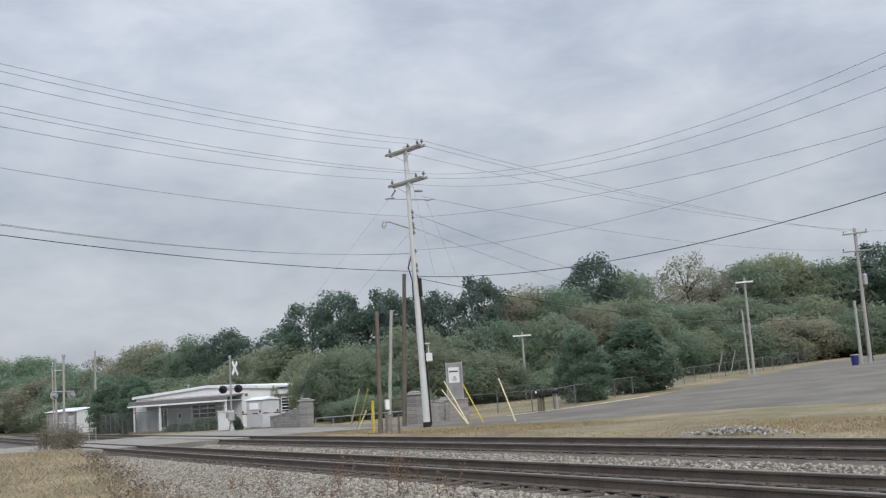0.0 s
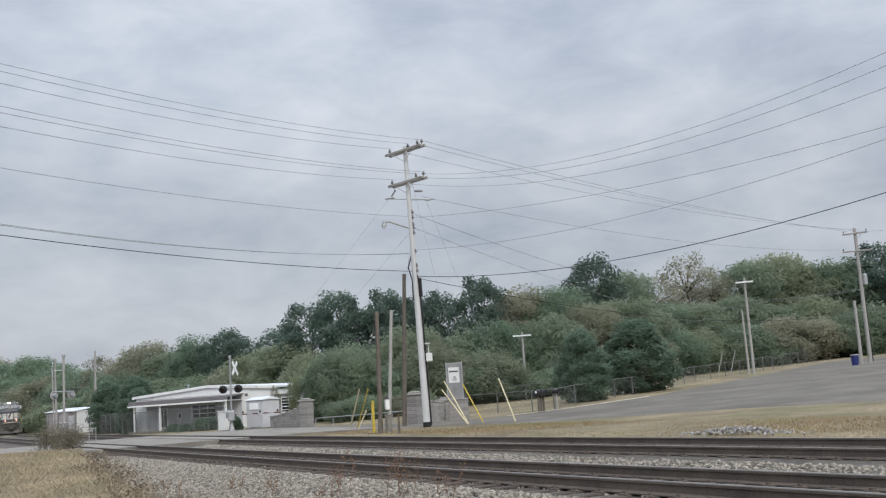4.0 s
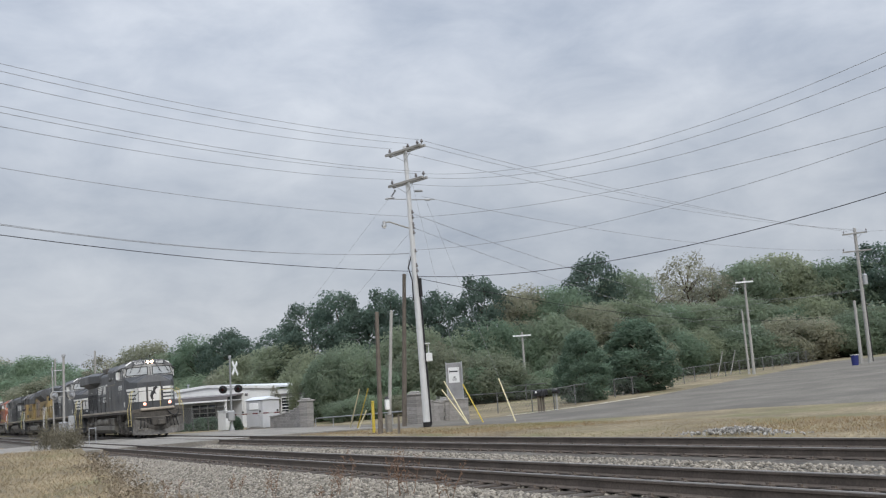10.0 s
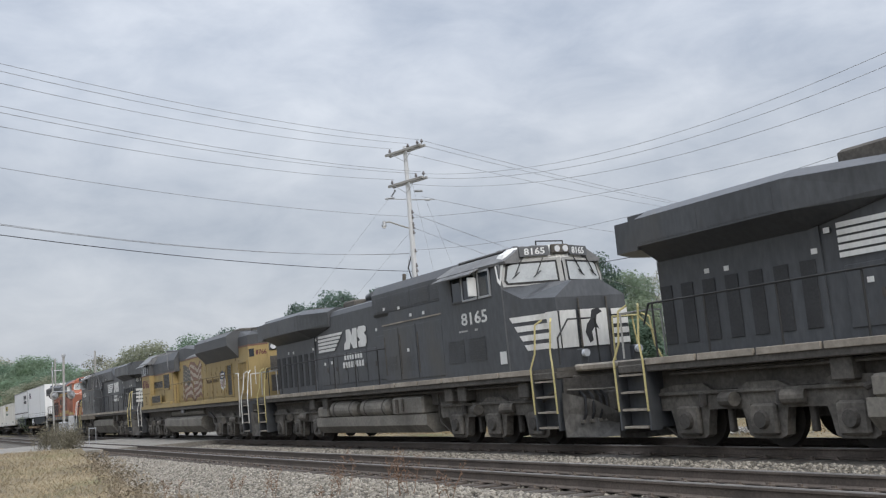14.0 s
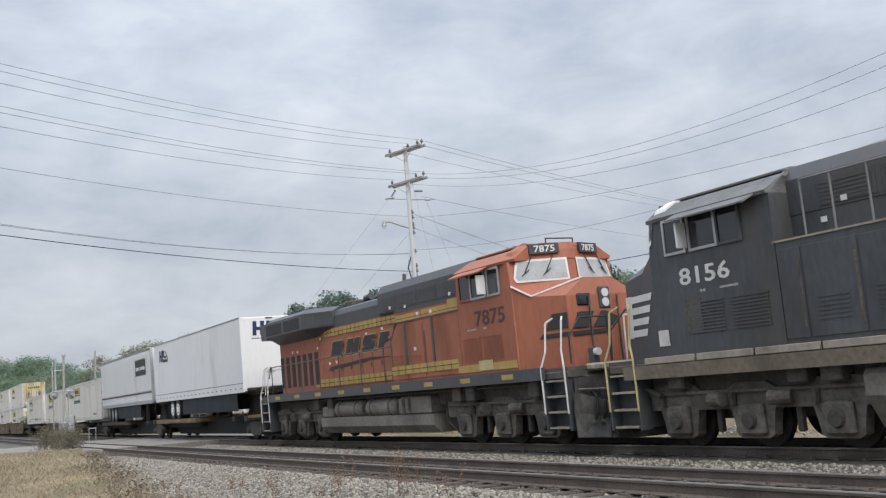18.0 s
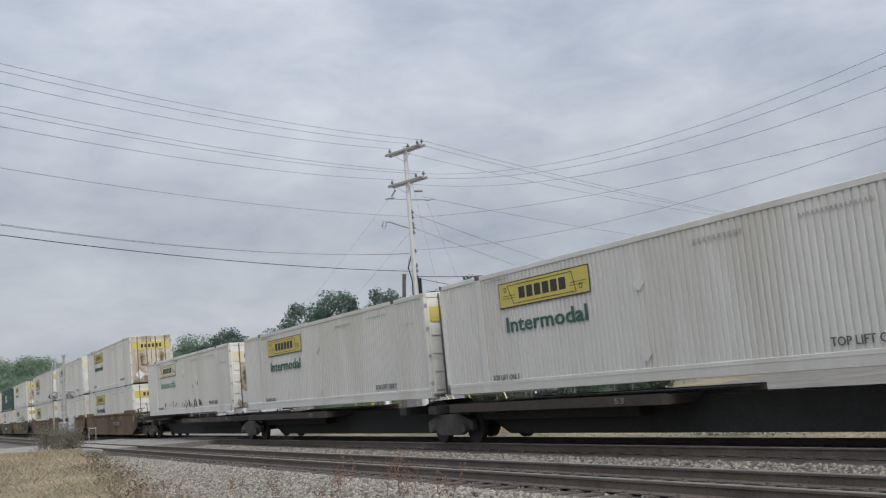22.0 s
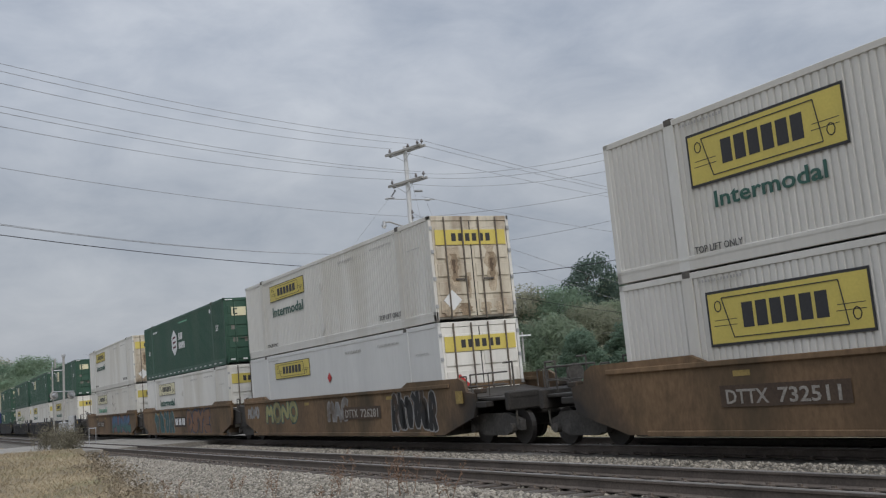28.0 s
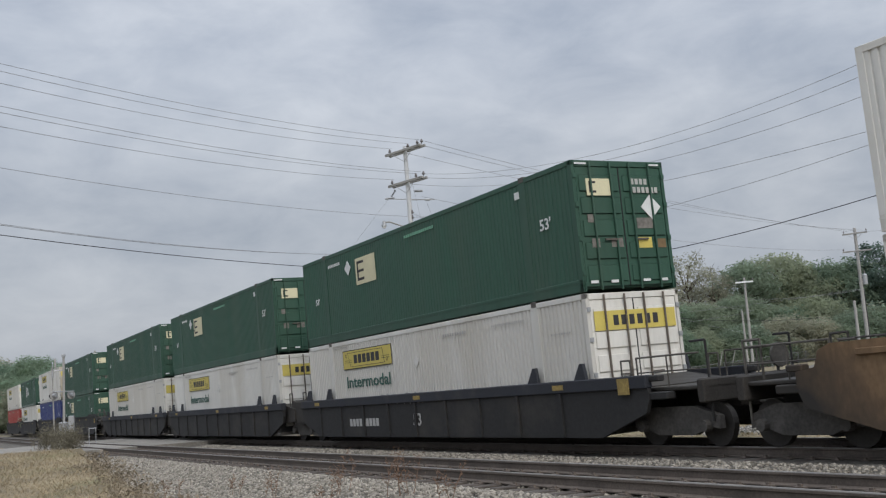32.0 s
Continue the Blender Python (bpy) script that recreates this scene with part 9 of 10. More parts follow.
        part("door_notice", Shape().box(hx, hx + 0.006, y * 1.05 - 0.16, y * 1.05 + 0.16, HB - 0.1, HB - 0.06), M_SIGNFACE, c) if abs(y) > 0.9 else None
    part("placard_holder", Shape().box(hx, hx + 0.01, -0.2, 0.2, -0.2, 0.2), M_SIGNFACE, c, "white diamond placard", Matrix.Translation((0, 0.8, 1.85)) @ Matrix.Rotation(radians(45), 4, "X"))
    return c


M_PRINT_DIM = material("grimy_print", (0.16, 0.15, 0.135), 0.8, var=0.3, scale=6, bump=0)
MARK_X = 0.75
M_SKIRT = material("dark_skirt_panel", (0.020, 0.025, 0.029), 0.8, var=0.2, scale=1.0, bump=0.05, dirt=(0.03, 0.034, 0.036), dirt_amount=0.3)
M_SPINE_BLACK = material("sooty_spine_steel", (0.034, 0.034, 0.033), 0.9, var=0.3, scale=1.2, bump=0.1)
M_DECK_PRINT = material("worn_cream_print", (0.27, 0.215, 0.135), 0.8, var=0.3, scale=6, bump=0)


def trailer(label, reefer):
    """A highway trailer; origin under its middle on the car's deck."""
    t = thing("semi_trailer", label, "trailer", group="highway trailers")
    h = LB / 2
    part("body", Shape().box(-h, h, -1.29, 1.29, 1.12, 4.08, 0.03), M_TRAILER, t)
    for s in (-1, 1):
        y = s * 1.295
        part("top_rail", Shape().box(-h, h, min(y, y - s * 0.05), max(y, y + s * 0.006), 4.03 if not reefer else 3.96, 4.1, 0.01), M_TRAILER_METAL, t)
        br = part("bottom_rail", Shape().box(-h, h, min(y + s * 0.008, y - s * 0.06), max(y + s * 0.008, y - s * 0.06), 0.97, 1.17 if reefer else 1.36, 0.01), M_TRAILER_METAL if reefer else M_TRAILER, t, "pale lower side rail")
        if not reefer:
            part("rail_lip", Shape().box(-h, h, min(y + s * 0.008, y + s * 0.014), max(y + s * 0.008, y + s * 0.014), 1.34, 1.365), M_TANK, br)
        for k in range(22):
            part("side_marker", Shape().box(-h + 0.4 + 0.73 * k, -h + 0.58 + 0.73 * k, min(y + s * 0.008, y + s * 0.016), max(y + s * 0.008, y + s * 0.016), 1.07 if reefer else 1.13, 1.1 if reefer else 1.17), M_INK, br)
        if reefer:
            for k in range(19):
                z = 1.22 + k * 0.14
                part("side_rib", Shape().box(-h + 0.1, h - 0.2, min(y, y + s * 0.012), max(y, y + s * 0.012), z, z + 0.025), M_TRAILER, t)
            part("stripe", Shape().box(-h + 0.1, h - 0.1, min(y + s * 0.004, y + s * 0.015), max(y + s * 0.004, y + s * 0.015), 1.57, 1.65), M_DARK_MAROON, t, "dark maroon stripe")
            part("stripe", Shape().box(-h + 0.1, h - 0.1, min(y + s * 0.004, y + s * 0.015), max(y + s * 0.004, y + s * 0.015), 1.67, 1.69), M_DARK_MAROON, t, "thin maroon stripe")
            sg = plate("owner_sign", t, M_INK, h - 4.25, h - 1.35, y + s * 0.013, 2.68, 3.55, s, 0.006, "dark owner sign with pale bars")
            bars("sign_print", sg, M_SIGNFACE, h - 4.1, h - 2.95, y + s * 0.019, 2.95, 3.15, 7, s, 0.003)
            bars("sign_print", sg, M_SIGNFACE, h - 2.75, h - 1.5, y + s * 0.019, 2.95, 3.15, 9, s, 0.003)
            for z in (2.64, 3.56):
                plate("sign_line", sg, M_MAROON, h - 4.25, h - 1.35, y + s * 0.013, z, z + 0.03, s)
        else:
            x0 = -h + 1.35
            y2 = y + s * 0.002
            for poly in ([(0.0, 0.0), (0.17, 0.0), (0.17, 0.22), (0.33, 0.22), (0.33, 0.0), (0.5, 0.0), (0.56, 0.6), (0.39, 0.6), (0.37, 0.36), (0.2, 0.36), (0.22, 0.6), (0.05, 0.6)], [(0.62, 0.0), (0.78, 0.0), (0.8, 0.22), (1.0, 0.24), (1.1, 0.36), (1.1, 0.5), (1.0, 0.6), (0.68, 0.6)]):
                skewed("emblem", t, M_NAVY, [(x0 + a if s < 0 else x0 + 1.9 - a, 3.1 + b) for a, b in poly], y2, s)
            arc = []
            for k in range(9):
                a = 1.75 - 0.19 * k
                arc.append((x0 + 1.05 + 0.8 * math.cos(a), 3.02 + 0.62 * math.sin(a)))
            sh = Shape()
            for p, q in zip(arc, arc[1:]):
                sh.rod((p[0], y2, p[1]), (q[0], y2, q[1]), 0.018, 0.018, 4)
            part("emblem_arc", sh, M_NAVY, t)
            bars("owner_print", t, M_MAROON, x0 + 0.75, x0 + 1.85, y2, 3.05, 3.2, 7, s)
            bars("owner_print", t, M_MAROON, x0 + 1.05, x0 + 1.65, y2, 3.27, 3.37, 6, s)
        part("side_skirt", Shape().box(-h + 5.6 if not reefer else -h + 5.4, h - (1.2 if not reefer else 3.6), min(y - s * 0.06, y - s * 0.1), max(y - s * 0.06, y - s * 0.1), 0.22, 0.98, 0.01), M_SKIRT, t, "dark grey side skirt")
        for x in (-h + 3.6, -h + 4.75):
            w = part("wheel", Shape().rod((x, s * 0.75, 0.5), (x, s * 1.27, 0.5), 0.5, 0.5, 24), M_BLACK, t, "black tyre")
            part("rim", Shape().rod((x, s * 1.2, 0.5), (x, s * 1.285, 0.5), 0.3, 0.3, 18).rod((x, s * 1.28, 0.5), (x, s * 1.31, 0.5), 0.1, 0.08, 12), M_WHITE if not reefer else M_STEEL, w, "bright wheel rim")
            for k in range(8):
                a = 0.785 * k
                part("hand_hole", Shape().rod((x + 0.2 * math.cos(a), s * 1.284, 0.5 + 0.2 * math.sin(a)), (x + 0.2 * math.cos(a), s * 1.29, 0.5 + 0.2 * math.sin(a)), 0.045, 0.045, 8), M_BLACK, w)
        part("mud_flap", Shape().box(-h + 2.75, -h + 2.78, min(s * 0.7, s * 1.28), max(s * 0.7, s * 1.28), 0.15, 0.95), M_BLACK, t)
        part("landing_leg", Shape().box(h - 3.9, h - 3.7, s * 0.8 - 0.08, s * 0.8 + 0.08, 0.02, 1.0, 0.01), M_UNDER, t)
        part("front_corner", Shape().box(h - 0.1, h + 0.012, min(y, y - s * 0.16), max(y + s * 0.006, y - s * 0.16), 1.0, 4.09, 0.02), M_TRAILER_METAL if reefer else M_TRAILER, t)
    part("bogie_frame", Shape().box(-h + 2.9, -h + 5.4, -0.6, 0.6, 0.55, 1.0, 0.02), M_UNDER, t)
    part("kingpin_plate", Shape().box(h - 1.6, h - 0.5, -0.6, 0.6, 0.85, 0.98), M_UNDER, t)
    hx = h + 0.012
    if reefer:
        u = part("refrigeration_unit", Shape().box(h, h + 0.5, -0.95, 0.95, 2.5, 3.95, 0.08), M_FASCIA, t, "dark refrigeration unit on the front wall")
        for k in range(8):
            part("grille_bar", Shape().box(h + 0.5, h + 0.52, -0.8, 0.8, 2.7 + k * 0.13, 2.74 + k * 0.13), M_BLACK, u)
        part("fuel_box", Shape().box(h, h + 0.35, -0.9, 0.9, 1.5, 2.45, 0.05), M_WHITE, t)
    else:
        for poly in ([(-0.75, 3.3), (-0.58, 3.3), (-0.58, 3.52), (-0.42, 3.52), (-0.42, 3.3), (-0.25, 3.3), (-0.22, 3.9), (-0.39, 3.9), (-0.4, 3.66), (-0.56, 3.66), (-0.55, 3.9), (-0.72, 3.9)], [(-0.15, 3.3), (0.0, 3.3), (0.02, 3.52), (0.22, 3.55), (0.28, 3.7), (0.24, 3.88), (-0.12, 3.9)]):
            part("emblem", Shape().prism(poly, 0, hx, hx + 0.006), M_NAVY, t)
        sh = Shape()
        for k in range(7):
            sh.box(hx, hx + 0.006, 0.05 + 0.13 * k, 0.14 + 0.13 * k, 3.3, 3.44)
        part("owner_print", sh, M_MAROON, t)["kind"] = "stuff"
        arc = [(0.25 + 0.65 * math.cos(1.4 - 0.17 * k), 3.3 + 0.58 * math.sin(1.4 - 0.17 * k)) for k in range(9)]
        sh = Shape()
        for p, q in zip(arc, arc[1:]):
            sh.rod((hx, p[0], p[1]), (hx, q[0], q[1]), 0.014, 0.014, 4)
        part("emblem_arc", sh, M_NAVY, t)
        bars_y = Shape()
        for k in range(14):
            bars_y.box(hx, hx + 0.004, -0.8 + 0.12 * k, -0.72 + 0.12 * k, 3.16, 3.2)
        part("address_print", bars_y, M_NAVY, t)["kind"] = "stuff"
        part("warning_triangle", Shape().prism([(-0.25, 1.72), (0.1, 1.72), (-0.08, 1.98)], 0, hx, hx + 0.005), M_PRINT_GREY, t)
        part("air_coupling", Shape().box(hx, hx + 0.08, 0.62, 0.9, 1.4, 1.62, 0.02).rod((hx + 0.05, 0.75, 1.2), (hx + 0.05, 0.75, 1.4), 0.04, 0.04), M_UNDER, t)
        part("marker_lamp", Shape().box(hx, hx + 0.03, -0.15, 0.15, 4.0, 4.05), M_UNDER, t)
    return t


# ---- cars ----
def well_unit(label, mat, first, last, low=False):
    """One platform of an articulated well car; origin on the rails under the middle of its load."""
    c = thing("well_car", label, "well car", group="well car platforms")
    fore, rear = 9.95 if first else 8.75, 9.95 if last else 8.75
    for s in (-1, 1):
        a, b = sorted((s * 1.36, s * 1.45))
        if not low:
            prof = [(0.12 - rear, 0.72), (1.75 - rear, 0.28), (fore - 1.75, 0.28), (fore - 0.12, 0.72), (fore, 1.0)] + ([(fore, 1.3), (fore - 0.4, 1.36), (fore - 0.5, 1.62), (fore - 0.75, 1.72)] if first else [(fore, 1.72)]) + [(6.25, 1.74), (5.85, 1.6), (-5.85, 1.6), (-6.25, 1.74)] + ([(0.75 - rear, 1.72), (0.5 - rear, 1.62), (0.4 - rear, 1.36), (-rear, 1.3)] if last else [(-rear, 1.72)]) + [(-rear, 1.0)]
            sd = part("side_wall", Shape().prism(prof, 1, a, b), mat, c)
            part("top_chord", Shape().box(-8.7, 8.7, min(s * 1.3, s * 1.5), max(s * 1.3, s * 1.5), 1.5, 1.6, 0.01), mat, sd)
            part("bottom_chord", Shape().box(-7.6, 7.6, min(s * 1.3, s * 1.5), max(s * 1.3, s * 1.5), 0.26, 0.36, 0.01), mat, sd)
            for x in (-5.0, -1.7, 1.7, 5.0):
                part("reflector", Shape().box(x - 0.2, x + 0.2, min(s * 1.45, s * 1.456), max(s * 1.45, s * 1.456), 1.3, 1.4), M_REFLECTOR, sd)
        else:
            prof = [(0.12 - rear, 0.7), (1.6 - rear, 0.22), (fore - 1.6, 0.22), (fore - 0.12, 0.7), (fore, 0.95), (fore, 1.18), (-rear, 1.18), (-rear, 0.95)]
            sd = part("side_wall", Shape().prism(prof, 1, a, b), mat, c)
            part("top_chord", Shape().box(-rear, fore, min(s * 1.32, s * 1.5), max(s * 1.32, s * 1.5), 1.18, 1.44, 0.02), M_WELL_BLUE, sd, "navy top chord")
            for x in (-7.9, -6.1, 6.1, 7.9):
                part("guide_bracket", Shape().prism([(x - 0.3, 1.44), (x + 0.12, 1.44), (x + 0.05, 1.78), (x - 0.05, 1.78)], 1, min(s * 1.4, s * 1.48), max(s * 1.4, s * 1.48)), M_WELL_BLUE, sd)
            for k in range(9):
                x = -7.0 + k * 1.75
                part("rib", Shape().box(x - 0.06, x + 0.06, min(s * 1.45, s * 1.5), max(s * 1.45, s * 1.5), 0.25, 1.18), mat, sd)
            for x in (-7.2, 0.2, 7.0):
                part("reflector", Shape().box(x - 0.2, x + 0.2, min(s * 1.5, s * 1.506), max(s * 1.5, s * 1.506), 1.25, 1.36), M_REFLECTOR, sd)
    part("floor", Shape().box(-8.1, 8.1, -1.36, 1.36, 0.24, 0.36), M_UNDER, c)
    for x in (-8.0, 8.0):
        part("bulkhead", Shape().box(x - 0.08, x + 0.08, -1.36, 1.36, 0.36, 1.2 if low else 1.55, 0.01), mat, c)
    for d in (-1, 1):
        e = part("end_platform", Shape().prism([(d * 8.1, 0.68), (d * 9.5, 0.74), (d * 9.5, 1.2), (d * 8.1, 1.4)], 1, -1.28, 1.28), M_WHEEL, c)
        part("end_sill", Shape().box(min(d * 8.7, d * 9.45), max(d * 8.7, d * 9.45), -0.35, 0.35, 0.6, 1.12, 0.03), M_UNDER, e)
        for y in (-1.2, 1.2):
            part("grab_iron", Shape().pipe([(d * 8.9, y, 1.0), (d * 8.9, y, 1.75), (d * 9.2, y, 1.75), (d * 9.2, y, 1.0)], 0.02, 5), M_UNDER, e)
    car_truck(c, -9.55 if not last else -10.2)
    if not last:
        # Added dark block that stops light showing through between two platforms.
        part("articulation_housing", Shape().prism([(-10.35, 0.85), (-9.9, 0.62), (-9.2, 0.62), (-8.75, 0.85), (-8.75, 1.5), (-9.2, 1.42), (-9.9, 1.42), (-10.35, 1.5)], 1, -1.22, 1.22), M_WHEEL, c, "dark block added to close the gap over the shared truck")
    if first:
        car_truck(c, 10.2)
        part("end_deck", Shape().box(9.2, 11.4, -1.25, 1.25, 1.1, 1.18, 0.02).box(9.0, 11.3, -0.35, 0.35, 0.7, 1.1, 0.03).box(11.2, 11.4, -1.35, 1.35, 0.85, 1.3, 0.03), M_WHEEL, c)
        part("brake_wheel", Shape().rod((11.35, 0.7, 1.6), (11.4, 0.7, 1.6), 0.24, 0.24, 16).rod((11.3, 0.7, 1.2), (11.3, 0.7, 1.6), 0.03, 0.03), M_UNDER, c)
        coupler(c, 12.0, 1)
        for y in (-1.3, 1.3):
            part("end_bracket", Shape().box(fore - 0.2, fore + 0.5, y - 0.12, y + 0.12, 0.95, 1.1, 0.02).box(fore - 0.1, fore + 0.25, y - 0.1, y + 0.1, 1.3, 1.42, 0.02), mat, c)
            part("warning_plate", Shape().box(fore - 0.85, fore - 0.5, y * 1.16 - 0.008, y * 1.16 + 0.008, 1.08, 1.4), M_REFLECTOR, c)
        for y in (-1.2, 1.2):
            part("handrail", Shape().pipe([(9.4, y, 1.15), (9.4, y, 1.78), (11.2, y, 1.78)], 0.02, 5).rod((10.3, y, 1.15), (10.3, y, 1.78), 0.016).rod((9.4, y, 1.48), (11.2, y, 1.48), 0.014), M_UNDER, c)
        for y in (-1.1, 1.1):
            part("ladder", Shape().pipe([(11.3, y, 0.5), (11.3, y, 2.0), (10.9, y, 2.0)], 0.025, 5), M_WELL_DARK if low else M_UNDER, c)
    if last:
        part("end_deck", Shape().box(-11.4, -9.2, -1.25, 1.25, 1.1, 1.18, 0.02).box(-11.3, -9.0, -0.35, 0.35, 0.7, 1.1, 0.03).box(-11.4, -11.2, -1.35, 1.35, 0.85, 1.3, 0.03), M_WHEEL, c)
        for y in (-1.15, 1.15):
            part("ladder", Shape().pipe([(-11.3, y, 0.5), (-11.3, y, 1.9), (-10.9, y, 1.9), (-10.9, y, 1.2)], 0.025, 5), M_UNDER, c)
        for y in (-1.3, 1.3):
            part("end_bracket", Shape().box(-rear - 0.5, 0.2 - rear, y - 0.12, y + 0.12, 0.95, 1.1, 0.02).box(-rear - 0.25, 0.1 - rear, y - 0.1, y + 0.1, 1.3, 1.42, 0.02), mat, c)
        for y in (-1.2, 1.2):
            part("handrail", Shape().pipe([(-9.4, y, 1.15), (-9.4, y, 1.78), (-11.2, y, 1.78)], 0.02, 5).rod((-10.3, y, 1.15), (-10.3, y, 1.78), 0.016).rod((-9.4, y, 1.48), (-11.2, y, 1.48), 0.014), M_UNDER, c)
        coupler(c, -12.0, -1)
    return c


def car_number(c, digits, x, z, long):
    for s in (-1, 1):
        plate("number_patch", c, M_PATCH, x - 0.12, x + long + 0.2, s * 1.466, z - 0.06, z + 0.32, s, 0.003)
        a, b = x + long * 0.4, x + long * 0.48
        letter("DTTX", x if s < 0 else a, s * 1.471, z, a - x, 0.25, M_PRINT_DULL, c, s)
        letter(digits, b if s < 0 else x + long, s * 1.471, z, x + long - b, 0.25, M_PRINT_DULL, c, s)


GLYPHS = {
    "m": [[(0, 0), (0.1, 1), (0.5, 0.3), (0.9, 1), (1, 0)]], "o": [[(0.3, 0), (0, 0.3), (0, 0.7), (0.3, 1), (0.7, 1), (1, 0.7), (1, 0.3), (0.7, 0), (0.3, 0)]],
    "n": [[(0, 0), (0.05, 1), (0.95, 0), (1, 1)]], "d": [[(0.05, 0), (0.05, 1), (0.6, 0.95), (0.95, 0.6), (0.95, 0.35), (0.6, 0.05), (0.05, 0)]],
    "s": [[(1, 0.85), (0.6, 1), (0.1, 0.8), (0.3, 0.55), (0.8, 0.45), (0.95, 0.2), (0.5, 0), (0, 0.15)]], "y": [[(0, 1), (0.5, 0.5), (1, 1)], [(0.5, 0.5), (0.45, 0)]],
    "e": [[(1, 1), (0.1, 0.95), (0.0, 0.5), (0.1, 0.05), (1, 0)], [(0.05, 0.5), (0.8, 0.55)]], "f": [[(0.1, 0), (0.15, 1), (1, 0.95)], [(0.1, 0.5), (0.8, 0.55)]],
    "u": [[(0, 1), (0.05, 0.2), (0.4, 0), (0.8, 0.15), (1, 1)]], "k": [[(0.05, 0), (0.1, 1)], [(1, 1), (0.15, 0.45), (1.05, 0.0), (1.3, 0.15)]],
    "1": [[(0, 0.7), (0.3, 1), (0.35, 0.2), (0.7, 0), (0.9, 0.6), (0.6, 0.75)]], "2": [[(0.2, 1), (0.05, 0.4), (0.4, 0), (0.8, 0.2), (0.75, 0.8), (0.35, 0.75), (0.95, 0.05)]],
    "3": [[(0, 0.95), (0.5, 0.8), (0.25, 0.35), (0.55, 0.0), (1, 0.35), (0.8, 1)]], "4": [[(0.1, 0), (0.25, 0.9), (0.75, 1), (0.95, 0.5), (0.5, 0.4), (0.85, 0)]],
    "a": [[(0, 0), (0.45, 1), (1, 0)], [(0.2, 0.35), (0.8, 0.35)]], "c": [[(1, 0.85), (0.5, 1), (0.05, 0.6), (0.1, 0.2), (0.5, 0), (1, 0.15)]],
    "r": [[(0.05, 0), (0.05, 1), (0.8, 0.9), (0.85, 0.6), (0.1, 0.5), (1, 0)]], "v": [[(0, 1), (0.45, 0), (1, 1)]]}


def graffiti(c, word, x0, x1, z0, z1, thick, fill, edge, halo=None):
    """Sprayed letters along a car's side: thick strokes over a wider outline."""
    n = len(word)
    step = (x1 - x0) / n
    for i, g in enumerate(word):
        lift = 0.0
        for width, mt, y in (((thick + 0.17, halo, -1.452),) if halo is not None else ()) + ((thick + 0.09, edge, -1.456), (thick, fill, -1.46)):
            sh = Shape()
            for q, line in enumerate(GLYPHS[g]):
                pts = [Vector((x0 + step * (i + 0.12 + 0.74 * a), z0 + thick * 0.5 + (z1 - z0 - thick) * b)) for a, b in line]
                for _ in range(2):
                    soft = [pts[0]]
                    for p, r in zip(pts, pts[1:]):
                        soft += [p.lerp(r, 0.25), p.lerp(r, 0.75)]
                    pts = soft + [pts[-1]]
                head, tail = (pts[0] - pts[1]).normalized() * width, (pts[-1] - pts[-2]).normalized() * width
                pts = [pts[0] + head * 0.42, pts[0] + head * 0.3] + pts + [pts[-1] + tail * 0.3, pts[-1] + tail * 0.42]
                v, last = [], len(pts) - 1
                for k, p in enumerate(pts):
                    d = (pts[min(k + 1, last)] - pts[max(k - 1, 0)]).normalized()
                    e = Vector((-d.y, d.x)) * width * (0.3 if k in (0, last) else 0.5)
                    v += [(w.x, y - 0.0005 * q - 0.0002 * i, w.y) for w in (p - e, p + e)]
                sh.add(v, [(2 * k, 2 * k + 2, 2 * k + 3, 2 * k + 1) for k in range(last)])
            part("graffiti", sh, M_GRAFF[mt], c)["kind"] = "stuff"


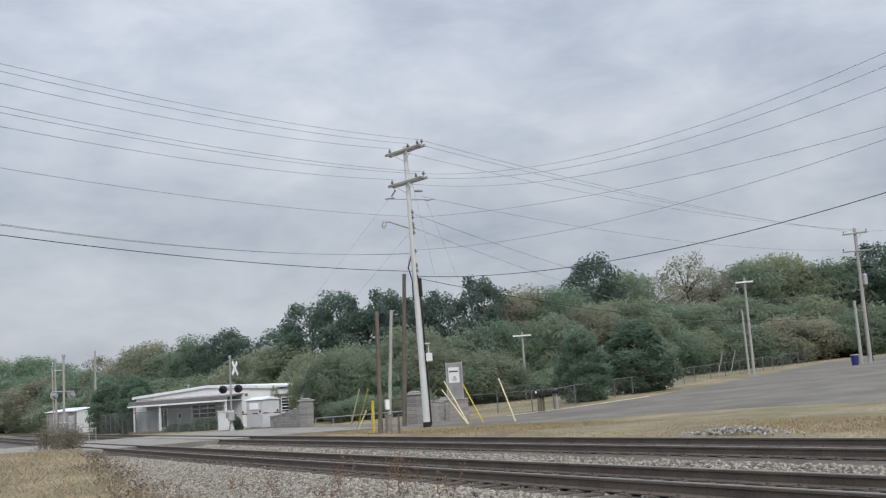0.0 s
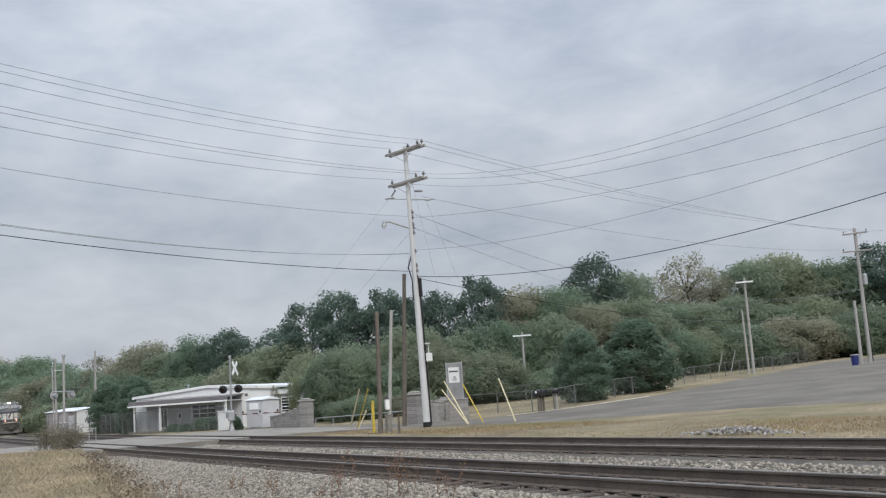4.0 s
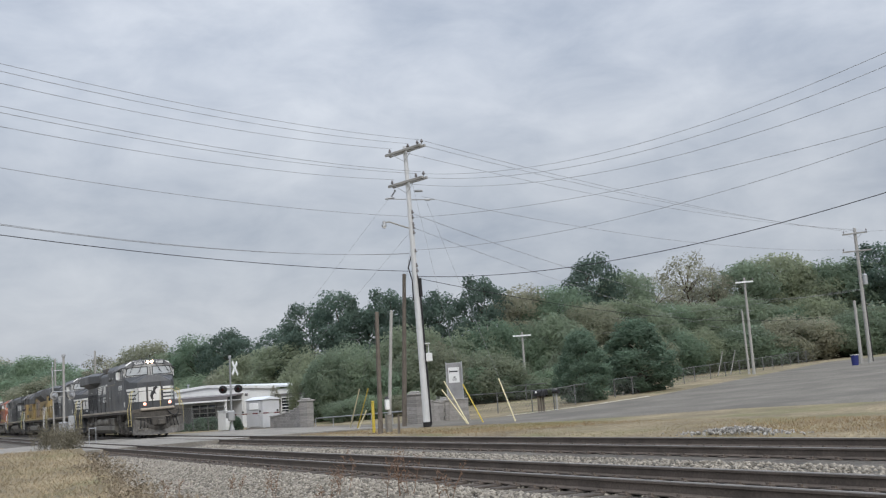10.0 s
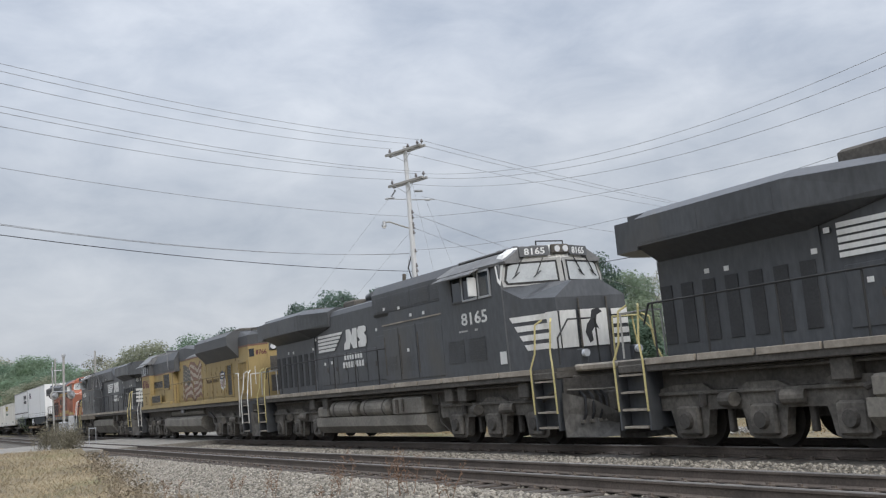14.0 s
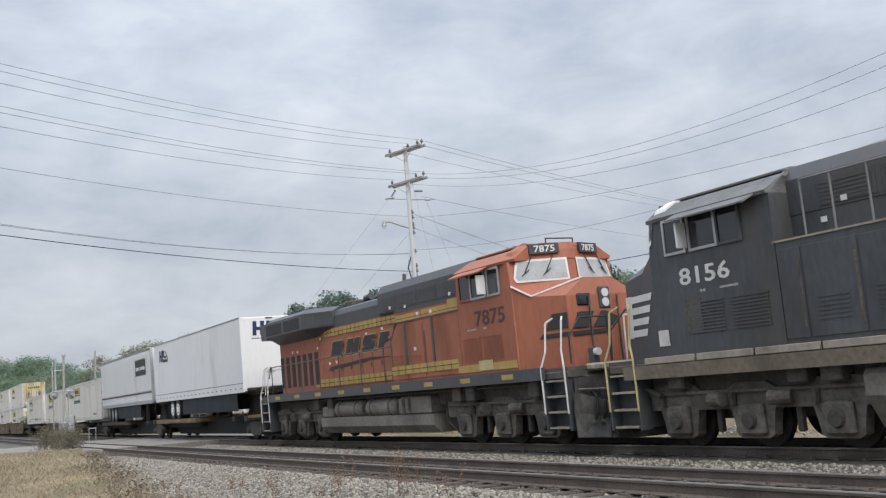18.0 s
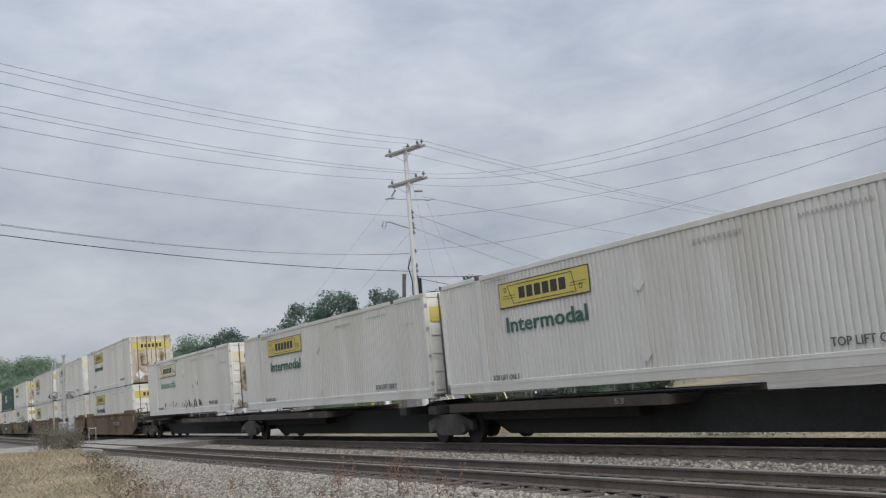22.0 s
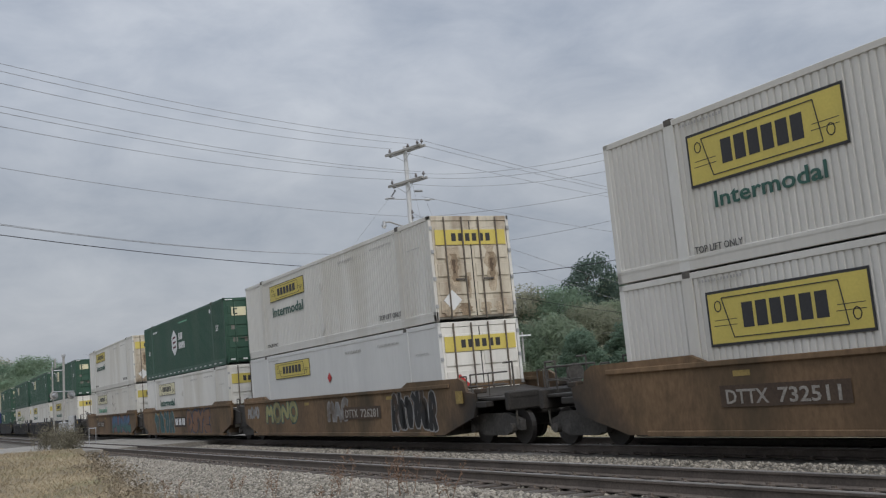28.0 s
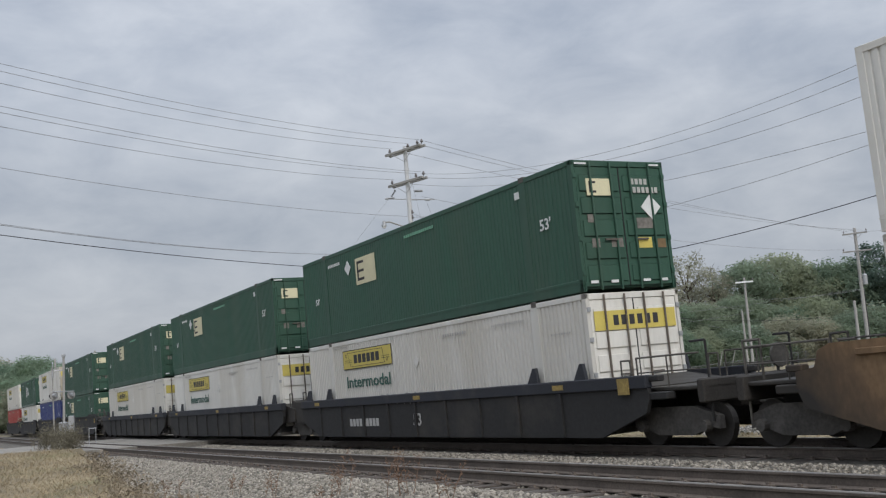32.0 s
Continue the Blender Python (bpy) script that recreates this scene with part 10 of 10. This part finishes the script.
def spine_unit(label, load, first, last, marks=False):
    """One platform of a spine car; origin on the rails under the middle of its load."""
    c = thing("spine_car", label, "spine car", group="spine car platforms")
    skin = M_SPINE if marks else M_SPINE_DARK
    d0, d1 = (-0.6, 8.0) if last else (-8.0, 0.5)
    part("centre_sill", Shape().prism([(-8.5, 0.95), (-8.5, 0.62), (-7.4, 0.55), (-6.6, 0.22), (6.6, 0.22), (7.4, 0.55), (8.5, 0.62), (8.5, 0.95)], 1, -0.42, 0.42), M_SPINE_BLACK, c)
    dk = part("wheel_deck", Shape().box(d0, d1, -1.33, 1.33, 0.84, 1.03, 0.01), skin, c, "worn brown wheel deck")
    for s in (-1, 1):
        part("deck_edge", Shape().box(d0, d1, min(s * 1.33, s * 1.36), max(s * 1.33, s * 1.36), 0.85, 1.06), skin, dk)
        if marks:
            letter("TTAX 654105", -5.05 if s < 0 else -2.9, s * 1.362, 0.9, 2.1, 0.11, M_DECK_PRINT, dk, s)
        letter("53", (-1.1 if s < 0 else -0.7) + (8.2 if last else 0.0), s * 1.362, 0.9, 0.33, 0.12, M_DECK_PRINT if marks else M_PRINT_DIM, dk, s)
        if last:
            letter("TTAX 654105", MARK_X if s < 0 else MARK_X + 2.3, s * 1.362, 0.9, 2.3, 0.11, M_PRINT_DIM, dk, s)
    part("deck_support", Shape().box(d0 + 0.5, d1 - 1.5 if not last else d1 - 0.5, -0.8, 0.8, 0.6, 0.84, 0.02), M_SPINE_BLACK, dk)
    for x in (-6.1, 6.1, -7.9, 7.9):
        part("pedestal", Shape().box(x - 0.2, x + 0.2, -1.25, 1.25, 0.8, 1.03, 0.02), M_SPINE_BLACK, c)
    turn = -1 if last else 1
    part("hitch", Shape().prism([(turn * a, b) for a, b in ((5.6, 0.95), (7.6, 0.95), (7.1, 1.9 if load == "trailer" else 1.15), (6.6, 1.9 if load == "trailer" else 1.15))], 1, -0.45, 0.45), M_SPINE_BLACK, c)
    car_truck(c, -8.55 if not last else -9.0)
    if first:
        car_truck(c, 8.75)
        part("end_deck", Shape().box(8.3, 10.2, -1.25, 1.25, 0.95, 1.05).box(8.3, 10.2, -0.35, 0.35, 0.6, 0.95, 0.02), M_SPINE, c)
        coupler(c, 10.4, 1)
        for y in (-1.15, 1.15):
            part("ladder", Shape().pipe([(9.9, y, 0.4), (9.9, y, 1.9), (9.5, y * 0.8, 1.9)], 0.025, 5), M_LOCO_WHITE, c)
    if last:
        coupler(c, -10.3, -1)
        part("end_deck", Shape().box(-10.2, -8.3, -1.25, 1.25, 0.95, 1.05), M_SPINE, c)
    return c


# ---- the train put together: each thing with its place along the train and its height ----
RIDERS = []


def ride(ob, u, z=0.0, reverse=False, base=12.0):
    RIDERS.append((ob, u, z, reverse, base))
    return ob


def build_train():
    ride(ge_loco(M_NS, True, "4388", "black diesel locomotive with white nose stripes and lit headlights", stack=(-5.2, -3.5, 0.26)), 129.0)
    ride(ge_loco(M_NS, False, "8165", "black diesel locomotive with white nose stripes and pale windscreens", stack=(-3.6, -2.6, 0.05)), 106.6)
    ride(emd_loco("8766", "faded yellow diesel locomotive with a grey roof and flag print"), 84.4, 0, True)
    ride(ge_loco(M_NS, False, "8156", "black diesel locomotive with white stripes running backwards", 1, 0.5, -10.5, (-3.3, -2.2, 0.0), False), 61.3, 0, True)
    ride(ge_loco(M_BN, False, "7875", "orange diesel locomotive with black roof and yellow bands", stack=(-3.9, -3.2, 0.06)), 39.7)
    # spine car with two trailers and three containers
    mids = (18.3, 1.2, -15.6, -32.7, -51.1)
    ride(spine_unit("brown spine car platform carrying a highway trailer", "trailer", True, False, True), mids[0])
    ride(spine_unit("brown spine car platform carrying a highway trailer", "trailer", False, False), mids[1])
    ride(spine_unit("brown spine car platform carrying a white container", "box", False, False), mids[2])
    ride(spine_unit("brown spine car platform carrying a white container", "box", False, False), mids[3])
    ride(spine_unit("brown spine car platform carrying a peeling white container", "box", False, True), mids[4])
    ride(trailer("white smooth-sided highway trailer on a spine car", False), mids[0], 1.03)
    ride(trailer("white ribbed refrigerated trailer with a maroon stripe", True), mids[1], 1.03)
    wb = white_box("white corrugated container with a yellow sign and green lettering")
    ride(wb, mids[2], 1.3)
    ride(copy_thing(wb, Matrix()), mids[3], 1.26)
    pe = white_box("peeling white container with faded green lettering", pale=True, wordmat=M_FADED_GREEN, pale_door=True)
    door_rust(pe, 8)
    stain(pe, 22, 3, -4.6, 0.6, 0.3, 0.62, 0.09)
    stain(pe, 28, 6, 0.2, 3.4, 0.3, 0.62, 0.12)
    stain(pe, 9, 4, 0.6, 2.8, 1.1, 1.6, 0.075)
    stain(pe, 14, 5, -2.2, 0.2, 2.66, 2.74, 0.05)
    ride(pe, mids[4], 1.3)
    # three articulated well cars and the head of a fourth
    fronts = (-63.94, -83.11, -102.35, -126.39, -145.81, -165.5, -189.07, -208.55, -227.37, -249.97, -268.6, -288.6, -308.0)
    low_z, up_z = 0.36, 0.40 + HB
    big = white_box("newer white container with a large bordered yellow sign", True)
    bare = white_box("newer white container with a large bordered sign and no lettering", True, word=False)
    rusty = white_box("white container with rust-stained doors and a yellow sign", door=M_DOOR_RUSTY)
    door_rust(rusty, 5)
    paleb = white_box("white container with a pale bordered sign and green lettering", pale=True)
    fade = white_box("worn white container with faded green lettering and scars", pale=True, wordmat=M_FADED_GREEN)
    stain(fade, 8, 9, 0.4, 1.6, 1.4, 2.4, 0.09)
    stain(fade, 14, 10, -3.2, -0.6, 2.62, 2.72, 0.05)
    red = white_box("smooth white container with a red diamond placard", word=False, diamond=True)
    emp = green_box("green container with a pale square emblem", "square")
    hub = green_box("dark green container with a white hexagon emblem", "hexagon")
    blue = green_box("blue container at the foot of a stack", "none", M_BOX_BLUE)
    rbox = green_box("red container at the foot of a stack", "none", M_BOX_RED)
    dull = white_box("white container with a bleached sign and grey lettering", pale=True, wordmat=M_PRINT_GREY, pale_door=True)
    used = set()

    def load(proto, k, z):
        ob = proto if proto.name not in used else copy_thing(proto, Matrix())
        used.add(proto.name)
        ride(ob, fronts[k] - LB / 2 - (0.13 if k == 2 else 0.0), z)

    stacks = ((wb, rusty), (dull, dull), (bare, big), (red, rusty), (paleb, hub), (fade, rusty), (wb, emp), (wb, emp), (wb, emp), (emp, emp), (blue, rusty), (wb, hub), (rbox, wb))
    used.add(wb.name)
    for k, (lo, up) in enumerate(stacks):
        load(lo, k, low_z), load(up, k, up_z)
    numbers = ("732511", "732511", "732511", "726281", "726281", "726281")
    for k in range(13):
        low = 6 <= k <= 8
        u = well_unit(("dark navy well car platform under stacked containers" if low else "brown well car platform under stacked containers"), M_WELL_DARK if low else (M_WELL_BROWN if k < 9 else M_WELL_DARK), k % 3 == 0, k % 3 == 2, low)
        if k in (0, 2, 3, 5):
            car_number(u, numbers[k], {0: 2.1, 2: -5.43, 3: 1.7, 5: -4.77}[k], 0.83, 2.5)
        if k == 1:
            for q in range(3):
                side_rect("owner_mark", u, M_PRINT_DULL, -1, -1.5 + 0.82 * q, -0.85 + 0.82 * q, 1.452, 0.74, 1.0, 0.004)
        if k == 3:
            graffiti(u, "mono", -6.1, -2.6, 0.72, 1.5, 0.2, 7, 0)
            graffiti(u, "mono", -8.3, -6.9, 0.95, 1.35, 0.05, 1, 1)
            graffiti(u, "mac", 0.2, 1.95, 0.72, 1.48, 0.16, 8, 1)
            graffiti(u, "421324", 5.1, 7.9, 0.38, 1.5, 0.2, 4, 1)
        if k == 4:
            graffiti(u, "1234", -5.8, -1.3, 0.28, 1.52, 0.36, 0, 1)
            plate("number_patch", u, M_PEEL, -1.2, 1.0, -1.4605, 0.66, 1.16, -1, 0.003)
            for x in (-1.1, -0.4, 0.3):
                bars("reporting_mark", u, M_SIGNFACE, x, x + 0.56, -1.4645, 0.76, 1.08, 2, -1)
            graffiti(u, "dsye", 1.2, 5.4, 0.36, 1.44, 0.34, 6, 4, 3)
        if k == 5:
            rng = random.Random(77)
            edge = [(0.75 + 0.4 * q, 1.42 + rng.uniform(-0.12, 0.05)) for q in range(16)] + [(6.75 - 0.4 * q, 0.4 + rng.uniform(-0.02, 0.1)) for q in range(16)]
            skewed("graffiti_cloud", u, M_GRAFF[5], edge, -1.4505, -1, 0.001)
            graffiti(u, "funk", 0.85, 6.85, 0.36, 1.46, 0.42, 9, 4)
        if k == 6:
            letter("53", -0.2, -1.456, 0.55, 0.5, 0.34, M_PRINT_GREY, u)
            bars("reporting_mark", u, M_PRINT_GREY, -4.6, -2.4, -1.455, 0.55, 0.78, 9, -1)
            graffiti(u, "3142", -2.2, 0.6, 1.2, 1.43, 0.04, 8, 8)
        ride(u, fronts[k] - LB / 2)


def travel(t):
    """Metres that the train has gone at t seconds, from its place at 22 s."""
    d = t - 22.0
    return 16.9576 * d + 0.016016 * d * d + 0.00056776 * d ** 3


def place(s, z, reverse, base):
    x0, y0, _ = on_line(s - base / 2)
    x1, y1, _ = on_line(s + base / 2)
    turn = math.atan2(y1 - y0, x1 - x0)
    m = Matrix.Translation(((x0 + x1) / 2, (y0 + y1) / 2, 0)) @ Matrix.Rotation(turn, 4, "Z") @ Matrix.Rotation(CANT, 4, "X") @ Matrix.Translation((0, 0, z))
    return m @ Matrix.Rotation(math.pi, 4, "Z") if reverse else m


def motions():
    for ob, u, z, reverse, base in RIDERS:
        walk(ob, [(t, place(u + travel(t), z, reverse, base)) for t in range(33)])


build_train()
motions()
